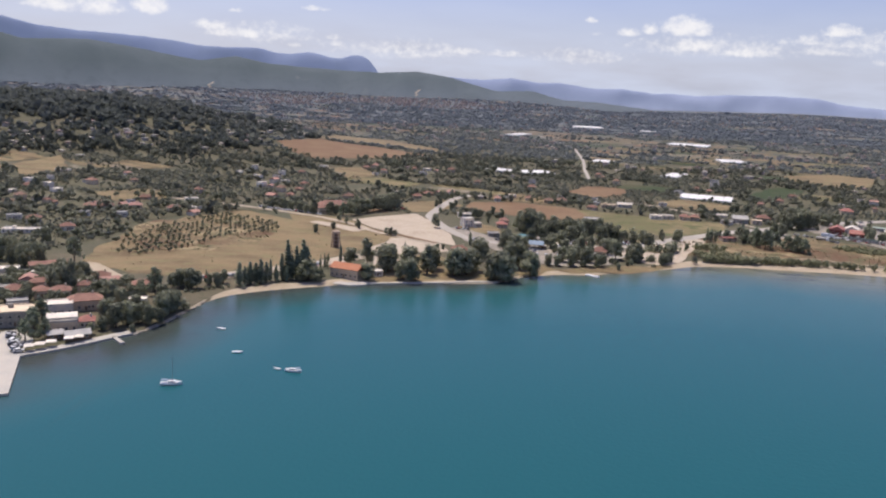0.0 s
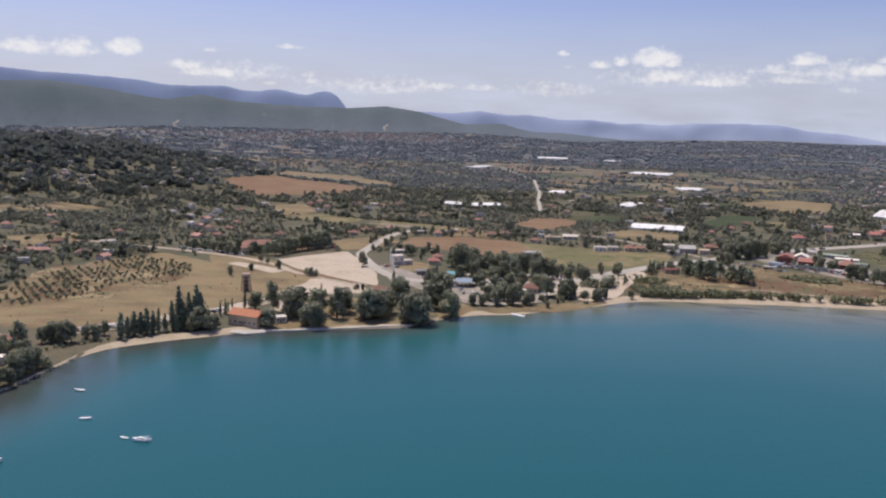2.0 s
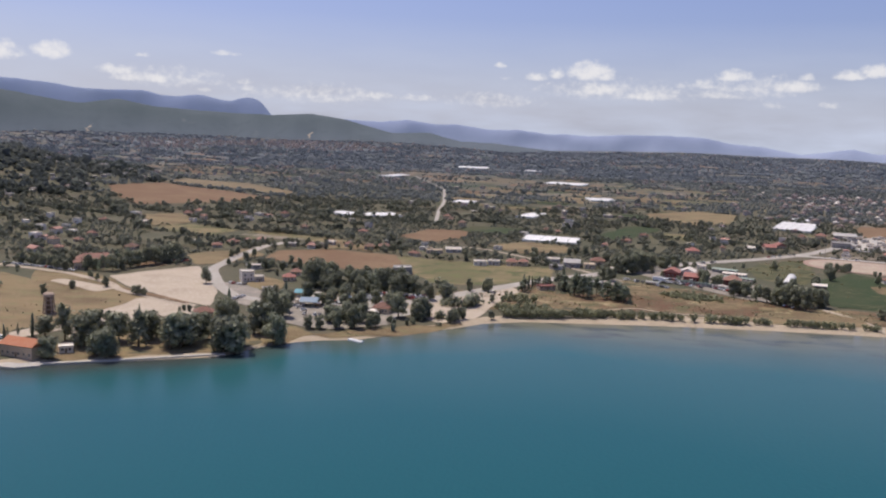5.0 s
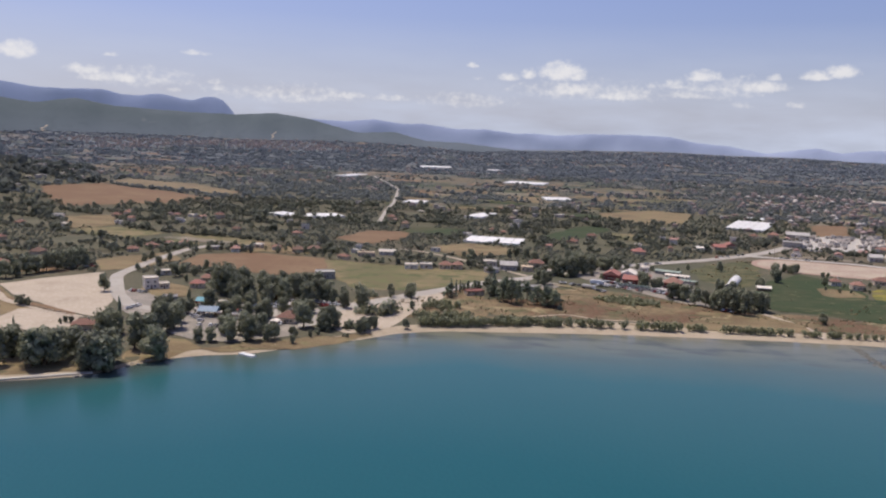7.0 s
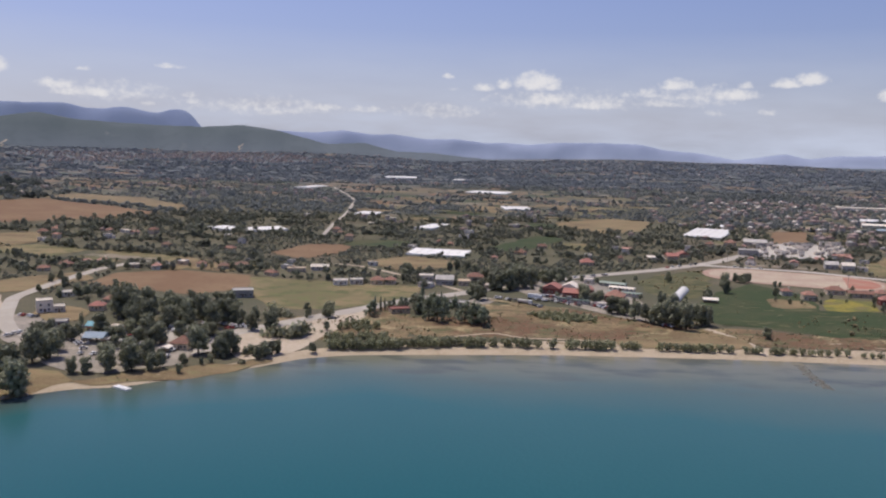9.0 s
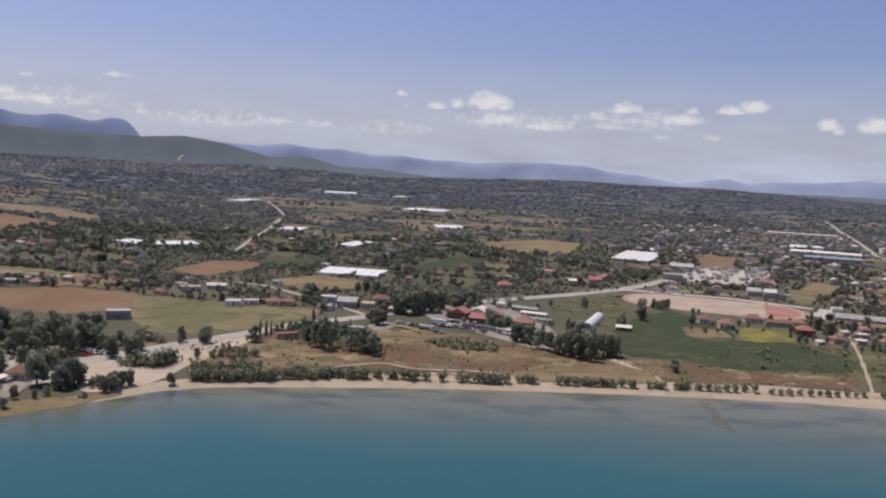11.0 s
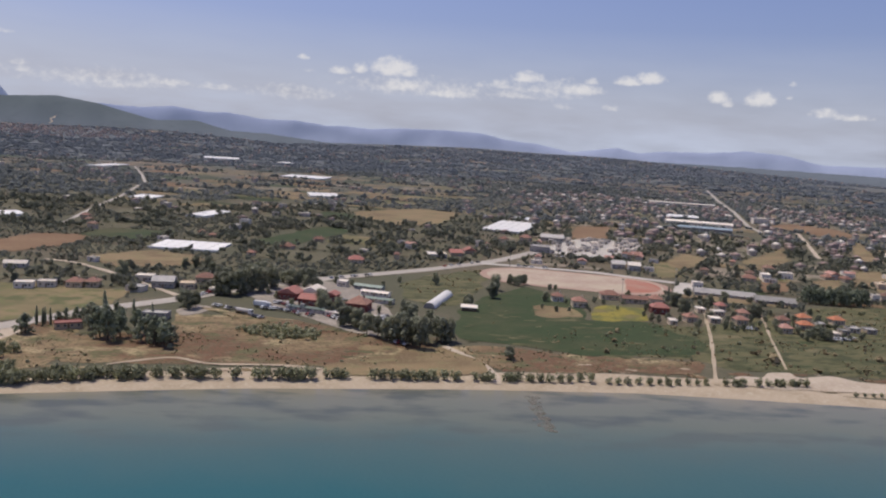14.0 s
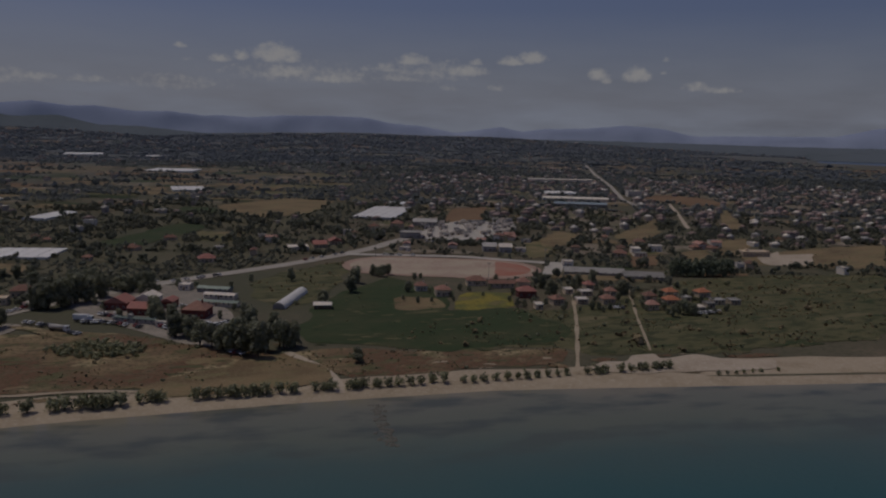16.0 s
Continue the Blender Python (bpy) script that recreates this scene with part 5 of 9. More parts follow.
def water_tower(x, y):
    z = zat(x, y)
    top = tagged(empty("water_tower", pose(x, y, z, 0, 0, 12)), "old tapered brick water tower with dark openings", "tower")
    n = 6
    H = 10.0

    def ring(f, r):
        return [Vector((r * math.cos(2 * math.pi * i / n), r * math.sin(2 * math.pi * i / n), f)) for i in range(n)]
    for i in range(n):
        bm = bmesh.new()
        tube(bm, ring(-0.5, 3.3)[i], ring(H, 2.4)[i], 0.42, 0.36, 6)
        part("pillar", bm, M["brick"], top)
    for lv in (0.0, 2.7, 5.4, 8.1, 10.6):
        r = 3.3 - 0.9 * lv / H
        bm = bmesh.new()
        a, b, c, d = [[bm.verts.new(p) for p in ring(lv + dz, rr)] for dz, rr in ((-0.25, r - 0.3), (-0.25, r + 0.2), (0.35, r + 0.2), (0.35, r - 0.3))]
        for i in range(n):
            j = (i + 1) % n
            for p, q in ((a, b), (b, c), (c, d), (d, a)):
                bm.faces.new((p[i], p[j], q[j], q[i]))
        bmesh.ops.recalc_face_normals(bm, faces=bm.faces[:])
        part("ring_beam", bm, M["brick"], top)
    core = bmesh.new()
    tube(core, (0, 0, -0.5), (0, 0, H), 2.1, 1.6, 6)
    part("inner_shaft", core, M["wood"], top)
    bm = bmesh.new()
    tube(bm, (0, 0, H), (0, 0, H + 1.4), 2.9, 2.9, 12)
    part("tank", bm, M["tank"], top)
    bm = bmesh.new()
    tube(bm, (0, 0, H + 1.4), (0, 0, H + 2.0), 3.1, 2.4, 12)
    part("cap", bm, M["brick"], top)


def parasol(x, y):
    top = tagged(empty("parasol", pose(x, y, zat(x, y) + 0.6, 0, 0, 20)), "square white parasol on the seafront terrace", "parasol", group="terrace parasols")
    bm = bmesh.new()
    tube(bm, (0, 0, -0.5), (0, 0, 2.6), 0.05, 0.05, 6)
    part("pole", bm, M["wood"], top)
    bm = bmesh.new()
    v = [bm.verts.new(p) for p in ((-2, -2, 2.2), (2, -2, 2.2), (2, 2, 2.2), (-2, 2, 2.2))]
    w = [bm.verts.new(p) for p in ((-2, -2, 2.05), (2, -2, 2.05), (2, 2, 2.05), (-2, 2, 2.05))]
    t, s = bm.verts.new((0, 0, 2.9)), bm.verts.new((0, 0, 2.75))
    for i in range(4):
        j = (i + 1) % 4
        bm.faces.new((v[i], v[j], t))
        bm.faces.new((w[j], w[i], s))
        bm.faces.new((w[i], w[j], v[j], v[i]))
    part("canopy", bm, M["white"], top)


def slab_path(name, pts, width, z0, z1, material, text, category, off=0.0):
    """A straight-sided wall or quay along points, from z0 to z1."""
    q = np.array(pts, float)
    t = np.gradient(q, axis=0)
    t /= np.hypot(t[:, 0], t[:, 1])[:, None]
    n = np.stack([-t[:, 1], t[:, 0]], -1)
    a, b = q + n * off, q + n * (off + width)
    bm = bmesh.new()
    R = [[bm.verts.new((*p, z)) for p, z in ((a[i], z0), (a[i], z1), (b[i], z1), (b[i], z0))] for i in range(len(q))]
    for r, s in zip(R, R[1:]):
        for i in range(4):
            bm.faces.new((r[i], r[(i + 1) % 4], s[(i + 1) % 4], s[i]))
    bm.faces.new(R[0])
    bm.faces.new(R[-1][::-1])
    bmesh.ops.recalc_face_normals(bm, faces=bm.faces[:])
    return tagged(part(name, bm, material), text, category, kind="structure")


def rock_mesh(seed, material=None):
    r = np.random.default_rng(seed)
    bm = bmesh.new()
    bmesh.ops.create_icosphere(bm, subdivisions=1, radius=1)
    for v in bm.verts:
        v.co *= r.uniform(0.7, 1.15)
        v.co.z *= 0.7
    return shared("rock", bm, material or M["rock"])


def vault(x0, y0, x1, y1, r):
    """White half-round storage tent from one end to the other."""
    d = Vector((x1 - x0, y1 - y0))
    top = tagged(empty("storage_tent", pose((x0 + x1) / 2, (y0 + y1) / 2, zat(x0, y0) + 0.3, 0, 0, math.degrees(math.atan2(d.y, d.x)))), "white half-round storage tent in the grass", "tent")
    L = d.length / 2
    bm = bmesh.new()
    n = 12
    a = [bm.verts.new((-L, -r * math.cos(math.pi * i / n), r * 0.95 * math.sin(math.pi * i / n))) for i in range(n + 1)]
    b = [bm.verts.new((L, -r * math.cos(math.pi * i / n), r * 0.95 * math.sin(math.pi * i / n))) for i in range(n + 1)]
    for i in range(n):
        bm.faces.new((a[i + 1], a[i], b[i], b[i + 1]))
    part("cover", bm, M["plastic"], top)
    for s, ring, m in ((-1, a, "grey"), (1, b, "plastic")):
        bm = bmesh.new()
        vs = [bm.verts.new((s * (L - 0.05), -r * 0.98 * math.cos(math.pi * i / n), r * 0.93 * math.sin(math.pi * i / n))) for i in range(n + 1)]
        bm.faces.new(vs if s > 0 else vs[::-1])
        part("end_wall", bm, M[m], top)


def pole(x, y, h):
    top = tagged(empty("lamp_post", pose(x, y, zat(x, y))), "tall slim grey floodlight post", "post")
    bm = bmesh.new()
    tube(bm, (0, 0, -0.5), (0, 0, h), 0.22, 0.12, 6)
    part("shaft", bm, M["grey"], top)
    part("lamp_bar", box(bmesh.new(), -1.2, 1.2, -0.2, 0.2, h - 0.3, h + 0.2), M["grey"], top)
WOOD_EDGE = []
WOOD_EDGE += [(-229.1, 644.0, 0.48), (-208.3, 711.0, 0.54), (-253.2, 724.3, 0.47), (-256.3, 742.4, 0.53), (-287.3, 735.7, 0.72), (-260.8, 737.8, 0.64), (-227.8, 708.5, 0.71), (-277.2, 706.7, 0.53), (-304.2, 731.1, 0.59), (-243.9, 692.0, 0.56), (-244.8, 750.6, 0.5), (-279.7, 755.5, 0.59), (-234.5, 687.1, 0.68), (-243.3, 617.5, 0.58), (-208.1, 774.6, 0.58), (-230.6, 688.4, 0.51), (-257.3, 736.8, 0.59), (-238.1, 708.0, 0.65), (-253.2, 677.1, 0.44), (-234.7, 727.1, 0.48), (-289.5, 758.2, 0.59), (-249.8, 708.0, 0.45), (-230.7, 747.4, 0.54), (-207.6, 740.5, 0.65), (-252.5, 747.8, 0.5), (-276.6, 713.3, 0.49), (-222.6, 664.0, 0.62), (-268.1, 725.4, 0.7), (-200.6, 748.3, 0.52), (-263.6, 751.2, 0.6)]
WOOD_EDGE += [(-216.9, 765.7, 0.6), (-215.2, 685.0, 0.6), (-238.7, 692.5, 0.51), (-248.9, 637.9, 0.53), (-213.4, 768.3, 0.46), (-231.2, 693.2, 0.72), (-247.1, 765.1, 0.65), (-268.4, 745.2, 0.72), (-214.8, 706.5, 0.61), (-219.8, 714.4, 0.51), (-222.0, 682.7, 0.52), (-302.7, 763.3, 0.5), (-272.9, 768.6, 0.7), (-210.4, 698.0, 0.64), (-233.9, 677.5, 0.64), (-313.4, 760.7, 0.54), (-207.2, 758.4, 0.71), (-244.1, 685.6, 0.53), (-215.4, 739.6, 0.74), (-204.1, 706.7, 0.52), (-249.9, 678.1, 0.63), (-266.3, 751.1, 0.54), (-203.8, 765.6, 0.56), (-259.1, 758.5, 0.51), (-218.4, 738.9, 0.51), (-213.8, 762.4, 0.68), (-240.7, 766.6, 0.49), (-231.0, 765.7, 0.52), (-210.3, 741.8, 0.73), (-205.1, 732.2, 0.46)]
WOOD_EDGE += [(-286.6, 622.1, 0.5), (-256.5, 545.5, 0.69), (-269.7, 584.9, 0.72), (-245.2, 544.5, 0.54), (-225.9, 566.5, 0.54), (-267.4, 528.5, 0.4), (-340.7, 651.2, 0.8), (-286.5, 658.8, 0.48), (-280.9, 554.9, 0.52), (-223.4, 532.8, 0.58), (-250.0, 538.1, 0.47), (-288.1, 662.4, 0.57), (-245.8, 555.7, 0.53), (-257.6, 552.8, 0.63), (-231.2, 538.5, 0.4), (-269.5, 550.9, 0.69), (-249.6, 599.5, 0.7), (-292.9, 647.8, 0.78), (-314.1, 659.7, 0.55), (-324.2, 647.4, 0.84), (-272.0, 576.6, 0.61), (-236.8, 587.6, 0.52), (-288.8, 612.3, 0.71), (-265.9, 641.8, 0.46), (-236.3, 572.3, 0.71), (-304.6, 627.3, 0.78), (-281.8, 542.2, 0.66), (-249.3, 597.6, 0.49), (-305.5, 581.6, 0.77), (-279.4, 578.4, 0.46)]
WOOD_EDGE += [(-237.9, 545.6, 0.48), (-284.2, 619.6, 0.54), (-308.4, 590.1, 0.73), (-240.6, 563.5, 0.52), (-262.4, 571.1, 0.44), (-262.9, 624.9, 0.57), (-304.0, 584.3, 0.69), (-275.5, 580.0, 0.62), (-221.5, 548.0, 0.53), (-261.7, 540.9, 0.56), (-270.7, 643.5, 0.54), (-252.4, 575.8, 0.52), (-290.6, 604.5, 0.71), (-323.2, 620.4, 0.7), (-285.8, 566.7, 0.55)]
for x, y, s in [(-180.0, 339.2, 1.1), (-181.0, 348.8, 1.25), (-177.6, 327.4, 0.9), (-222.7, 471.2, 1.46), (-151.2, 409.1, 1.37), (-171.9, 333.0, 0.84), (-114.3, 438.8, 1.21), (-109.7, 445.2, 1.14), (-104.1, 447.6, 1.25), (-101.5, 449.9, 1.09), (-106.8, 446.4, 1.09), (-111.9, 442.0, 0.97), (-96.8, 454.4, 0.88), (-91.1, 455.9, 0.82), (-82.8, 457.3, 0.87), (-88.6, 691.7, 1.17), (-84.8, 711.9, 1.13), (-80.6, 728.1, 1.07), (217.9, 643.4, 0.99), (216.0, 643.4, 0.8), (233.2, 666.4, 0.65), (238.1, 668.0, 0.66), (241.4, 669.6, 0.66), (230.0, 664.9, 0.59), (255.7, 625.2, 1.37), (251.4, 632.6, 1.28), (260.7, 632.5, 1.25), (248.9, 649.0, 1.15), (272.5, 623.8, 1.26), (276.5, 617.8, 1.24)]:
    if -116 < x < -82 and 430 < y < 462:     # dark columnar trees by the shore lane, grown together
        ob = plant("cypress", x, y, 0.8 * s, "broad dense dark green cypress in the shore row")
        ob.scale = (1.95 * ob.scale.x, 1.95 * ob.scale.y, ob.scale.z)
    else:
        plant("pine", x, y, s)
for x, y, s in [(280.5, 611.8, 1.12), (268.8, 636.5, 1.18), (283.6, 617.6, 0.97), (280.1, 622.5, 1.2), (246.0, 657.6, 1.11), (253.5, 643.4, 1.25), (258.8, 653.3, 1.16), (729.8, 681.7, 0.94), (741.8, 692.7, 0.88), (732.1, 680.8, 1.02), (744.1, 691.7, 1.0), (734.4, 679.8, 1.1), (746.5, 690.7, 0.89), (736.7, 678.8, 0.94), (748.8, 689.7, 1.01), (739.0, 677.9, 1.02), (751.2, 688.7, 0.89), (741.3, 676.9, 1.1), (753.5, 687.7, 1.01), (743.6, 675.9, 0.95), (755.9, 686.7, 0.89), (745.9, 674.9, 1.03), (758.2, 685.7, 1.01), (748.2, 674.0, 1.11), (760.6, 684.7, 0.89), (750.5, 673.0, 0.95), (763.0, 683.7, 1.02), (752.8, 672.0, 1.03), (765.3, 682.7, 0.9), (755.1, 671.1, 1.11)]:
    plant("pine", x, y, s)
for x, y, s in [(767.7, 681.8, 1.02), (757.4, 670.1, 0.96), (770.0, 680.8, 0.9), (759.7, 669.1, 1.04), (772.4, 679.8, 1.02), (762.0, 668.2, 1.12), (774.7, 678.8, 0.9), (764.2, 667.2, 0.96), (777.1, 677.8, 1.03), (766.5, 666.2, 1.04), (779.4, 676.8, 0.9), (768.8, 665.3, 1.12), (781.7, 675.8, 1.03), (771.1, 664.3, 0.97), (784.1, 674.8, 0.91)]:
    plant("pine", x, y, s)
for x, y, s in [(-200.2, 401.9, 1.11), (-195.8, 405.1, 1.23), (-196.7, 427.0, 0.9), (-208.1, 424.7, 1.03), (-213.4, 426.1, 0.78), (-156.3, 360.7, 0.87), (-149.4, 353.5, 0.89), (-146.1, 358.5, 0.86), (-142.1, 361.9, 0.75), (-136.4, 360.8, 0.75), (-135.8, 374.3, 0.93), (-133.6, 379.7, 0.89), (-141.9, 395.4, 0.81), (-148.6, 375.1, 0.74), (-158.5, 382.6, 0.75), (-167.4, 390.5, 0.89), (-175.3, 395.4, 0.78), (-153.8, 348.5, 0.53), (-133.1, 386.6, 0.79), (-142.8, 370.8, 0.66), (-133.8, 364.8, 0.6), (-156.2, 342.3, 0.42), (-253.3, 456.7, 0.99), (-244.4, 455.6, 1.07), (-240.4, 464.1, 1.0), (-259.9, 478.8, 0.89), (-265.3, 469.4, 1.17), (-253.7, 480.2, 0.94), (-268.6, 485.1, 0.9), (-265.2, 522.3, 0.82)]:
    plant("broad", x, y, s)
for x, y, s in [(-159.0, 409.9, 0.6), (-145.0, 431.1, 0.62), (-142.5, 438.1, 0.63), (-139.8, 349.1, 0.33), (-189.0, 409.9, 0.62), (-137.1, 424.4, 0.88), (-144.4, 426.7, 0.78), (-134.8, 427.5, 0.7), (-125.7, 435.0, 0.61), (-124.5, 443.2, 0.57), (-78.6, 459.8, 1.0), (-81.9, 456.3, 0.78), (-74.0, 457.3, 0.71), (-130.7, 435.2, 0.52), (-147.5, 423.7, 0.59), (-71.9, 462.4, 0.6), (-7.0, 502.3, 1.17), (6.6, 492.6, 1.14), (-44.2, 467.4, 0.85), (-35.3, 490.5, 1.35), (-19.4, 471.4, 1.11), (-24.0, 473.8, 0.94), (-35.2, 503.0, 1.15), (-59.5, 504.8, 0.83), (11.2, 490.8, 1.25), (15.1, 492.0, 1.32), (33.1, 484.6, 1.37), (38.7, 484.1, 1.28), (19.8, 503.8, 1.05), (-6.9, 652.1, 0.87)]:
    plant("broad", x, y, s)
for x, y, s in [(-69.2, 633.8, 0.56), (-88.0, 626.1, 0.43), (-98.8, 606.9, 0.54), (-88.9, 664.5, 0.39), (-81.3, 654.7, 0.39), (38.4, 495.3, 1.18), (56.8, 502.0, 1.24), (50.0, 517.5, 1.37), (55.2, 555.6, 1.13), (49.5, 548.2, 1.21), (71.7, 531.2, 0.61), (78.0, 531.6, 0.61), (87.4, 532.2, 0.97), (83.7, 544.6, 0.85), (97.6, 532.8, 1.07), (93.5, 545.2, 0.95), (101.7, 545.8, 0.85), (109.7, 536.2, 0.61), (106.5, 533.5, 0.68), (123.7, 561.3, 1.03), (119.0, 575.2, 0.9), (136.0, 555.5, 0.77), (133.7, 556.6, 0.67), (153.5, 549.9, 0.56), (157.2, 552.9, 0.56), (147.3, 556.5, 0.31), (127.8, 541.4, 0.32), (131.4, 545.7, 0.33)]:
    plant("broad", x, y, s)
for x, y, s in [(120.2, 540.9, 0.32), (118.2, 547.3, 0.33), (119.2, 529.5, 0.36), (66.8, 602.4, 0.95), (101.5, 580.8, 0.91), (110.5, 589.4, 0.82), (146.5, 609.3, 0.85), (157.1, 602.4, 0.96), (146.7, 637.2, 0.6), (-21.0, 497.4, 1.17), (-4.0, 567.6, 0.27), (-0.2, 564.8, 0.32), (-5.7, 564.5, 0.24), (9.5, 540.6, 0.35), (83.3, 598.6, 0.69), (76.6, 589.6, 0.6), (23.9, 539.1, 1.17), (27.7, 544.4, 0.96), (62.9, 659.6, 1.27), (68.1, 647.6, 1.61), (70.6, 652.0, 1.5), (75.9, 640.3, 1.23), (85.9, 633.4, 1.12), (81.0, 661.4, 1.15), (95.4, 642.1, 1.11), (90.4, 606.0, 0.82), (103.3, 633.0, 1.21), (109.1, 625.9, 1.08), (117.0, 634.3, 1.21), (124.2, 618.0, 1.18)]:
    plant("broad", x, y, s)
for x, y, s in [(130.3, 626.0, 1.2), (136.2, 626.5, 1.08), (121.9, 665.7, 0.91), (99.5, 617.6, 0.98), (113.5, 658.4, 0.99), (129.9, 660.1, 1.05), (105.4, 668.3, 0.94), (93.1, 667.0, 0.91), (78.5, 625.1, 0.99), (139.7, 621.2, 0.75), (81.6, 584.5, 0.73), (81.9, 603.1, 0.7), (90.8, 584.0, 0.67), (90.8, 600.0, 0.75), (97.9, 578.1, 0.71), (118.5, 586.8, 0.81), (122.6, 589.0, 0.77), (126.3, 594.9, 0.63), (109.3, 619.4, 0.62), (99.9, 619.9, 0.62), (73.7, 588.4, 0.59), (56.5, 589.3, 0.59), (52.2, 592.0, 0.7), (56.0, 601.8, 0.51), (109.2, 641.8, 0.91), (54.2, 569.0, 0.95), (46.7, 580.4, 1.08), (44.0, 569.2, 1.15), (81.6, 572.5, 0.57), (91.5, 564.5, 0.6)]:
    plant("broad", x, y, s)
for x, y, s in [(98.7, 549.0, 0.53), (107.9, 548.6, 0.49), (102.4, 556.8, 0.45), (117.2, 548.3, 0.26), (-100.8, 694.9, 0.83), (-95.0, 695.7, 0.69), (-82.0, 692.6, 0.92), (-77.5, 698.0, 0.82), (-74.2, 708.2, 1.04), (-69.5, 713.9, 0.98), (-64.7, 719.7, 1.05), (-59.8, 725.7, 1.06), (-54.8, 731.7, 1.07), (-49.7, 737.8, 1.15), (-46.0, 741.1, 1.01), (-116.9, 712.5, 0.85), (-114.6, 688.4, 0.62), (-121.8, 692.0, 0.62), (-128.8, 700.1, 0.7), (-145.5, 712.2, 0.72), (-155.2, 715.9, 0.73), (-137.9, 708.3, 0.64), (10.1, 772.2, 0.52), (20.1, 730.7, 0.49), (27.5, 705.8, 0.74), (31.2, 711.2, 0.61), (39.7, 712.4, 0.54), (44.3, 734.0, 0.63), (52.0, 721.8, 0.62), (38.0, 687.8, 0.39)]:
    plant("broad", x, y, s)
for x, y, s in [(-8.2, 769.5, 0.52), (-5.0, 779.2, 0.53), (6.1, 751.0, 0.58), (-3.8, 727.6, 0.42), (14.2, 709.2, 0.47), (157.2, 624.0, 0.87), (191.0, 641.9, 0.74), (189.4, 643.3, 0.6), (294.5, 690.1, 0.88), (291.8, 698.7, 0.83), (298.5, 693.6, 0.72), (138.2, 560.8, 0.95), (134.7, 564.2, 0.85), (140.7, 562.4, 0.76), (156.3, 556.3, 0.58), (159.9, 557.8, 0.54), (162.9, 560.3, 0.54), (158.1, 558.8, 0.5), (180.7, 562.0, 0.42), (255.8, 788.9, 0.91), (188.6, 608.9, 0.42), (247.4, 650.4, 0.96), (201.1, 624.7, 0.29), (204.1, 623.5, 0.29), (251.1, 770.1, 0.5), (320.5, 727.7, 1.18), (327.1, 732.0, 1.25), (334.3, 738.4, 1.36), (340.5, 738.7, 1.21), (348.8, 749.7, 1.18)]:
    plant("broad", x, y, s)
for x, y, s in [(315.1, 731.4, 1.13), (320.3, 752.4, 1.05), (335.6, 764.3, 1.14), (345.5, 776.4, 1.1), (317.3, 774.6, 0.83), (314.1, 798.3, 0.73), (312.9, 824.1, 0.69), (304.3, 828.7, 0.69), (296.9, 822.6, 0.62), (378.5, 766.9, 0.84), (371.8, 766.5, 0.83), (363.6, 759.2, 0.82), (370.9, 686.6, 0.84), (371.7, 695.5, 0.8), (364.3, 760.6, 0.87), (367.2, 760.3, 0.73), (376.7, 740.8, 0.71), (369.7, 684.6, 0.88), (372.2, 671.5, 0.74), (378.0, 676.3, 0.75), (374.6, 643.6, 0.93), (378.4, 643.0, 0.88), (380.7, 636.5, 0.92), (382.5, 624.5, 0.89), (386.9, 618.1, 0.84), (390.4, 612.1, 0.96), (416.2, 607.9, 0.97), (421.4, 607.0, 0.97), (421.7, 636.7, 0.8), (393.0, 610.7, 0.96)]:
    plant("broad", x, y, s)
for x, y, s in [(359.3, 764.9, 0.64), (354.3, 769.2, 0.65), (372.6, 754.1, 0.63), (349.8, 775.5, 0.72), (466.7, 758.1, 0.67), (505.1, 738.4, 0.9), (491.4, 711.3, 0.85), (526.5, 759.5, 0.57), (530.4, 752.7, 0.62), (537.6, 758.6, 0.57), (528.2, 755.1, 0.5), (547.7, 736.5, 0.37), (552.1, 736.1, 0.31), (466.7, 689.9, 0.59), (465.4, 693.4, 0.43), (526.3, 700.3, 0.52), (441.8, 571.8, 0.56), (614.5, 679.5, 0.78), (603.9, 655.0, 0.78), (608.9, 657.7, 0.64), (642.7, 676.3, 0.62), (659.6, 683.7, 0.7), (651.9, 643.9, 0.72), (657.8, 646.4, 0.6), (607.1, 616.3, 0.44), (650.0, 585.0, 0.69), (648.5, 587.9, 0.61), (640.4, 583.9, 0.54), (653.4, 581.8, 0.55), (701.9, 645.9, 0.38)]:
    plant("broad", x, y, s)
for x, y, s in [(415.6, 627.6, 0.55), (596.3, 635.5, 0.39), (610.6, 614.3, 0.38), (616.1, 610.7, 0.33), (639.1, 607.3, 0.39), (669.4, 631.8, 0.42), (669.2, 625.5, 0.42), (679.7, 601.3, 0.41), (668.7, 584.7, 0.28), (518.1, 669.1, 0.32), (526.8, 668.0, 0.27)]:
    plant("broad", x, y, s)
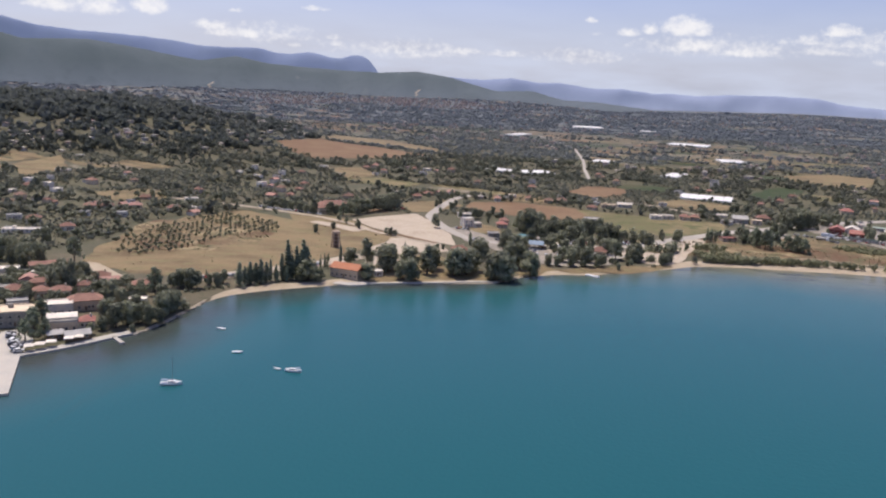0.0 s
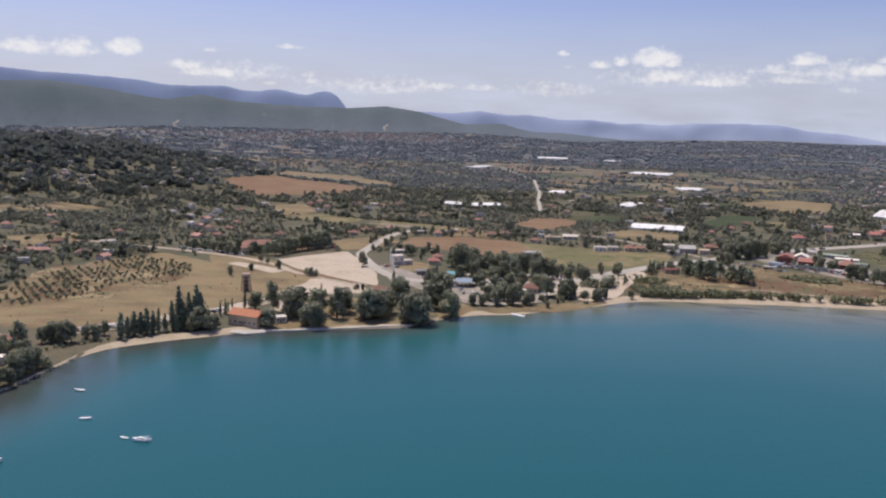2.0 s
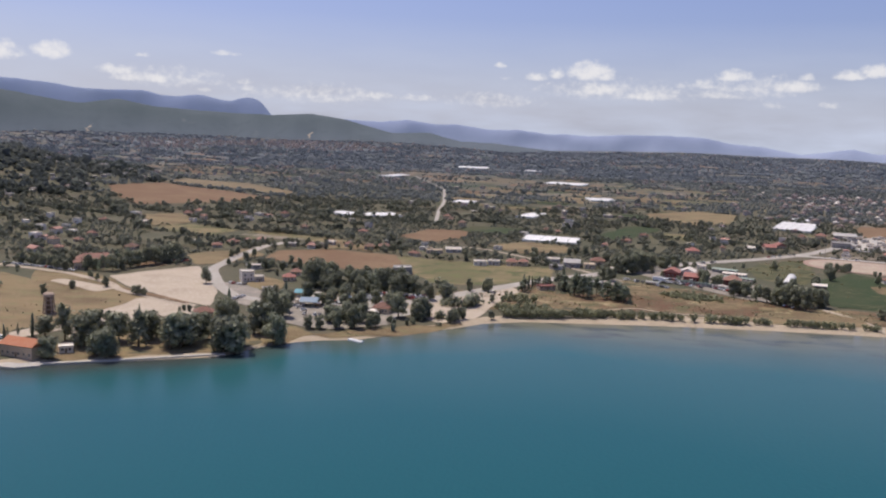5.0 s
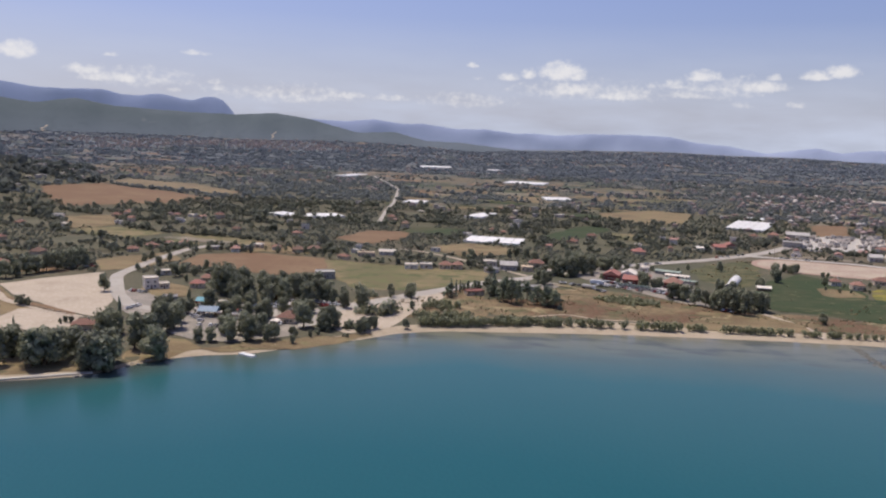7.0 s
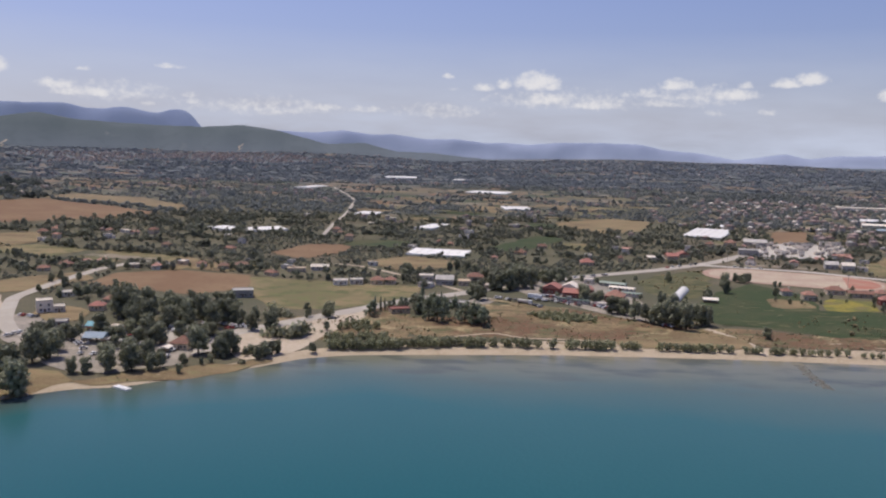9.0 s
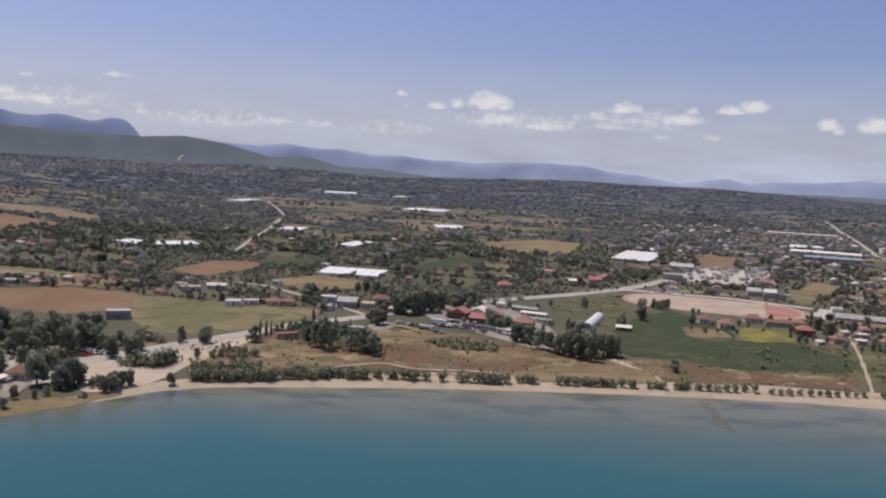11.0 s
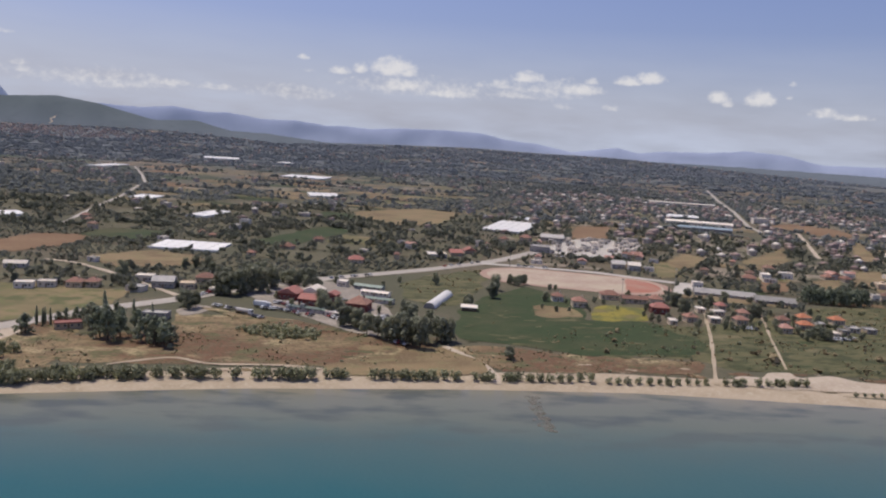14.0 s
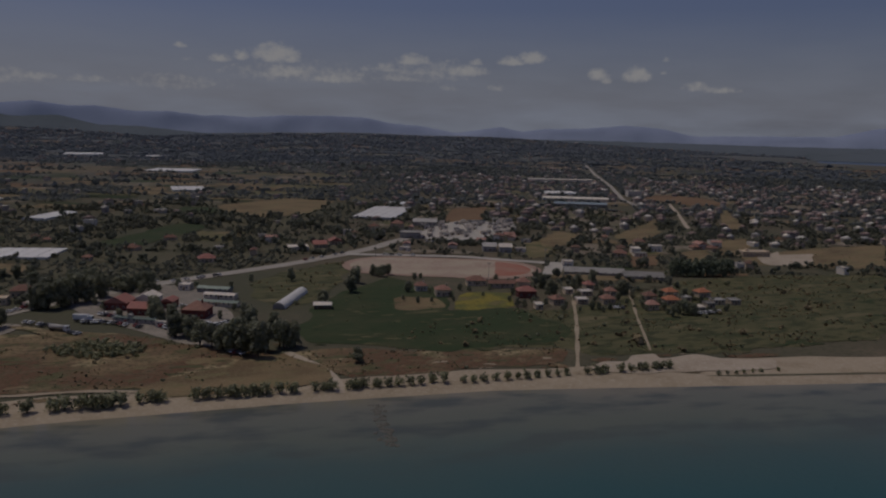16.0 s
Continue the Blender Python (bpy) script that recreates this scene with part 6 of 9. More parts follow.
for x, y, s in [(-100.2, 454.2, 0.91), (-94.1, 457.8, 1.13), (-91.2, 461.2, 1.63), (-86.2, 461.6, 1.42), (-83.7, 462.8, 1.25), (-82.2, 464.0, 1.68), (-80.2, 464.2, 1.38), (-88.5, 460.3, 1.04), (-76.7, 466.6, 0.59), (-76.3, 488.8, 0.66), (-74.2, 492.6, 0.66), (-72.6, 492.8, 0.57), (-74.1, 508.1, 0.45), (-66.0, 506.1, 0.86), (-137.2, 452.9, 0.32), (19.5, 584.9, 0.76), (20.4, 583.3, 0.71), (-27.1, 558.6, 0.42), (50.7, 628.1, 0.56), (50.1, 626.1, 0.51), (220.5, 660.3, 0.71), (223.7, 657.4, 0.66), (226.8, 660.4, 0.62), (224.2, 661.8, 0.63), (251.9, 666.7, 1.13), (265.9, 673.1, 0.73), (266.8, 651.9, 0.66), (266.3, 663.8, 0.63), (275.2, 673.2, 0.57), (269.1, 660.8, 0.49)]:
    ob = plant("cypress", x, y, s)
    if x < -78:
        ob.scale = (1.4 * ob.scale.x, 1.4 * ob.scale.y, ob.scale.z)
for x, y, s in [(622.2, 697.3, 0.76), (624.3, 699.0, 0.65)]:
    plant("cypress", x, y, s)
for x, y, s in [(-140.5, 413.4, 0.91), (-138.0, 416.3, 0.91), (-135.1, 418.5, 0.91), (-132.7, 421.7, 0.92), (-129.9, 424.2, 0.92), (-128.2, 426.6, 0.92), (-125.4, 429.4, 0.93), (-122.5, 432.0, 0.93), (-119.4, 434.4, 0.93), (-133.3, 394.0, 2.03), (-130.2, 389.3, 2.0), (-111.5, 435.3, 1.08), (-105.4, 441.2, 1.09), (-102.4, 444.5, 1.09), (-95.2, 452.4, 1.11), (159.2, 594.1, 3.75), (163.3, 592.2, 3.58), (167.1, 592.3, 3.72), (170.6, 594.3, 3.88), (172.9, 596.4, 4.2), (175.2, 598.4, 3.91), (177.4, 601.5, 3.33), (148.6, 560.6, 2.51), (151.3, 560.5, 2.09), (146.8, 560.6, 1.4), (166.2, 643.1, 1.99), (157.6, 652.4, 3.73), (162.9, 645.7, 2.34), (146.4, 543.3, 1.34), (133.9, 554.4, 2.77)]:
    plant("bush", x, y, s)
for x, y, s in [(-48.1, 500.1, 1.12), (-32.8, 520.9, 0.65), (-9.2, 489.8, 1.14), (44.0, 516.8, 1.07), (6.9, 485.5, 1.05), (177.7, 643.2, 0.56), (176.9, 637.9, 0.34), (394.2, 606.4, 0.98), (397.0, 600.9, 0.91), (405.7, 620.8, 1.02), (409.5, 644.9, 0.9), (402.6, 595.0, 0.96), (408.3, 604.0, 0.9), (417.2, 603.6, 0.83), (398.3, 612.9, 0.9), (404.0, 607.8, 0.86), (422.9, 606.8, 0.7)]:
    plant("tall", x, y, s)
for x, y, s in [(569.5, 639.2, 0.43), (572.2, 635.8, 0.38), (580.1, 637.7, 0.44), (588.3, 619.0, 0.32), (611.4, 639.6, 0.4), (596.6, 613.6, 0.27), (630.3, 637.1, 0.46), (609.3, 607.5, 0.32), (637.7, 629.8, 0.4), (647.8, 628.4, 0.35), (647.9, 619.2, 0.4), (647.3, 599.0, 0.39), (641.4, 589.0, 0.27), (687.1, 623.0, 0.43), (684.5, 614.0, 0.36), (668.5, 579.4, 0.28), (681.0, 582.8, 0.29), (512.5, 677.9, 0.27), (537.2, 692.0, 0.29), (540.8, 666.3, 0.27), (560.1, 692.9, 0.35), (596.1, 707.8, 0.43), (584.9, 669.1, 0.35), (564.8, 671.5, 0.23), (586.6, 633.8, 0.36), (596.0, 626.6, 0.3), (618.6, 645.0, 0.35), (622.1, 631.9, 0.34), (641.8, 648.5, 0.36), (625.4, 613.6, 0.28)]:
    plant("garden", x, y, s)
for x, y, s in [(637.6, 620.7, 0.29), (635.1, 600.9, 0.3), (653.5, 609.5, 0.34), (665.6, 616.7, 0.35), (676.2, 615.2, 0.39), (662.0, 594.0, 0.4), (658.0, 583.7, 0.33), (689.4, 601.3, 0.3), (688.4, 587.2, 0.26), (571.6, 651.2, 0.3), (590.3, 671.8, 0.38), (595.1, 659.4, 0.34), (564.4, 688.9, 0.29), (578.8, 687.2, 0.29), (544.9, 677.3, 0.25), (634.5, 671.8, 0.37), (656.3, 669.2, 0.34), (667.2, 645.2, 0.34), (697.7, 621.5, 0.31), (344.4, 729.9, 0.38), (347.9, 716.3, 0.4), (353.6, 696.9, 0.36), (357.7, 684.6, 0.33), (370.9, 701.0, 0.37), (373.4, 687.1, 0.36), (383.3, 712.5, 0.35), (386.4, 693.0, 0.34), (388.4, 663.8, 0.34), (390.0, 650.2, 0.36), (402.2, 673.2, 0.35)]:
    plant("garden", x, y, s)
for x, y, s in [(413.4, 689.8, 0.34), (381.8, 753.3, 0.4), (395.6, 765.9, 0.39), (405.1, 755.2, 0.38), (425.3, 749.5, 0.35), (442.5, 768.3, 0.36), (341.1, 747.7, 0.4), (337.6, 766.6, 0.38), (330.9, 731.3, 0.33)]:
    plant("garden", x, y, s)
for x, y, s in [(347.7, 556.9, 1.11), (351.2, 556.2, 1.3), (354.0, 555.7, 1.15), (355.4, 555.4, 1.08), (366.8, 552.8, 1.34), (370.9, 552.4, 1.38), (375.3, 551.2, 1.27), (380.2, 550.6, 1.27), (381.8, 550.0, 1.31), (384.9, 549.1, 1.27), (389.0, 548.6, 1.31), (391.1, 548.5, 1.08), (394.0, 548.0, 1.32), (398.7, 546.5, 1.32), (403.7, 545.8, 1.32), (412.4, 544.4, 1.13), (415.5, 543.4, 0.95), (417.9, 542.7, 0.95), (419.4, 542.3, 1.22), (426.7, 541.1, 1.13), (428.4, 540.5, 1.16), (432.0, 540.1, 1.23), (436.5, 539.2, 1.03), (438.0, 538.8, 0.97), (441.9, 538.1, 1.14), (446.6, 536.8, 1.04), (451.2, 535.9, 1.18), (455.8, 534.9, 0.98), (461.1, 534.7, 1.23), (465.1, 533.0, 1.26)]:
    if not (238 < x < 350 and float(wave(x, y, 4.0, 3)) > 0.3):      # gaps in the row
        plant("tamarisk", x, y, s)
for x, y, s in [(473.4, 530.1, 0.84), (477.5, 528.7, 0.87), (482.1, 528.0, 0.91), (487.4, 527.0, 0.91), (492.2, 526.0, 1.04), (497.0, 525.1, 0.86), (501.0, 523.8, 1.11), (505.9, 522.9, 0.93), (510.8, 522.3, 0.97), (514.8, 521.1, 0.91), (519.8, 520.5, 0.94), (528.8, 518.3, 1.02), (533.8, 517.3, 1.15), (537.1, 516.2, 1.12), (545.4, 514.5, 1.13), (549.6, 513.6, 0.98), (553.8, 512.8, 1.15), (557.2, 512.1, 1.02), (561.5, 511.6, 1.09), (564.8, 510.5, 1.06), (569.1, 510.0, 1.14), (583.2, 494.0, 0.52), (587.4, 493.1, 0.52), (591.7, 492.2, 0.52), (595.9, 491.4, 0.53), (600.2, 490.5, 0.53), (604.5, 489.6, 0.53), (613.7, 487.7, 0.54), (260.0, 570.8, 1.3), (264.1, 570.0, 1.41)]:
    if not (238 < x < 350 and float(wave(x, y, 4.0, 3)) > 0.3):      # gaps in the row
        plant("tamarisk", x, y, s)
for x, y, s in [(265.8, 569.6, 1.52), (269.8, 569.2, 1.57), (277.2, 568.1, 1.51), (278.9, 567.8, 1.29), (280.6, 567.5, 1.4), (282.3, 567.1, 1.51), (284.0, 566.8, 1.28), (285.7, 566.4, 1.39), (290.0, 565.6, 1.5), (291.8, 565.2, 1.28), (293.9, 564.1, 1.49), (296.1, 564.4, 1.38), (300.9, 562.8, 1.27), (303.5, 562.3, 1.27), (306.6, 562.4, 1.38), (309.6, 561.3, 1.49), (313.0, 561.0, 1.32), (316.3, 560.7, 1.49), (319.0, 560.2, 1.48), (321.7, 559.7, 1.48), (327.1, 558.6, 1.48), (329.8, 558.1, 1.48), (332.5, 557.6, 1.48), (335.2, 557.1, 1.48), (337.9, 556.6, 1.48), (340.7, 556.1, 1.48), (237.9, 574.4, 1.38), (238.7, 574.3, 1.49), (240.3, 574.0, 1.26), (241.9, 573.6, 1.37)]:
    if not (238 < x < 350 and float(wave(x, y, 4.0, 3)) > 0.3):      # gaps in the row
        plant("tamarisk", x, y, s)
for x, y, s in [(243.6, 573.3, 1.48), (245.2, 573.0, 1.25), (246.8, 572.7, 1.37), (248.5, 572.3, 1.48), (250.1, 572.0, 1.25), (251.8, 571.7, 1.36), (253.4, 571.4, 1.47), (255.1, 571.0, 1.24), (256.7, 570.7, 1.36), (189.7, 569.0, 1.56), (189.0, 589.2, 1.17), (191.8, 568.3, 1.3), (190.6, 584.3, 1.29), (193.8, 567.9, 1.67), (193.0, 588.2, 1.43), (195.8, 567.5, 1.42), (194.5, 583.3, 0.96), (197.8, 567.1, 1.17), (197.0, 587.1, 1.1), (199.6, 568.9, 1.55), (198.5, 582.2, 1.22), (201.6, 568.5, 1.3), (201.0, 586.1, 1.36), (203.7, 567.9, 1.67), (204.2, 581.1, 0.89), (205.7, 567.4, 1.42), (205.0, 585.0, 1.03), (207.7, 566.9, 1.17), (207.6, 588.8, 1.17), (209.6, 568.6, 1.55)]:
    if not (238 < x < 350 and float(wave(x, y, 4.0, 3)) > 0.3):      # gaps in the row
        plant("tamarisk", x, y, s)
for x, y, s in [(209.0, 583.8, 1.28), (211.7, 568.1, 1.3), (211.7, 587.7, 1.43), (213.7, 567.5, 1.67), (213.0, 582.7, 0.96), (215.8, 567.0, 1.42), (215.7, 586.6, 1.1), (217.8, 566.4, 1.17), (218.8, 581.6, 1.21), (219.8, 568.2, 1.55), (219.7, 585.5, 1.35), (221.8, 567.7, 1.3), (222.8, 580.5, 0.89), (223.9, 567.1, 1.66), (225.9, 566.6, 1.42), (228.0, 568.7, 1.36), (231.1, 568.5, 1.36), (234.2, 568.4, 1.36), (237.3, 568.2, 1.36), (240.4, 568.1, 1.36), (243.6, 568.0, 1.36), (246.7, 567.9, 1.36), (249.9, 567.7, 1.36), (253.0, 567.6, 1.36), (256.2, 567.5, 1.36), (262.6, 567.2, 1.36), (265.8, 567.1, 1.36), (269.1, 566.9, 1.36), (272.3, 566.8, 1.36), (196.7, 610.0, 1.23)]:
    if not (238 < x < 350 and float(wave(x, y, 4.0, 3)) > 0.3):      # gaps in the row
        plant("tamarisk", x, y, s)
for x, y, s in [(200.6, 612.2, 1.37), (204.7, 613.2, 1.37), (208.9, 614.3, 1.51), (213.1, 614.2, 1.38), (217.5, 611.9, 1.37), (212.2, 604.3, 1.21), (206.7, 604.4, 1.21)]:
    if not (238 < x < 350 and float(wave(x, y, 4.0, 3)) > 0.3):      # gaps in the row
        plant("tamarisk", x, y, s)
for row in [
    ("house", -174.6, 378.7, 28, 15.4, 8.8, 4.7, "hip", "cream", "tile", "long two-storey building with a red tiled roof"),
    ("house", -182.5, 368.3, 25, 12.1, 9.6, 5.1, "flat", "white", "white", "white flat-roofed town building"),
    ("awning_house", -170.1, 345.5, 25, 12.8, 9.6, 4.7, "flat", "cream", "grey", "seafront building with white awnings on the roof"),
    ("house", -162.0, 352.2, 20, 6.5, 7.2, 3.1, "hip", "white", "redsheet", "small house with a bright red roof"),
    ("house", -193.5, 351.0, 20, 14.8, 12.8, 6.5, "flat", "stone", "cream", "dark three-storey building with a pale roof terrace"),
    ("house", -204.0, 394.3, 30, 7.3, 7.2, 3.5, "hip", "cream", "tile", "small cream house with an orange tiled roof"),
    ("house", -187.6, 406.6, 15, 5.7, 7.2, 4.3, "hip", "cream", "tile", "cream house with an orange tiled roof"),
    ("house", -161.0, 416.5, 15, 10.2, 7.2, 3.5, "hip", "cream", "tile", "beach house with an orange tiled roof"),
    ("house", -166.2, 403.3, 25, 7.2, 6.4, 2.7, "gable", "cream", "tile", "low house with a brown tiled roof"),
    ("house", -153.5, 391.2, 10, 8.6, 5.6, 2.5, "flat", "white", "white", "low white house with a flat roof"),
    ("house", -160.8, 373.3, 20, 7.3, 7.2, 3.5, "hip", "cream", "tile", "house with a red tiled roof among trees"),
    ("house", -229.9, 453.8, 35, 20.0, 6.4, 2.7, "gable", "cream", "tile", "long low shed with a brown tiled roof"),
    ("house", -296.1, 549.8, 12, 24.3, 7.2, 2.7, "flat", "white", "white", "long white flat-roofed building"),
    ("house", -216.9, 392.5, 25, 8.5, 8.0, 3.9, "hip", "cream", "tile", "house with an orange tiled roof"),
    ("house", -159.3, 336.3, 35, 10.1, 6.4, 2.3, "gable", "wood", "grey", "waterfront taverna under a grey awning roof"),
    ("house", -168.0, 333.9, 35, 6.0, 5.6, 2.3, "gable", "wood", "grey", "waterfront taverna under a dark awning roof"),
]:
    building(*row, detail=1 if row[2] > 850 or row[0] == "depot_building" else 2)
for row in [
    ("house", -241.4, 433.3, 20, 9.4, 8.0, 3.9, "flat", "white", "white", "white house with a flat roof"),
    ("house", -286.6, 628.1, 20, 7.8, 7.2, 3.1, "flat", "white", "grey", "small white house among trees"),
    ("house", -271.9, 567.2, 25, 9.5, 7.2, 3.1, "hip", "white", "tile", "white house among trees"),
    ("house", -259.9, 633.3, 25, 9.4, 7.2, 3.1, "flat", "white", "grey", "white house among trees"),
    ("house", -296.6, 660.0, 25, 9.1, 7.2, 3.1, "hip", "white", "tile", "white house among trees"),
    ("house", -284.1, 663.9, 25, 10.9, 7.2, 3.1, "hip", "white", "tile", "white house among trees"),
    ("house", -229.1, 669.1, 25, 10.6, 7.2, 3.1, "hip", "white", "tile", "white house among trees"),
    ("house", -309.2, 592.5, 25, 10.1, 7.2, 3.1, "hip", "white", "tile", "white house among trees"),
    ("house", -327.9, 599.8, 25, 10.3, 7.2, 3.1, "flat", "white", "grey", "white house among trees"),
    ("stone_house", -57.0, 474.1, -23.8, 19.0, 11, 5.2, "gable", "cream", "orangetile", "two-storey stone house with a red tiled roof by the sea"),
    ("house", -230.0, 669.0, 20, 10.3, 6.4, 2.3, "flat", "white", "white", "low white house among dark trees"),
    ("house", -265.1, 675.6, 20, 11.5, 6.4, 2.7, "hip", "cream", "pinktile", "small house with a pink roof among trees"),
    ("house", -233.9, 729.5, 20, 12.1, 6.4, 2.3, "flat", "white", "white", "low white house among dark trees"),
    ("house", -274.0, 724.9, 15, 10.4, 6.4, 2.3, "hip", "cream", "tile", "small house with an orange roof among trees"),
    ("house", -40.1, 479.0, 19.8, 6.4, 5.6, 2.7, "flat", "white", "white", "small white flat-roofed annex"),
    ("house", 11.5, 547.0, 10, 10.6, 8.0, 4.3, "hip", "cream", "tile", "house with a pinkish tiled roof behind trees"),
]:
    building(*row, detail=1 if row[2] > 850 or row[0] == "depot_building" else 2)
for row in [
    ("house", 17.5, 518.7, 10, 6.7, 6.4, 3.1, "hip", "cream", "tile", "low house with an orange roof between trees"),
    ("house", 19.3, 664.3, 20, 8.8, 8.8, 6.8, "flat", "white", "white", "white three-storey block beside the road"),
    ("house", 27.5, 664.2, 20, 6.6, 7.2, 3.1, "flat", "white", "white", "white annex with a flat roof"),
    ("house", 48.9, 668.9, 0, 8.8, 7.2, 2.8, "hip", "cream", "redsheet", "small house with an orange red roof"),
    ("house", 52.0, 689.4, 0, 7.6, 7.2, 2.8, "hip", "cream", "tile", "small house with an orange tiled roof"),
    ("house", -100.2, 711.8, 18, 27.0, 11.2, 6.1, "hip", "cream", "tile", "large house with an orange tiled roof behind trees"),
    ("house", -108.0, 698.5, 18, 7.3, 7.2, 5.0, "hip", "cream", "tile", "wing of a house with a pink tiled roof"),
    ("pavilion", 72.5, 612.2, -15, 3.7, 4.0, 2.3, "flat", "wood", "white", "small open stall under a pale awning"),
    ("pavilion", 80.9, 606.0, 10, 4.3, 4.0, 2.3, "gable", "wood", "greyblue", "small open stall under a pale awning"),
    ("pavilion", 92.8, 600.0, -10, 3.9, 4.0, 2.3, "gable", "wood", "greyblue", "small open stall under a pale awning"),
    ("pavilion", 100.9, 592.3, 15, 4.2, 4.0, 2.3, "flat", "wood", "white", "small open stall under a pale awning"),
    ("pavilion", 112.7, 605.1, -5, 3.6, 4.0, 2.3, "flat", "wood", "white", "small open stall under a pale awning"),
    ("pavilion", 74.4, 582.6, -3, 3.8, 4.0, 2.3, "flat", "wood", "white", "small open stall under a pale awning"),
    ("pavilion", 107.6, 564.9, -20, 3.3, 4.0, 2.3, "gable", "wood", "white", "small open stall under a pale awning"),
    ("pavilion", 83.5, 578.9, 15, 4.0, 4.0, 2.3, "flat", "wood", "white", "small open stall under a pale awning"),
    ("pavilion", 124.5, 594.8, -13, 3.5, 4.0, 2.3, "flat", "wood", "greyblue", "small open stall under a pale awning"),
]:
    building(*row, detail=1 if row[2] > 850 or row[0] == "depot_building" else 2)
for row in [
    ("pavilion", 62.3, 591.0, 5, 4.5, 4.0, 2.3, "flat", "wood", "white", "small open stall under a pale awning"),
    ("pavilion", 115.2, 571.5, 5, 3.1, 4.0, 2.3, "flat", "wood", "white", "small open stall under a pale awning"),
    ("pavilion", 69.1, 584.9, -8, 9.6, 8.8, 3.3, "gable", "wood", "bluesheet", "open pavilion with a blue-grey sheet roof"),
    ("pavilion", 62.9, 611.2, -8, 8.4, 7.2, 3.3, "gable", "wood", "turquoise", "pavilion with a turquoise sheet roof"),
    ("house", 114.4, 573.1, -15, 10.2, 10.4, 3.1, "hip", "cream", "tile", "taverna with an orange tiled roof under trees"),
    ("house", 18.7, 714.9, 20, 13.2, 6.4, 2.5, "flat", "white", "white", "long low white shed by trees"),
    ("house", 39.4, 625.1, 8, 8.7, 6.4, 2.5, "flat", "grey", "grey", "low grey shed with flat roof"),
    ("house", 133.2, 710.6, 5, 14.0, 9.6, 4.3, "flat", "concretewall", "grey", "grey concrete building behind pines"),
    ("house", -28.9, 818.4, 5, 8.7, 6.4, 2.7, "hip", "cream", "tile", "small house beside the lane"),
    ("house", 35.8, 836.0, -5, 8.7, 7.2, 2.8, "flat", "cream", "white", "small house beyond the ploughed field"),
    ("house", 54.5, 830.6, -5, 6.9, 7.2, 2.8, "hip", "white", "pinktile", "small house beyond the ploughed field"),
    ("house", 63.7, 839.6, 0, 7.8, 7.2, 2.8, "flat", "cream", "grey", "small house beyond the ploughed field"),
    ("house", 88.5, 842.7, -5, 7.0, 7.2, 2.8, "hip", "white", "tile", "small house beyond the ploughed field"),
    ("house", 108.1, 830.9, -5, 9.4, 7.2, 2.8, "hip", "cream", "browntile", "small house beyond the ploughed field"),
    ("house", 122.3, 836.9, 10, 11.2, 7.2, 2.8, "hip", "white", "browntile", "small house beyond the ploughed field"),
    ("house", 71.8, 854.7, -20, 7.1, 7.2, 2.8, "flat", "cream", "white", "small house beyond the ploughed field"),
]:
    building(*row, detail=1 if row[2] > 850 or row[0] == "depot_building" else 2)
for row in [
    ("house", 5.4, 860.2, 0, 8.2, 7.2, 2.8, "hip", "white", "pinktile", "small house beyond the ploughed field"),
    ("house", 126.8, 868.3, -20, 7.2, 7.2, 2.8, "flat", "cream", "grey", "small house beyond the ploughed field"),
    ("house", 167.5, 815.7, 0, 15.0, 8.8, 3.1, "flat", "cream", "cream", "tan flat-roofed farm building"),
    ("house", 186.7, 826.9, -5, 14.4, 7.2, 2.7, "gable", "white", "white", "white farm shed on the meadow edge"),
    ("house", 201.7, 756.3, -5, 10.7, 7.2, 3.1, "flat", "white", "white", "white flat-roofed house behind trees"),
    ("house", 213.9, 759.2, -5, 10.0, 7.2, 3.1, "flat", "white", "white", "white flat-roofed house by the meadow"),
    ("house", 229.6, 758.4, -10, 9.3, 8.0, 3.1, "hip", "cream", "tile", "house with an orange tiled roof"),
    ("house", 239.9, 759.0, -10, 7.9, 8.0, 3.1, "hip", "cream", "tile", "house with an orange tiled roof"),
    ("house", 270.3, 776.2, -12, 11.1, 8.0, 3.5, "flat", "white", "white", "pale low house with a flat roof"),
    ("house", 282.0, 757.1, -12, 13.5, 11.2, 3.9, "gable", "concretewall", "grey", "dark grey barn with a gabled roof"),
    ("house", 296.3, 752.2, -10, 9.2, 8.8, 3.1, "flat", "cream", "cream", "tan flat-roofed building by the road"),
    ("house", 308.3, 768.0, -10, 12.4, 8.8, 3.9, "hip", "cream", "tile", "house with an orange tiled roof and terrace"),
    ("house", 235.5, 653.4, 10, 12.3, 7.2, 2.5, "flat", "cream", "redsheet", "roadside kiosk with a low red roof"),
    ("house", 277.2, 671.2, -20, 13.4, 7.2, 2.7, "flat", "concretewall", "grey", "low grey roadside cafe"),
    ("house", 313.1, 735.3, -25, 7.6, 7.2, 2.7, "flat", "white", "white", "small white roadside building"),
    ("house", 356.6, 717.9, -30, 12.4, 12.8, 3.9, "gable", "redwall", "redsheet", "low workshop with a red sheet roof"),
]:
    building(*row, detail=1 if row[2] > 850 or row[0] == "depot_building" else 2)
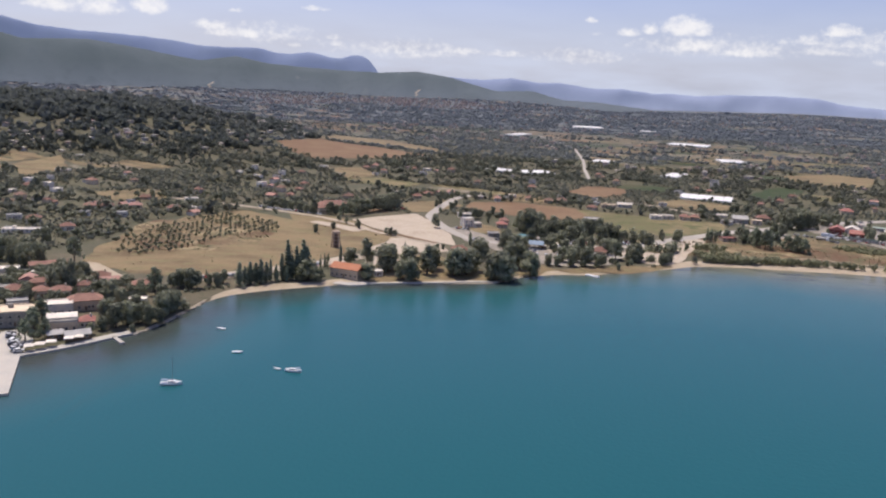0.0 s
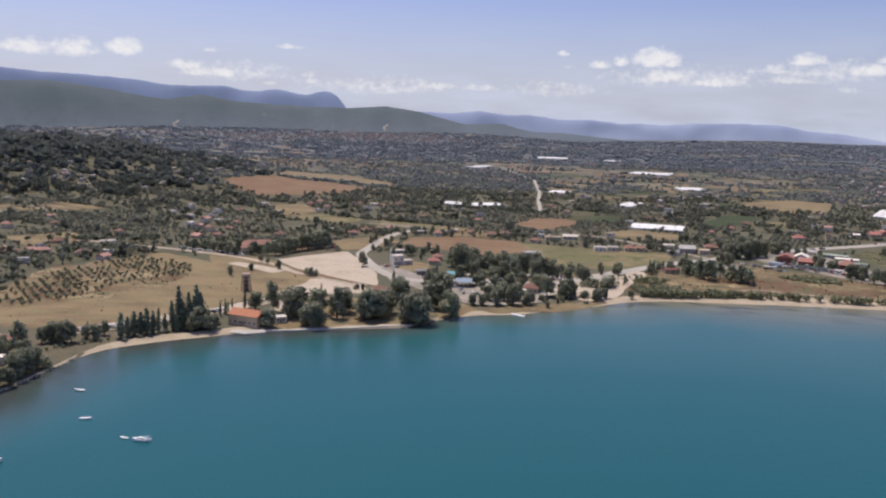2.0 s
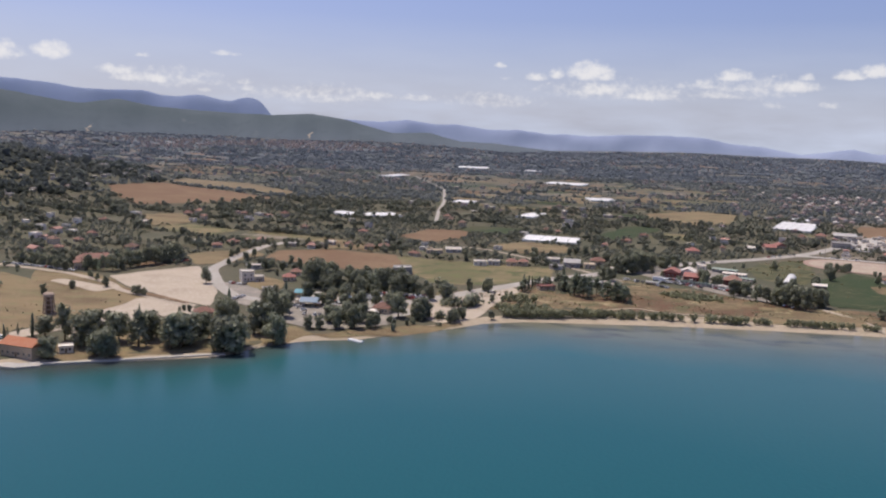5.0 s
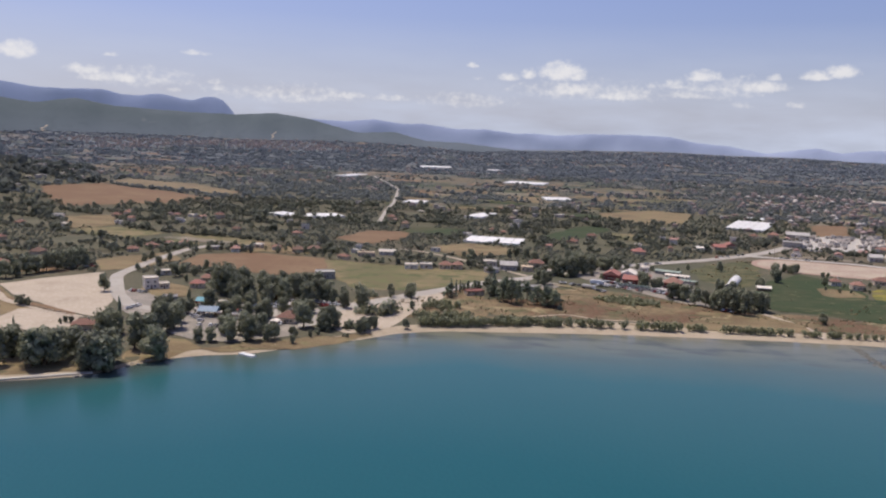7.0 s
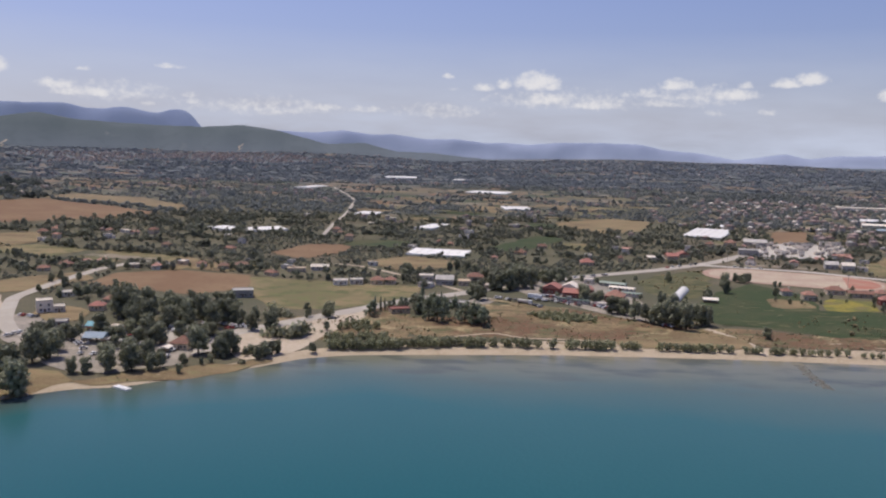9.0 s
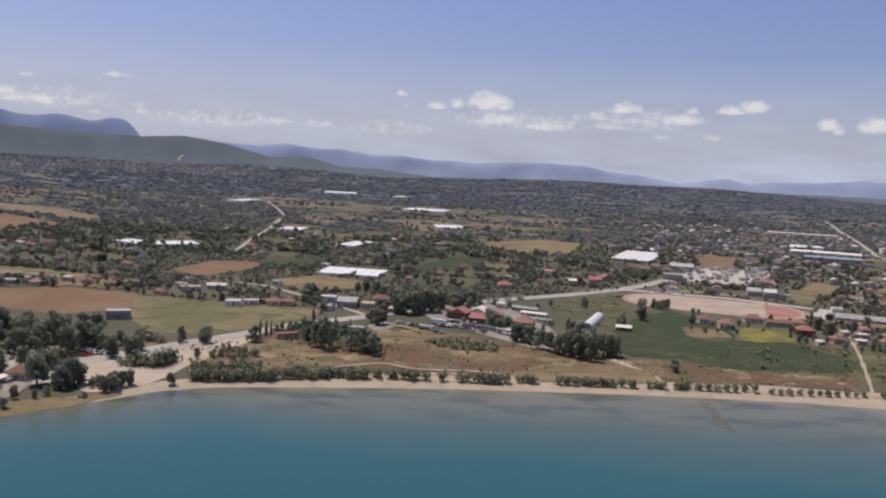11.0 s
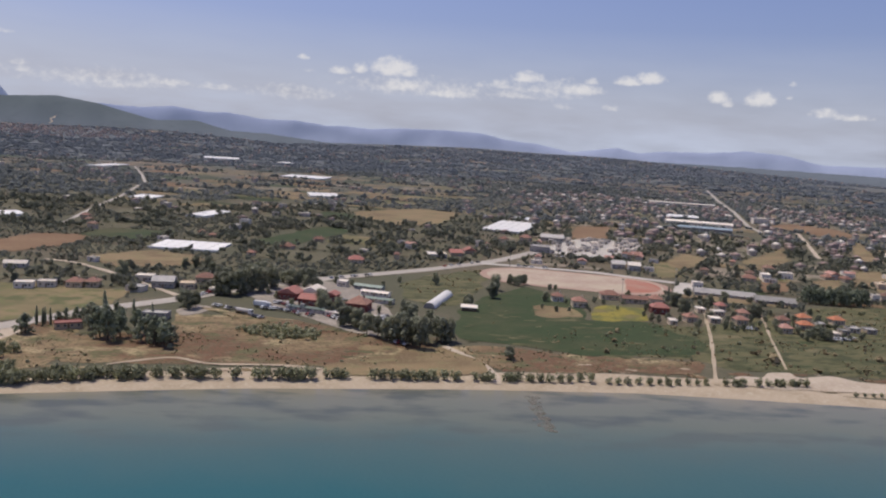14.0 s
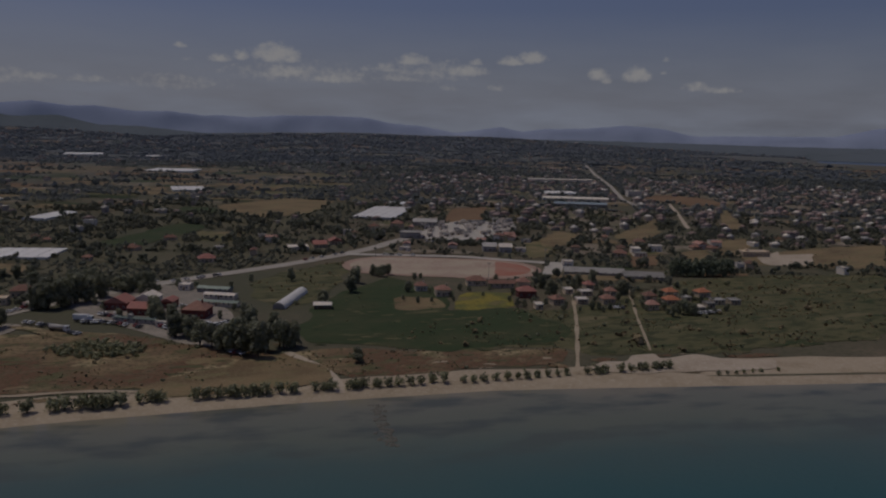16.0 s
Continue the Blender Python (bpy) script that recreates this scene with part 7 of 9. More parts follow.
for row in [
    ("house", 366.0, 700.4, -30, 11.4, 11.2, 3.5, "gable", "redwall", "redsheet", "low workshop with a red sheet roof"),
    ("house", 372.2, 722.7, -30, 11.3, 12.8, 3.9, "gable", "white", "white", "low workshop with a white sheet roof"),
    ("house", 382.1, 711.6, -30, 6.8, 9.6, 3.5, "gable", "redwall", "redsheet", "low workshop with a red sheet roof"),
    ("house", 392.2, 683.4, -30, 12.9, 12.8, 4.3, "hip", "redwall", "tile", "large building with an orange red roof"),
    ("long_shed", 407.9, 704.7, -36, 24.2, 5.6, 2.0, "gable", "white", "greensheet", "long low shed with a pale green front roof"),
    ("long_shed", 413.2, 722.9, -36, 18.7, 6.4, 2.3, "gable", "white", "white", "long shed with a white roof"),
    ("long_shed", 413.8, 743.1, -36, 20.0, 7.2, 2.2, "gable", "concretewall", "greensheet", "long shed with a dark green roof"),
    ("house", 398.6, 756.0, -30, 6.8, 7.2, 3.1, "flat", "white", "white", "small white block with flat roof"),
    ("house", 461.1, 676.6, -22, 9.7, 5.6, 2.0, "gable", "wood", "white", "small open farm shed with a pale roof"),
    ("house", 361.6, 678.8, -38, 26.1, 3.2, 1.9, "flat", "concretewall", "greensheet", "low market stalls under a pale green roof"),
    ("house", 374.1, 665.6, -38, 11.3, 4.8, 2.3, "flat", "white", "white", "row of low white stall roofs"),
    ("house", 535.8, 701.9, -15, 7.4, 7.2, 3.1, "hip", "white", "tile", "small white house with a red tiled roof"),
    ("house", 541.8, 682.6, -18, 9.2, 8.0, 3.9, "hip", "cream", "tile", "two-storey house with an orange tiled roof"),
    ("house", 578.7, 705.4, -20, 12.6, 8.8, 3.1, "hip", "cream", "tile", "house with a brown tiled roof"),
    ("house", 590.7, 692.0, -22, 17.4, 7.2, 2.7, "gable", "cream", "tile", "long low house with a brown tiled roof"),
    ("house", 589.7, 660.6, -22, 11.3, 8.8, 3.9, "hip", "redwall", "redsheet", "seaside house with a red roof"),
]:
    building(*row, detail=1 if row[2] > 850 or row[0] == "depot_building" else 2)
for row in [
    ("house", 603.7, 685.6, -22, 8.4, 8.0, 3.9, "hip", "cream", "tile", "house with an orange tiled roof"),
    ("hall", 682.5, 711.5, -34, 43.3, 19.2, 1.6, "gable", "concretewall", "grey", "long grey sports hall roof"),
    ("hall", 706.5, 685.3, -34, 27.7, 19.2, 1.6, "gable", "concretewall", "grey", "long low hall with grey roof"),
    ("house", 681.1, 742.2, -30, 8.1, 8.0, 3.9, "flat", "white", "white", "small white building at the track"),
    ("house", 596.4, 637.0, -8, 7.7, 7.2, 3.0, "hip", "cream", "tile", "seaside house with an orange tiled roof"),
    ("house", 628.9, 651.4, -14, 7.6, 7.2, 2.3, "flat", "cream", "white", "low white flat-roofed house"),
    ("house", 612.2, 633.2, -20, 6.7, 7.2, 2.3, "flat", "cream", "white", "low white flat-roofed house"),
    ("house", 642.9, 666.4, -17, 6.0, 7.2, 3.0, "hip", "cream", "redsheet", "seaside house with a red roof"),
    ("house", 626.9, 626.7, -14, 7.9, 7.2, 3.0, "hip", "cream", "tile", "seaside house with an orange tiled roof"),
    ("house", 643.5, 644.5, -20, 7.0, 7.2, 3.0, "hip", "cream", "tile", "seaside house with an orange tiled roof"),
    ("house", 642.1, 604.3, -17, 7.2, 7.2, 3.0, "hip", "cream", "pinktile", "seaside house with a pink tiled roof"),
    ("house", 657.8, 623.8, -14, 7.5, 7.2, 3.0, "hip", "cream", "tile", "seaside house with an orange tiled roof"),
    ("house", 662.7, 609.8, -17, 8.6, 7.2, 3.0, "hip", "cream", "orangetile", "seaside house with a bright orange roof"),
    ("house", 678.9, 628.7, -8, 8.4, 7.2, 3.0, "hip", "cream", "orangetile", "seaside house with a bright orange roof"),
    ("house", 698.5, 619.7, -11, 8.5, 7.2, 3.0, "hip", "cream", "orangetile", "seaside house with a bright orange roof"),
    ("house", 665.6, 589.8, -14, 5.6, 7.2, 2.3, "flat", "cream", "white", "low white flat-roofed house"),
]:
    building(*row, detail=1 if row[2] > 850 or row[0] == "depot_building" else 2)
for row in [
    ("house", 679.0, 594.5, -20, 5.2, 7.2, 2.3, "flat", "cream", "grey", "low house with a grey sheet roof"),
    ("house", 677.5, 613.4, -20, 5.9, 7.2, 2.3, "flat", "cream", "grey", "low house with a grey sheet roof"),
    ("house", 691.4, 599.7, -20, 7.6, 7.2, 2.3, "flat", "cream", "grey", "low house with a grey sheet roof"),
    ("house", 700.8, 595.4, -20, 6.5, 7.2, 2.3, "flat", "cream", "grey", "low house with a grey sheet roof"),
    ("house", 622.0, 660.5, -20, 5.3, 7.2, 2.3, "flat", "cream", "white", "low white flat-roofed house"),
    ("house", 578.7, 630.6, -20, 4.3, 7.2, 2.3, "flat", "cream", "white", "low white flat-roofed house"),
    ("hall", 685.1, 1000.8, -28, 24.7, 20.8, 3.9, "gable", "concretewall", "grey", "grey warehouse with a shallow sheet roof"),
    ("house", 631.5, 922.3, -28, 19.2, 17.6, 5.0, "flat", "concretewall", "concretewall", "grey concrete block with flat roof"),
    ("house", 531.6, 891.1, -10, 11.4, 11.2, 3.1, "gable", "cream", "redsheet", "building with a red roof at the junction"),
    ("house", 549.8, 903.5, -10, 10.8, 11.2, 3.1, "gable", "cream", "redsheet", "building with a red roof at the junction"),
    ("house", 509.6, 881.4, -10, 16.3, 14.4, 3.1, "flat", "white", "white", "white flat-roofed shop by the junction"),
    ("house", 662.6, 829.5, -25, 11.5, 11.2, 3.9, "gable", "grey", "grey", "grey shed behind the track"),
    ("house", 671.0, 817.4, -25, 10.5, 10.4, 4.7, "gable", "grey", "white", "shed with a white roof behind the track"),
    ("house", 429.7, 850.2, -10, 12.0, 9.6, 3.1, "hip", "cream", "redsheet", "house with a red roof among trees"),
    ("hall", 1017.7, 1185.9, -32, 93.3, 16.0, 3.9, "gable", "white", "white", "long white industrial hall with sheet roof"),
    ("hall", 977.1, 1119.6, -32, 69.8, 16.0, 3.5, "gable", "concretewall", "greyblue", "industrial hall with a blue-grey roof"),
]:
    building(*row, detail=1 if row[2] > 850 or row[0] == "depot_building" else 2)
for row in [
    ("hall", 1240.3, 1535.1, -28, 125.5, 11.2, 3.9, "gable", "white", "white", "long white industrial hall with sheet roof"),
    ("house", 1162.4, 1227.9, -25, 21.4, 16.0, 7.9, "flat", "white", "white", "tall white block with flat roof"),
    ("house", 867.5, 728.3, -20, 24.8, 11.2, 3.9, "flat", "cream", "cream", "long cream building with flat roof"),
    ("depot_building", 725.2, 921.2, -31.1, 5.2, 4.9, 2.1, "flat", "white", "white", "small white building of the depot yard"),
    ("depot_building", 685.2, 996.1, -24.3, 7.0, 6.1, 2.4, "flat", "white", "white", "small white building of the depot yard"),
    ("depot_building", 733.1, 918.2, -29.3, 4.8, 5.6, 3.0, "flat", "white", "white", "small white building of the depot yard"),
    ("depot_building", 666.8, 915.9, -25.3, 3.6, 6.2, 3.3, "flat", "white", "white", "small white building of the depot yard"),
    ("depot_building", 782.6, 1000.8, -33.6, 6.4, 4.0, 2.8, "flat", "white", "white", "small white building of the depot yard"),
    ("depot_building", 675.3, 921.4, -26.4, 4.4, 4.5, 3.1, "flat", "white", "white", "small white building of the depot yard"),
    ("depot_building", 691.9, 968.0, -35.8, 6.2, 5.6, 2.8, "flat", "white", "white", "small white building of the depot yard"),
    ("depot_building", 785.1, 994.1, -24.8, 6.9, 5.2, 3.4, "flat", "white", "white", "small white building of the depot yard"),
    ("depot_building", 731.6, 976.7, -33.3, 6.2, 6.2, 3.0, "flat", "white", "white", "small white building of the depot yard"),
    ("depot_building", 749.6, 990.9, -33.7, 6.2, 6.0, 2.6, "flat", "white", "grey", "small white building of the depot yard"),
    ("depot_building", 682.8, 923.2, -24.1, 4.6, 6.3, 2.9, "flat", "white", "grey", "small white building of the depot yard"),
    ("depot_building", 717.0, 921.9, -29.4, 4.0, 6.3, 3.3, "flat", "white", "white", "small white building of the depot yard"),
    ("depot_building", 683.6, 908.1, -28.4, 4.4, 5.3, 2.0, "flat", "white", "white", "small white building of the depot yard"),
]:
    building(*row, detail=1 if row[2] > 850 or row[0] == "depot_building" else 2)
for row in [
    ("depot_building", 733.2, 911.5, -34.1, 4.6, 7.2, 2.3, "flat", "white", "grey", "small white building of the depot yard"),
    ("depot_building", 724.7, 994.2, -32.9, 6.7, 6.7, 2.2, "flat", "white", "white", "small white building of the depot yard"),
    ("depot_building", 707.2, 946.1, -35.3, 4.0, 6.8, 2.4, "flat", "white", "white", "small white building of the depot yard"),
    ("depot_building", 673.6, 981.2, -30.5, 4.8, 7.0, 3.3, "flat", "white", "white", "small white building of the depot yard"),
    ("depot_building", 708.2, 917.6, -27.2, 4.6, 6.5, 2.6, "flat", "white", "white", "small white building of the depot yard"),
    ("depot_building", 699.6, 931.7, -33.4, 5.7, 4.0, 2.1, "flat", "white", "white", "small white building of the depot yard"),
    ("depot_building", 703.1, 996.1, -31.6, 4.5, 5.9, 3.3, "flat", "white", "white", "small white building of the depot yard"),
    ("depot_building", 692.3, 934.3, -31.9, 5.9, 7.0, 2.6, "flat", "white", "grey", "small white building of the depot yard"),
    ("depot_building", 762.5, 977.7, -32.2, 6.8, 5.6, 3.1, "flat", "white", "white", "small white building of the depot yard"),
    ("depot_building", 736.3, 996.5, -35.8, 4.0, 5.7, 2.7, "flat", "white", "grey", "small white building of the depot yard"),
    ("depot_building", 717.1, 952.0, -30.1, 5.6, 6.3, 2.8, "flat", "white", "white", "small white building of the depot yard"),
    ("depot_building", 737.4, 976.1, -27.0, 5.6, 6.2, 2.3, "flat", "white", "grey", "small white building of the depot yard"),
    ("depot_building", 773.3, 970.9, -33.0, 5.4, 4.8, 2.1, "flat", "white", "white", "small white building of the depot yard"),
    ("depot_building", 771.0, 984.9, -27.9, 6.2, 4.8, 2.1, "flat", "white", "white", "small white building of the depot yard"),
    ("depot_building", 707.7, 945.5, -33.6, 5.1, 4.9, 2.8, "flat", "white", "grey", "small white building of the depot yard"),
    ("depot_building", 750.5, 975.2, -31.6, 4.5, 5.0, 2.2, "flat", "white", "grey", "small white building of the depot yard"),
]:
    building(*row, detail=1 if row[2] > 850 or row[0] == "depot_building" else 2)
for row in [
    ("depot_building", 702.0, 1000.8, -24.2, 4.0, 4.7, 2.6, "flat", "white", "grey", "small white building of the depot yard"),
    ("depot_building", 769.8, 977.4, -31.2, 5.9, 6.9, 2.2, "flat", "white", "grey", "small white building of the depot yard"),
    ("depot_building", 751.5, 968.4, -26.1, 5.9, 5.6, 2.2, "flat", "white", "grey", "small white building of the depot yard"),
    ("depot_building", 714.6, 961.3, -31.5, 6.7, 5.2, 3.3, "flat", "white", "white", "small white building of the depot yard"),
    ("depot_building", 719.8, 994.6, -30.7, 4.8, 4.7, 2.1, "flat", "white", "white", "small white building of the depot yard"),
    ("depot_building", 677.3, 983.8, -34.6, 6.6, 4.4, 2.6, "flat", "white", "grey", "small white building of the depot yard"),
    ("depot_building", 684.4, 921.6, -32.9, 3.6, 4.2, 3.4, "flat", "white", "grey", "small white building of the depot yard"),
    ("depot_building", 723.0, 976.1, -33.8, 6.7, 7.0, 2.1, "flat", "white", "white", "small white building of the depot yard"),
    ("depot_building", 687.0, 927.3, -31.4, 5.7, 4.6, 2.5, "flat", "white", "white", "small white building of the depot yard"),
    ("depot_building", 713.2, 923.5, -24.6, 4.6, 5.4, 2.1, "flat", "white", "white", "small white building of the depot yard"),
    ("depot_building", 707.5, 945.3, -32.2, 5.5, 5.8, 3.2, "flat", "white", "white", "small white building of the depot yard"),
    ("depot_building", 752.1, 950.0, -30.3, 6.8, 4.4, 3.2, "flat", "white", "white", "small white building of the depot yard"),
    ("depot_building", 775.8, 988.5, -31.2, 5.7, 4.8, 2.5, "flat", "white", "grey", "small white building of the depot yard"),
    ("depot_building", 773.0, 1002.8, -28.1, 7.4, 7.1, 3.0, "flat", "white", "white", "small white building of the depot yard"),
    ("depot_building", 683.4, 962.3, -25.9, 3.8, 4.2, 2.3, "flat", "white", "white", "small white building of the depot yard"),
    ("depot_building", 666.2, 919.6, -26.2, 3.5, 4.2, 2.1, "flat", "white", "grey", "small white building of the depot yard"),
]:
    building(*row, detail=1 if row[2] > 850 or row[0] == "depot_building" else 2)
for row in [
    ("depot_building", 638.9, 910.8, -24.3, 4.0, 4.8, 2.9, "flat", "white", "white", "small white building of the depot yard"),
    ("depot_building", 692.0, 943.6, -28.9, 5.4, 4.9, 3.1, "flat", "white", "grey", "small white building of the depot yard"),
    ("depot_building", 651.7, 921.8, -32.4, 5.4, 5.6, 3.0, "flat", "white", "white", "small white building of the depot yard"),
    ("depot_building", 736.8, 994.2, -28.9, 5.8, 4.6, 2.4, "flat", "white", "grey", "small white building of the depot yard"),
    ("depot_building", 673.3, 932.5, -29.0, 6.5, 6.9, 3.2, "flat", "white", "white", "small white building of the depot yard"),
    ("depot_building", 744.3, 992.6, -35.1, 6.2, 5.7, 2.8, "flat", "white", "grey", "small white building of the depot yard"),
    ("depot_building", 655.7, 905.6, -29.3, 4.2, 4.8, 2.1, "flat", "white", "white", "small white building of the depot yard"),
    ("depot_building", 671.7, 970.7, -25.0, 4.5, 4.5, 3.2, "flat", "white", "grey", "small white building of the depot yard"),
    ("depot_building", 728.6, 994.8, -27.1, 5.0, 5.7, 2.6, "flat", "white", "grey", "small white building of the depot yard"),
    ("depot_building", 756.1, 954.2, -33.5, 4.5, 6.9, 3.3, "flat", "white", "white", "small white building of the depot yard"),
    ("depot_building", 709.0, 919.6, -29.4, 6.5, 4.1, 2.3, "flat", "white", "white", "small white building of the depot yard"),
    ("depot_building", 736.6, 944.8, -24.7, 5.3, 4.8, 3.0, "flat", "white", "white", "small white building of the depot yard"),
    ("depot_building", 696.8, 987.7, -27.5, 4.9, 5.0, 2.7, "flat", "white", "white", "small white building of the depot yard"),
    ("depot_building", 777.5, 1002.2, -30.9, 7.1, 4.3, 2.5, "flat", "white", "white", "small white building of the depot yard"),
    ("depot_building", 668.5, 928.4, -34.2, 6.0, 4.7, 2.3, "flat", "white", "white", "small white building of the depot yard"),
    ("depot_building", 737.1, 917.3, -30.5, 6.2, 5.3, 3.2, "flat", "white", "white", "small white building of the depot yard"),
]:
    building(*row, detail=1 if row[2] > 850 or row[0] == "depot_building" else 2)
for row in [
    ("depot_building", 692.3, 996.5, -29.1, 6.0, 4.6, 3.4, "flat", "white", "white", "small white building of the depot yard"),
    ("depot_building", 766.0, 970.4, -32.6, 3.9, 4.7, 2.7, "flat", "white", "white", "small white building of the depot yard"),
    ("depot_building", 743.3, 962.2, -34.0, 4.9, 4.7, 2.8, "flat", "white", "grey", "small white building of the depot yard"),
    ("depot_building", 731.4, 924.7, -29.2, 5.5, 5.7, 2.8, "flat", "white", "white", "small white building of the depot yard"),
    ("depot_building", 749.9, 928.6, -33.6, 5.1, 5.4, 3.3, "flat", "white", "white", "small white building of the depot yard"),
    ("depot_building", 750.8, 936.0, -28.4, 6.3, 5.7, 2.1, "flat", "white", "white", "small white building of the depot yard"),
    ("depot_building", 667.4, 951.9, -27.8, 6.5, 4.2, 2.1, "flat", "white", "white", "small white building of the depot yard"),
    ("depot_building", 775.5, 985.6, -34.6, 6.8, 4.7, 2.8, "flat", "white", "grey", "small white building of the depot yard"),
    ("depot_building", 688.6, 916.9, -31.2, 4.5, 6.6, 2.7, "flat", "white", "grey", "small white building of the depot yard"),
    ("depot_building", 772.7, 994.3, -33.1, 5.1, 4.5, 2.6, "flat", "white", "white", "small white building of the depot yard"),
    ("depot_building", 691.7, 933.0, -30.9, 5.3, 4.8, 3.1, "flat", "white", "grey", "small white building of the depot yard"),
    ("depot_building", 724.4, 983.0, -32.3, 6.5, 5.1, 2.5, "flat", "white", "grey", "small white building of the depot yard"),
    ("depot_building", 684.7, 962.0, -35.7, 5.3, 6.0, 2.6, "flat", "white", "grey", "small white building of the depot yard"),
    ("depot_building", 759.3, 954.3, -30.6, 5.2, 5.4, 2.4, "flat", "white", "grey", "small white building of the depot yard"),
    ("depot_building", 675.2, 964.8, -34.2, 5.2, 5.2, 2.2, "flat", "white", "grey", "small white building of the depot yard"),
    ("depot_building", 739.7, 958.3, -30.5, 5.3, 6.2, 2.1, "flat", "white", "white", "small white building of the depot yard"),
]:
    building(*row, detail=1 if row[2] > 850 or row[0] == "depot_building" else 2)
for row in [
    ("depot_building", 731.7, 1001.8, -34.6, 3.9, 5.6, 2.7, "flat", "white", "white", "small white building of the depot yard"),
    ("depot_building", 686.9, 934.7, -30.1, 6.0, 6.4, 2.0, "flat", "white", "white", "small white building of the depot yard"),
    ("depot_building", 740.7, 944.7, -29.3, 6.3, 6.2, 2.1, "flat", "white", "grey", "small white building of the depot yard"),
]:
    building(*row, detail=1 if row[2] > 850 or row[0] == "depot_building" else 2)
GREENHOUSES = [
    ([(270, 915), (284, 966), (337, 938), (326, 902)], 1.7),
    ([(636, 1078), (695, 1172), (737, 1152), (672, 1043)], 2.4),
    ([(725, 1193), (740, 1222), (761, 1211), (746, 1183)], 2.6),
    ([(61, 1126), (66, 1170), (94, 1134), (91, 1106)], 2.6),
    ([(100, 1102), (107, 1138), (151, 1157), (143, 1113)], 2.6),
    ([(520, 1893), (544, 1982), (627, 1941), (602, 1858)], 2.6),
    ([(395, 2585), (411, 2696), (511, 2689), (490, 2575)], 2.6),
    ([(596, 2514), (624, 2632), (649, 2585), (621, 2467)], 2.6),
    ([(157, 2026), (166, 2129), (200, 2123), (188, 1999)], 2.6),
    ([(315, 1143), (329, 1206), (349, 1193), (335, 1132)], 2.6),
    ([(244, 1337), (252, 1385), (282, 1369), (275, 1331)], 2.6),
    ([(329, 1164), (340, 1212), (351, 1201), (340, 1155)], 2.6),
    ([(493, 1455), (513, 1521), (562, 1517), (539, 1449)], 2.6),
    ([(1027, 1288), (1060, 1327), (1111, 1307), (1080, 1270)], 2.6),
]
CAR_ROWS = [
    ((-167.6, 711.4), (-108.1, 686.9), 26, 0, 0.15),
    ((-140.8, 445.1), (-118.8, 460.9), 18, 90, 0.15),
    ((-86.2, 490.5), (-77.8, 499.9), 8, 90, 0.15),
    ((71.7, 608.9), (84.3, 603.0), 7, 90, 0.15),
    ((71.4, 617.1), (82.9, 612.4), 7, 90, 0.15),
    ((93.4, 605.1), (111.2, 606.9), 11, 90, 0.15),
    ((96.2, 614.4), (114.2, 617.8), 10, 90, 0.15),
    ((109.1, 620.9), (125.8, 626.0), 10, 90, 0.15),
    ((104.6, 567.1), (111.9, 564.7), 5, 90, 0.15),
    ((56.9, 588.1), (67.6, 568.8), 5, 90, 0.15),
    ((82.1, 595.4), (88.5, 592.5), 4, 90, 0.15),
    ((-86.7, 729.9), (-36.8, 739.6), 12, 0, 0.15),
    ((-188.7, 335.9), (-174.7, 315.0), 8, 90, 0.15),
    ((-184.2, 330.6), (-172.6, 313.2), 6, 90, 0.15),
    ((335.1, 688.9), (344.0, 684.9), 5, 90, 0.15),
    ((328.6, 669.2), (332.5, 663.4), 3, 90, 0.15),
]
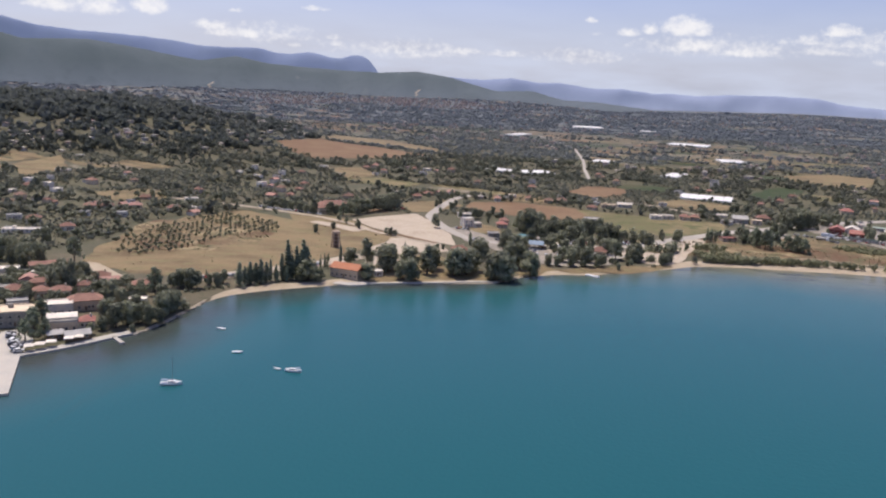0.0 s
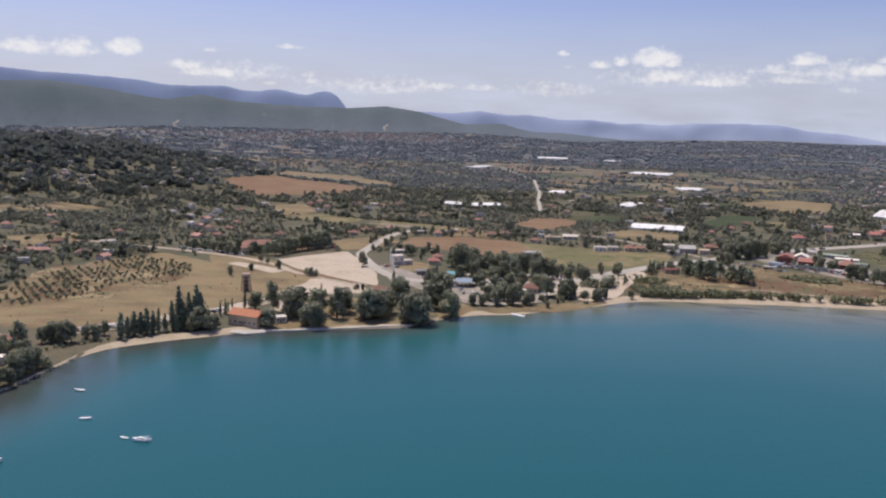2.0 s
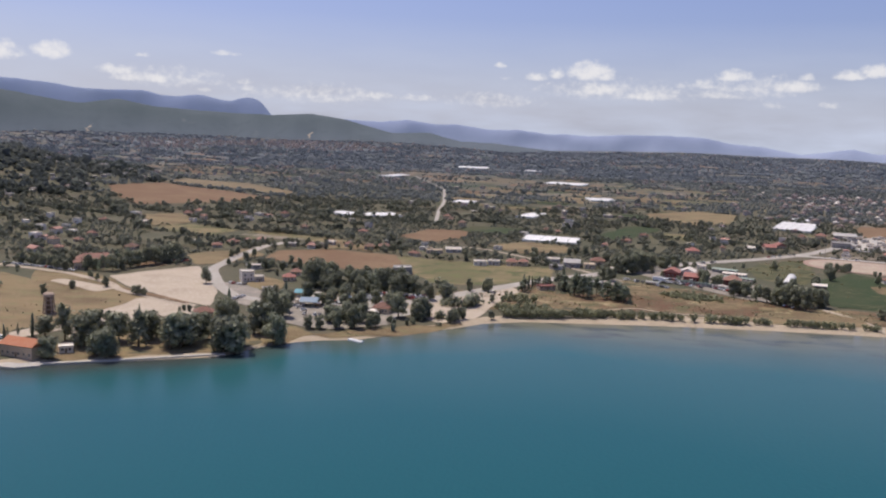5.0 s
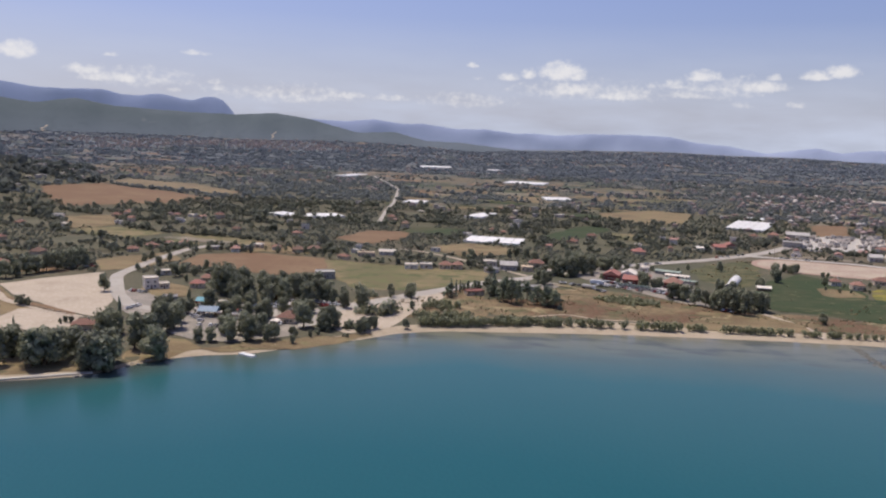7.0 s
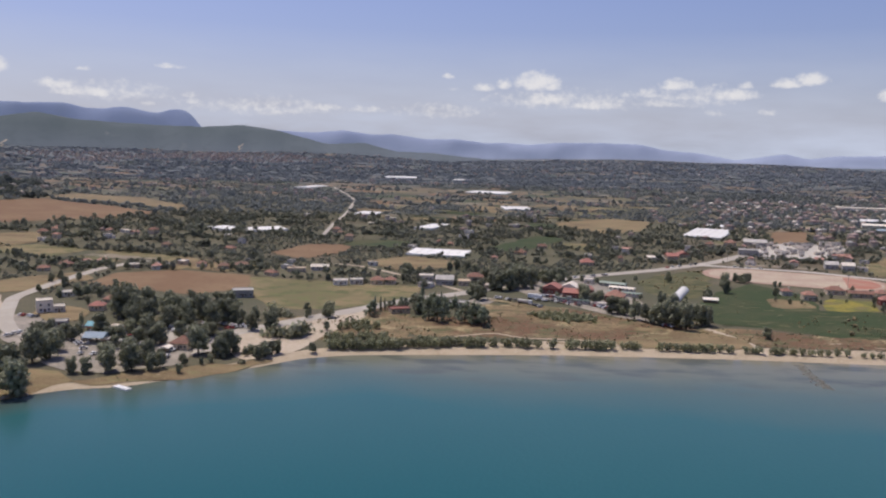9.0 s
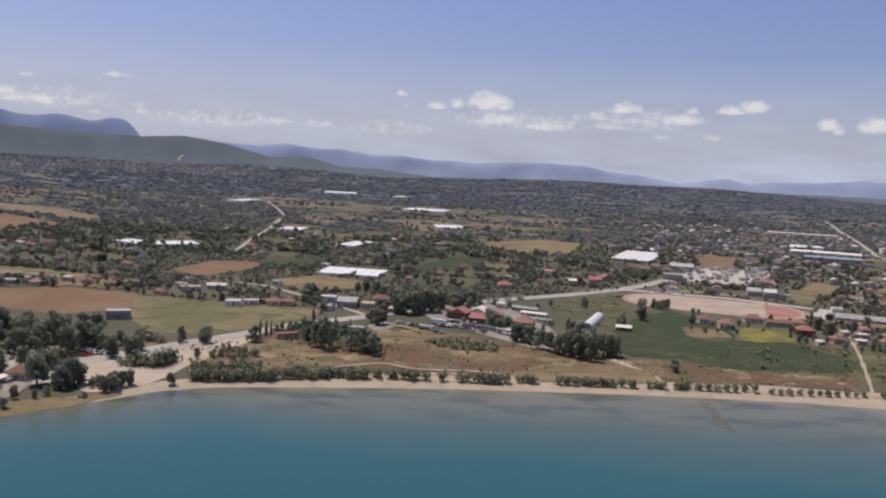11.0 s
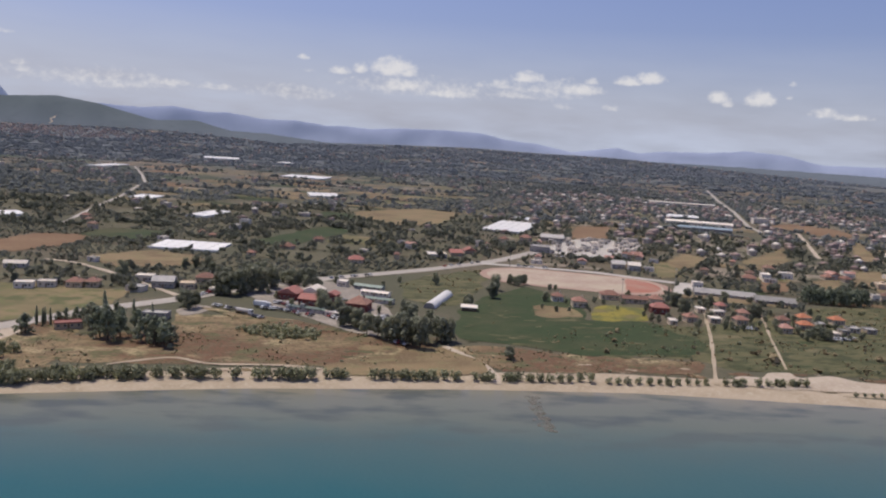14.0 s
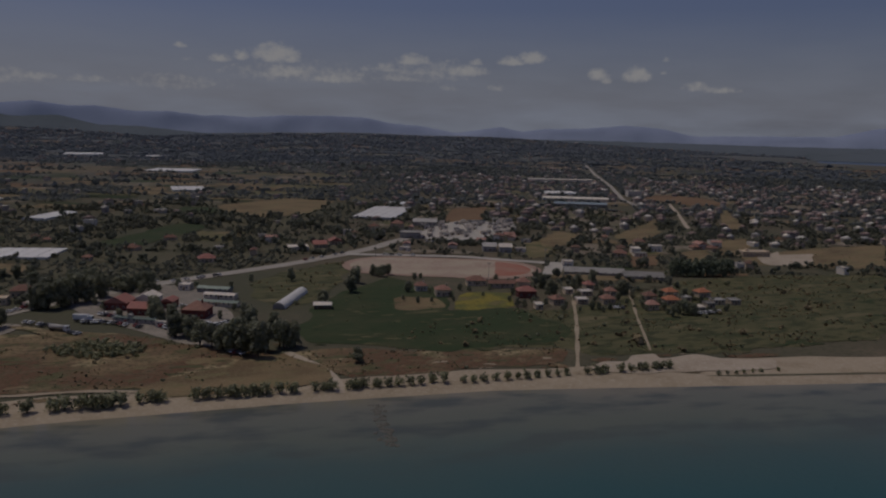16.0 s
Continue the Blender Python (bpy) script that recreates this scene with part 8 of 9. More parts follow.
CAR_ROWS += [
    ((88.0, 574.0), (104.0, 585.0), 8, 90, 0.1),
    ((112.0, 583.0), (130.0, 600.0), 9, 90, 0.1),
    ((128.0, 606.0), (146.0, 622.0), 9, 90, 0.1),
    ((96.0, 557.0), (112.0, 553.0), 6, 90, 0.1),
    ((66.0, 562.0), (84.0, 558.0), 6, 90, 0.15),
    ((40.0, 606.0), (58.0, 618.0), 7, 90, 0.15),
    ((308.2, 697.4), (321.1, 685.6), 6, 90, 0.15),
    ((343.4, 703.8), (355.8, 698.7), 6, 90, 0.15),
    ((344.8, 766.1), (385.8, 787.4), 20, 90, 0.15),
    ((388.3, 778.7), (428.1, 793.3), 14, 0, 0.3),
    ((371.2, 666.1), (379.5, 645.3), 6, 90, 0.15),
    ((394.7, 656.2), (404.3, 661.7), 5, 90, 0.15),
    ((392.8, 606.6), (398.7, 601.6), 4, 90, 0.15),
    ((611.9, 617.0), (626.8, 609.1), 6, 90, 0.15),
    ((657.2, 581.2), (674.7, 581.1), 6, 90, 0.15),
    ((124.1, 626.5), (148.7, 609.3), 8, 90, 0.15),
    ((6.1, 652.0), (21.9, 646.7), 6, 90, 0.15),
    ((-314.3, 562.4), (-289.4, 553.4), 8, 90, 0.15),
    ((18.2, 596.1), (25.3, 608.4), 4, 0, 0.15),
    ((480.5, 821.4), (541.6, 853.9), 8, 0, 0.4),
    ((291.6, 717.7), (311.1, 733.3), 5, 0, 0.4),
    ((565.3, 835.9), (591.1, 823.7), 5, 0, 0.3),
    ((342.7, 686.5), (364.6, 664.3), 10, 90, 0.15),
    ((393.1, 663.2), (403.8, 641.8), 8, 90, 0.15),
    ((368.6, 687.7), (377.4, 665.3), 5, 90, 0.15),
    ((650.7, 586.0), (667.8, 580.7), 6, 90, 0.15),
    ((629.4, 888.7), (699.9, 873.9), 14, 30, 0.15),
    ((347.6, 700.7), (357.9, 681.7), 7, 90, 0.15),
    ((366.9, 677.8), (376.8, 654.7), 9, 90, 0.15),
    ((387.9, 708.7), (396.4, 684.3), 7, 90, 0.15),
    ((394.6, 643.2), (397.8, 624.4), 6, 90, 0.15),
]
for corners, h in GREENHOUSES:
    greenhouse(corners, h)
for p, q, n, turn, miss in CAR_ROWS:
    car_row(p, q, n, turn, miss)

hedge = np.random.default_rng(23)
for k in range(46):
    x, y = hedge.uniform(-10, 140), hedge.uniform(824, 872)
    if min(math.hypot(x - p, y - q) - w for p, q, w in SPOTS) > 1.0:
        plant("garden", x, y, float(hedge.uniform(0.22, 0.5)))

for x, y, size in ((-41.0, 609.0, 0.5), (-44.5, 611.5, 0.43), (-37.5, 608.0, 0.4)):
    plant("garden", x, y, size, "broad dark green bush on the gravel ground")

# gardens and small houses that fill the town behind the quay
TOWN = [(-224, 378), (-196, 372), (-168, 386), (-150, 398), (-150, 418), (-172, 424), (-200, 440), (-228, 446), (-246, 420), (-232, 392)]
town = np.random.default_rng(17)
homes = 0
for k in range(400):
    x, y = town.uniform(-246, -150), town.uniform(372, 446)
    if not bool(inside(TOWN, np.array([x]), np.array([y]))[0]):
        continue
    room = min(math.hypot(x - p, y - q) - w for p, q, w in SPOTS)
    if homes < 11 and room > 5.5:
        roof, cover, text = (("hip", "tile", "small town house with an orange tiled roof"), ("flat", "white", "small white town house with a flat roof"), ("gable", "pinktile", "small town house with a faded pink roof"), ("flat", "grey", "low town house with a grey roof terrace"))[homes % 4]
        building("house", x, y, float(town.uniform(10, 35)), float(town.uniform(7, 10.5)), float(town.uniform(6, 8)), float(town.choice([2.9, 5.4])), roof, "white" if homes % 2 else "cream", cover, text, detail=1)
        homes += 1
    elif room > 0.8:
        plant("garden", x, y, float(town.uniform(0.35, 0.62)))

# the olive grove in the dry field
GROVE = [(-214, 500), (-222, 560), (-215, 620), (-190, 668), (-160, 655), (-128, 628), (-128, 600), (-150, 585), (-165, 560), (-178, 520), (-190, 492)]
for i in range(-18, 22):
    for j in range(-9, 14):
        x, y = -178 + 6.4 * i * math.cos(1.25) - 8.4 * j * math.sin(1.25), 575 + 6.4 * i * math.sin(1.25) + 8.4 * j * math.cos(1.25)
        if bool(inside(GROVE, np.array([x]), np.array([y]))[0]) and rng.uniform() < 0.88:
            plant("olive", x + rng.uniform(-0.6, 0.6), y + rng.uniform(-0.6, 0.6), rng.uniform(0.68, 0.98))

# harbour, quay and sea walls
slab_path("pier", [(-172, 313), (-155, 272)], 30, -3, 1.0, M["concrete"], "broad concrete pier at the harbour", "pier", off=-30)
slab_path("quay", [(-186, 296), (-172, 312), (-161, 322), (-153, 331), (-146, 340), (-139, 348)], 5, -3, 0.9, M["concrete"], "pale concrete quay along the town's waterfront", "quay", off=-0.5)
slab_path("jetty", [(-146, 341), (-139, 333)], 1.8, -1, 0.9, M["concrete"], "short narrow bathing jetty", "jetty")
slab_path("sea_wall", [(-50, 459), (-15, 467), (17, 475), (35, 480)], 2.2, -2, 0.85, M["concrete"], "low concrete sea wall below the trees", "wall")
slab_path("slipway", [(-64, 457), (-54, 454), (-44, 458)], 7, -2, 0.75, M["concrete"], "concrete landing before the stone house", "landing")
slab_path("pontoon", [(95, 513), (102, 507)], 3.0, -0.4, 0.6, M["hull"], "white floating bathing pontoon", "pontoon", off=-1.5)
for x, y in ((-168, 321), (-165, 324.5), (-160, 330), (-171, 318), (-157, 333)):
    parasol(x, y)
rocks = [rock_mesh(k) for k in range(3)]
for i in range(46):
    x = float(rng.choice([rng.uniform(-134, -124), rng.uniform(25, 62), rng.uniform(-140, -128)]))
    ob = tagged(new("rock", rocks[i % 3]), "rough grey-brown boulder at the water's edge", "rock", group="shore rocks")
    s = rng.uniform(0.5, 1.5)
    ob.matrix_basis = pose(x, float(shore(x)) + rng.uniform(-1.5, 1.5), 0.25, 0, 0, rng.uniform(0, 360)) @ Matrix.Diagonal((s, s, s, 1))

stones = [rock_mesh(k + 5, M["weedrock"]) for k in range(3)]
for i in range(110):
    t = rng.uniform()
    x, y = np.interp(t, [0, 0.42, 1], [430, 425, 419]), np.interp(t, [0, 0.42, 1], [522, 505, 482])
    ob = tagged(new("stone", stones[i % 3]), "weedy brown stone of the low groyne", "rock", group="groyne stones")
    s = rng.uniform(0.5, 1.15)
    ob.matrix_basis = pose(x + rng.normal(0, 1.4), y + rng.normal(0, 0.8), -0.12, 0, 0, rng.uniform(0, 360)) @ Matrix.Diagonal((s * 1.4, s, s * 0.7, 1))

boat(-102, 290, 12, 8, True, "white sailing yacht with bare mast at anchor", "sailing_yacht")
boat(-59, 310, 175, 6.6, False, "white motor boat at anchor", "motor_boat")
boat(-66, 312, 160, 3.4, False, "small white dinghy at anchor", "dinghy")
boat(-87, 330, 5, 4.6, False, "small white rowing boat at anchor", "rowing_boat")
boat(-103, 362, 170, 4.4, False, "small white rowing boat at anchor", "rowing_boat")
water_tower(-76, 555)
vault(437, 683, 463, 722, 3.8)
truck(336, 692, -30)
truck(324, 675, -40, True)
for x, y in ((583, 696), (559, 833), (592, 861), (655, 735)):
    pole(x, y, 16)


def scrub_bushes():
    """Low shrubs over the scrubland, too many to count."""
    r = np.random.default_rng(11)
    P, R = [], []
    for m, text, poly in FIELDS:
        if m not in ("scrub", "greenscrub", "straw", "green") or max(p[1] for p in poly) > 850:
            continue
        q = np.array(poly, float)
        lo, hi = q.min(0), q.max(0)
        area = float(np.prod(hi - lo))
        n = int(area / {"scrub": 8, "greenscrub": 18, "straw": 120, "green": 500}[m])
        p = r.uniform(lo, hi, (n, 2))
        dens = wave(p[:, 0], p[:, 1], 16, 4) + 0.5 * wave(p[:, 0], p[:, 1], 6, 8)
        p = p[inside(poly, p[:, 0], p[:, 1]) & (dens > r.uniform(-0.2, 0.8, n)) & ~near_road(p[:, 0], p[:, 1], 1)]
        P.append(p)
        R.append(r.lognormal(-0.75, 0.35, len(p)))
        if m == "greenscrub":       # taller shrubs among the rough growth
            p = r.uniform(lo, hi, (int(area / 70), 2))
            p = p[inside(poly, p[:, 0], p[:, 1]) & (wave(p[:, 0], p[:, 1], 11, 6) > 0.05) & ~near_road(p[:, 0], p[:, 1], 2)]
            P.append(p)
            R.append(r.lognormal(0.05, 0.35, len(p)))
    thick = [(316, 643), (338, 646), (359, 631), (355, 617), (330, 622)]
    p = r.uniform((312, 612), (362, 648), (420, 2))
    p = p[inside(thick, p[:, 0], p[:, 1])]
    clumps("thicket", np.column_stack([p, height(p[:, 0], p[:, 1])]), r.uniform(0.9, 1.9, len(p)), M["tamarisk"], "low olive-green thicket in the scrubland", 0.7, lumps=2)
    P, R = np.concatenate(P), np.concatenate(R)
    for lo, hi, material, text in ((0, 0.6, M["drybush"], "low dry brown shrubs on the scrubland"), (0.6, 1, M["tamarisk"], "low olive-green shrubs on the scrubland")):
        u = np.random.default_rng(12).uniform(size=len(P))
        w = (u >= lo) & (u < hi)
        clumps("shrubs", np.column_stack([P[w], height(P[w, 0], P[w, 1]) + 0.2]), R[w], material, text, 0.7)


M["drybush"] = mat("dry_shrub", (0.23, 0.185, 0.105), 1, [(0.05, (0.27, 0.215, 0.125), 0.42, 0.6, 4)], island=0.3)


def grass_patches():
    """Uneven patches of other growth over the coastal strip, one mesh for each kind."""
    r = np.random.default_rng(31)
    lots = {"straw": [], "scrub": [], "greenscrub": [], "green": [], "sand": []}
    region = [(232, 582), (560, 520), (720, 500), (900, 640), (720, 660), (640, 600), (560, 640), (500, 690), (430, 640), (400, 600), (300, 680), (236, 640)]
    while sum(len(v) for v in lots.values()) < 420:
        x, y = r.uniform(225, 900), r.uniform(500, 700)
        if not bool(inside(region, np.array([x]), np.array([y]))[0]) or bool(near_road(np.array([x]), np.array([y]), 6)[0]):
            continue
        s = y - float(shore(x))
        if s < 18 or bool(inside(YELLOW, np.array([x]), np.array([y]))[0]):
            continue
        pick = ("straw", "scrub", "greenscrub", "straw", "scrub") if x < 430 else ("greenscrub", "green", "greenscrub") if s > 45 else ("scrub", "scrub", "straw", "greenscrub", "sand")
        lots[str(r.choice(pick))].append((x, y, float(r.lognormal(0.45, 0.45))))
    for k, spots in lots.items():
        V, F = [], []
        for x, y, q in spots:
            n = 18
            b = len(V)
            t = np.linspace(0, 2 * math.pi, n, endpoint=False)
            rad = q * (1 + 0.28 * np.sin(2 * t + r.uniform(0, 6)) + 0.22 * np.sin(3 * t + r.uniform(0, 6)) + 0.16 * np.sin(7 * t + r.uniform(0, 6)) + 0.08 * r.normal(size=n))
            px, py = x + 1.7 * rad * np.cos(t) + 0.25 * rad * np.sin(t), y + 0.62 * rad * np.sin(t) - 0.5 * rad * np.cos(t)
            lift = 0.27 + r.uniform(0, 0.05)
            V.append((x, y, zat(x, y) + lift))
            V += [(a, c, h + lift) for a, c, h in zip(px, py, height(px, py))]
            F += [(b, b + 1 + i, b + 1 + (i + 1) % n) for i in range(n)]
        tagged(fast("growth_patches", V, F, M[k]), {"straw": "patches of dry straw-coloured grass", "scrub": "patches of brown scrub", "greenscrub": "patches of rough green growth", "green": "patches of lush green grass", "sand": "bare sandy patches behind the beach"}[k], "patches", kind="stuff")


YELLOW = FIELDS[[f[0] for f in FIELDS].index("yellow")][2]

# ---- groves, woods and houses over the plain ----


def clumps(name, P, R, material, text, squash=0.85, seed=3, lumps=1, sprays=14):
    """Many small far trees as one object: P (n, 3) their feet, R their radii; each a loose heap of leaf sprays."""
    r = np.random.default_rng(seed)
    if lumps > 1:
        n = len(P)
        tall = r.lognormal(0.0, 0.25, n)
        P = np.repeat(P, lumps, 0) + np.column_stack([r.normal(0, 0.5, (n * lumps, 2)) * np.repeat(R, lumps)[:, None], r.uniform(0, 0.9, n * lumps) * np.repeat(R * tall, lumps)])
        R = np.repeat(R, lumps) * r.uniform(0.5, 0.9, n * lumps)
    n = len(P)
    d = r.normal(size=(n, sprays, 3))
    d /= np.linalg.norm(d, axis=2)[..., None]
    c = d * r.uniform(0.35, 0.85, (n, sprays, 1))
    u = np.cross(d, r.normal(size=d.shape))
    u /= np.linalg.norm(u, axis=2)[..., None]
    w = np.cross(d, u) + d * r.uniform(-0.7, 0.7, (n, sprays, 1))
    k = r.uniform(0.45, 0.8, (n, sprays, 1))
    T = np.stack([c - u * k - w * k * 0.45, c + u * k - w * k * 0.45, c + w * k], 2) * R[:, None, None, None]
    T[..., 2] *= squash
    T += (P + np.stack([0 * R, 0 * R, R * squash * 0.8], -1))[:, None, None]
    ob = fast(name, T.reshape(-1, 3), np.arange(n * sprays * 3).reshape(-1, 3), material)
    return tagged(ob, text, "trees", kind="stuff")


def canopies(name, P, R, material, text, squash, seed=9):
    """Far trees as one object, each a lumpy rounded canopy: P (n, 3) their feet, R their radii."""
    r = np.random.default_rng(seed)
    n = len(P)
    shape = ICO_V[None] * r.uniform(0.7, 1.2, (n, len(ICO_V), 1)) * np.stack([r.uniform(0.8, 1.5, n), r.uniform(0.8, 1.5, n), squash * r.uniform(0.75, 1.3, n)], -1)[:, None]
    V = shape * R[:, None, None] + (P + np.stack([0 * R, 0 * R, R * squash * 0.5], -1))[:, None]
    F = ICO_F[None] + (np.arange(n) * len(ICO_V))[:, None, None]
    ob = fast(name, V.reshape(-1, 3), F.reshape(-1, 3), material)
    ob.data.shade_smooth()
    return tagged(ob, text, "trees", kind="stuff")


def huts(name, rows, text):
    """Far houses as one object: rows of x, y, z, turn, length, width, wall height, roof rise, roof kind (0 tiles, 1 flat grey, 2 white)."""
    wv, wf, rv, rf, gv, gf, pv, pf = [], [], [], [], [], [], [], []
    for x, y, z, t, a, b, h, up, kind in rows:
        c, s = math.cos(t), math.sin(t)

        def put(vs, fs, pts, faces):
            k = len(vs)
            vs.extend((x + p[0] * c - p[1] * s, y + p[0] * s + p[1] * c, z + p[2]) for p in pts)
            fs.extend([i + k for i in f] for f in faces)
        a2, b2 = a / 2, b / 2
        put(wv, wf, [(-a2, -b2, -2), (a2, -b2, -2), (a2, b2, -2), (-a2, b2, -2), (-a2, -b2, h), (a2, -b2, h), (a2, b2, h), (-a2, b2, h)],
            [(0, 1, 5, 4), (1, 2, 6, 5), (2, 3, 7, 6), (3, 0, 4, 7)])
        e, g = 0.8, max(0.3, a2 - b2 * 0.9)
        dst = ((rv, rf), (gv, gf), (pv, pf))[kind]
        put(*dst, [(-a2 - e, -b2 - e, h), (a2 + e, -b2 - e, h), (a2 + e, b2 + e, h), (-a2 - e, b2 + e, h), (-g, 0, h + up), (g, 0, h + up), (g, 0.01, h + up), (-g, 0.01, h + up)],
            [(0, 1, 5, 4), (1, 2, 6, 5), (2, 3, 7, 6), (3, 0, 4, 7), (4, 5, 6, 7), (3, 2, 1, 0)])
    top = tagged(fast(name, wv, wf, M["farwall"]), text, "houses", kind="stuff")
    for vs, fs, m, nm in ((rv, rf, M["farroof"], "tiled_roofs"), (gv, gf, M["grey"], "grey_roofs"), (pv, pf, M["white"], "white_roofs")):
        if vs:
            fast(nm, vs, fs, m, top)
    return top


M["farroof"] = mat("far_roofs", (0.33, 0.235, 0.205), 0.9, [(0.02, (0.36, 0.285, 0.255), 0.4, 0.65, 3)], island=0.22)
M["farwall"] = mat("far_walls", (0.60, 0.52, 0.43), 0.9, [(0.03, (0.50, 0.44, 0.38), 0.42, 0.62, 3)], island=0.22)


ROAD_LINES = [(w, curve_points(pts, 8)) for m, w, text, pts in ROADS]


def near_road(x, y, gap):
    ok = np.zeros(np.shape(x), bool)
    for w, q in ROAD_LINES:
        if np.min(x) > q[:, 0].max() + 20 or np.max(x) < q[:, 0].min() - 20 or np.min(y) > q[:, 1].max() + 20 or np.max(y) < q[:, 1].min() - 20:
            continue
        for c in q:
            ok |= (x - c[0]) ** 2 + (y - c[1]) ** 2 < (w / 2 + gap) ** 2
    return ok


def scatter():
    th = radians(-31)
    ux, uy = np.array([math.cos(th), math.sin(th)]), np.array([-math.sin(th), math.cos(th)])
    r = np.random.default_rng(21)
    CW, CH = 92.0, 64.0
    plots = {"straw": [], "ochre": [], "olivegrass": [], "green": [], "orchard": [], "yard": []}
    trees, olives, woods, houses, sheets = [], [], [], [], {"straw": [], "ochre": [], "olivegrass": [], "green": [], "orchard": [], "yard": []}
    for i in range(-60, 60):
        for j in range(-45, 75):
            c = ux * CW * (i + 0.5 * (j % 2)) + uy * CH * j + r.uniform(-12, 12, 2)
            x, y = c
            s = y - float(shore(x))
            az = math.degrees(math.atan2(x - 150, y - 50))
            rad = math.hypot(x - 150, y - 100)
            if s < 40 or rad > 4400 or az < -44 or az > 60 or y < 60:
                continue
            if x > 2500 and y < 2500:
                continue
            if all(OPEN(*(c + p * ux * CW + q * uy * CH)) for p, q in ((0, 0), (-0.35, -0.35), (0.35, -0.35), (-0.35, 0.35), (0.35, 0.35))):
                continue
            hill = float(bumpy(x, y, -760, 1480, 330, 330, 62, 2.4))
            suburb = x > 560 and s > 330 and 380 < rad < 1900 and az > 26
            town = math.exp(-((az + 4.5) / 5.5) ** 2 - ((rad - 3650) / 420) ** 2) + 0.55 * math.exp(-((az + 15) / 5) ** 2 - ((rad - 3500) / 350) ** 2)
            village = rad > 2700 and town + 0.35 * float(wave(x, y, 190, 13)) > 0.45
            u = r.uniform()
            if x < -120 and rad < 1000:
                u = min(u, 0.62) + 0.05
            k = 1.0 if rad < 1300 else 1.25 if rad < 2300 else 1.75
            n = int(CW * CH / (k * k) * (1.0 if rad < 2300 else 0.75))

            def rnd(m):
                return c + np.outer(r.uniform(-0.5, 0.5, m), ux * CW) + np.outer(r.uniform(-0.5, 0.5, m), uy * CH)

            def rndc(m):
                k0 = max(1, m // 8)
                cc = rnd(k0)[r.integers(0, k0, m)]
                return cc + r.normal(0, 1, (m, 1)) * ux * 9.0 * k + r.normal(0, 1, (m, 1)) * uy * 3.5 * k

            def rows(gap):
                g = np.array([(p, q) for p in np.arange(-CW / 2 + 3, CW / 2 - 2, gap) for q in np.arange(-CH / 2 + 3, CH / 2 - 2, gap)])
                g = g[r.uniform(size=len(g)) < 0.93] + 0
                g = g + r.normal(0, 0.7 * k, g.shape)
                return c + g[:, :1] * ux + g[:, 1:] * uy + r.normal(0, 3, 2)

            def strips():
                m = int(r.integers(1, 4))
                for q in range(m):
                    sheets[str(r.choice(("straw", "straw", "ochre", "olivegrass", "green", "yard")))].append((c + uy * CH * ((q + 0.5) / m - 0.5), 1.0, 1.0 / m))
            nh = 0
            macro = float(wave(x, y, 330, 11)) + 0.35 * float(wave(x, y, 120, 5)) if rad > 1000 else 0.0
            if hill > 34:
                woods.append((rnd(int(n / 24)), 3.9 * k))
                nh = 1 if u < 0.08 else 0
            elif hill > 5:
                woods.append((rndc(int(n / 37)), 2.9 * k))
                sheets["orchard"].append((c, 1.0, 1.0))
                nh = int(r.integers(3, 8)) if u < 0.8 else 0
            elif suburb:
                nh = int(r.integers(5, 9)) if u < 0.9 else 1
                if r.uniform() < 0.6:
                    sheets["yard"].append((c, 1.0, 1.0))
                if r.uniform() < 0.85:
                    plots[("straw", "olivegrass", "ochre", "straw")[int(r.integers(0, 4))]].append(rnd(1)[0])
                trees.append((rndc(int(n / 60)), 2.0 * k))
            elif village:
                nh = int(r.integers(4, 10))
                trees.append((rndc(int(n / 110)), 1.3 * k))
            elif macro > 0.3:
                trees.append((rndc(int(n / 52)), 2.2 * k))
                sheets["orchard"].append((c, 1.0, 1.0))
            elif macro < -0.24 and u < (0.8 if rad < 2600 else 0.22):
                strips()
                trees.append((rndc(int(n / 480)), 1.9 * k))
            elif u < (0.42 if rad > 1500 else 0.40):
                olives.append((rows((5.8 if rad < 1300 else 6.2) * k), 1.9 * k))
                nh = 1 if r.uniform() < 0.45 else 0
                sheets["orchard"].append((c, 1.0, 1.0))
            elif u < 0.64:
                sheets["orchard"].append((c, 1.0, 1.0))
                trees.append((rndc(int(n / (44 if x < -120 and rad < 1500 else 62 if rad < 1300 else 80))), 2.1 * k))
                nh = int(r.integers(1, 4)) if rad < 2300 else int(r.integers(0, 2))
            elif u < (0.86 if rad > 1500 else 0.84):
                nh = int(r.integers(2, 6)) if rad < 2300 else int(r.integers(0, 3))
                sheets["orchard"].append((c, 1.0, 1.0))
                trees.append((rndc(int(n / (56 if x < -120 and rad < 1500 else 84 if rad < 1300 else 100))), 2.1 * k))
            else:
                strips()
                edge = c + np.outer(r.uniform(-0.5, 0.5, 20), ux * CW) + np.outer(np.where(r.uniform(size=20) < 0.5, -0.5, 0.5), uy * CH)
                trees.append((edge, 2.6 * k))
            if hill < 5 and not suburb and not village and r.uniform() < 0.42:      # windbreaks along the plots
                g = np.arange(-CW / 2, CW / 2, 3.8 * k) + 0.0
                g = g[r.uniform(size=len(g)) < 0.88]
                trees.append((c + np.outer(g, ux) + uy * CH * 0.5 + r.normal(0, 0.8, (len(g), 2)), r.uniform(1.7, 2.5) * k))
            for _ in range(nh):
                p = rnd(1)[0]
                a = r.uniform(7, 11.5) if suburb or village else r.uniform(6, 10.5)
                trees.append((p + r.normal(0, 11, (2, 2)), 1.5 * k))
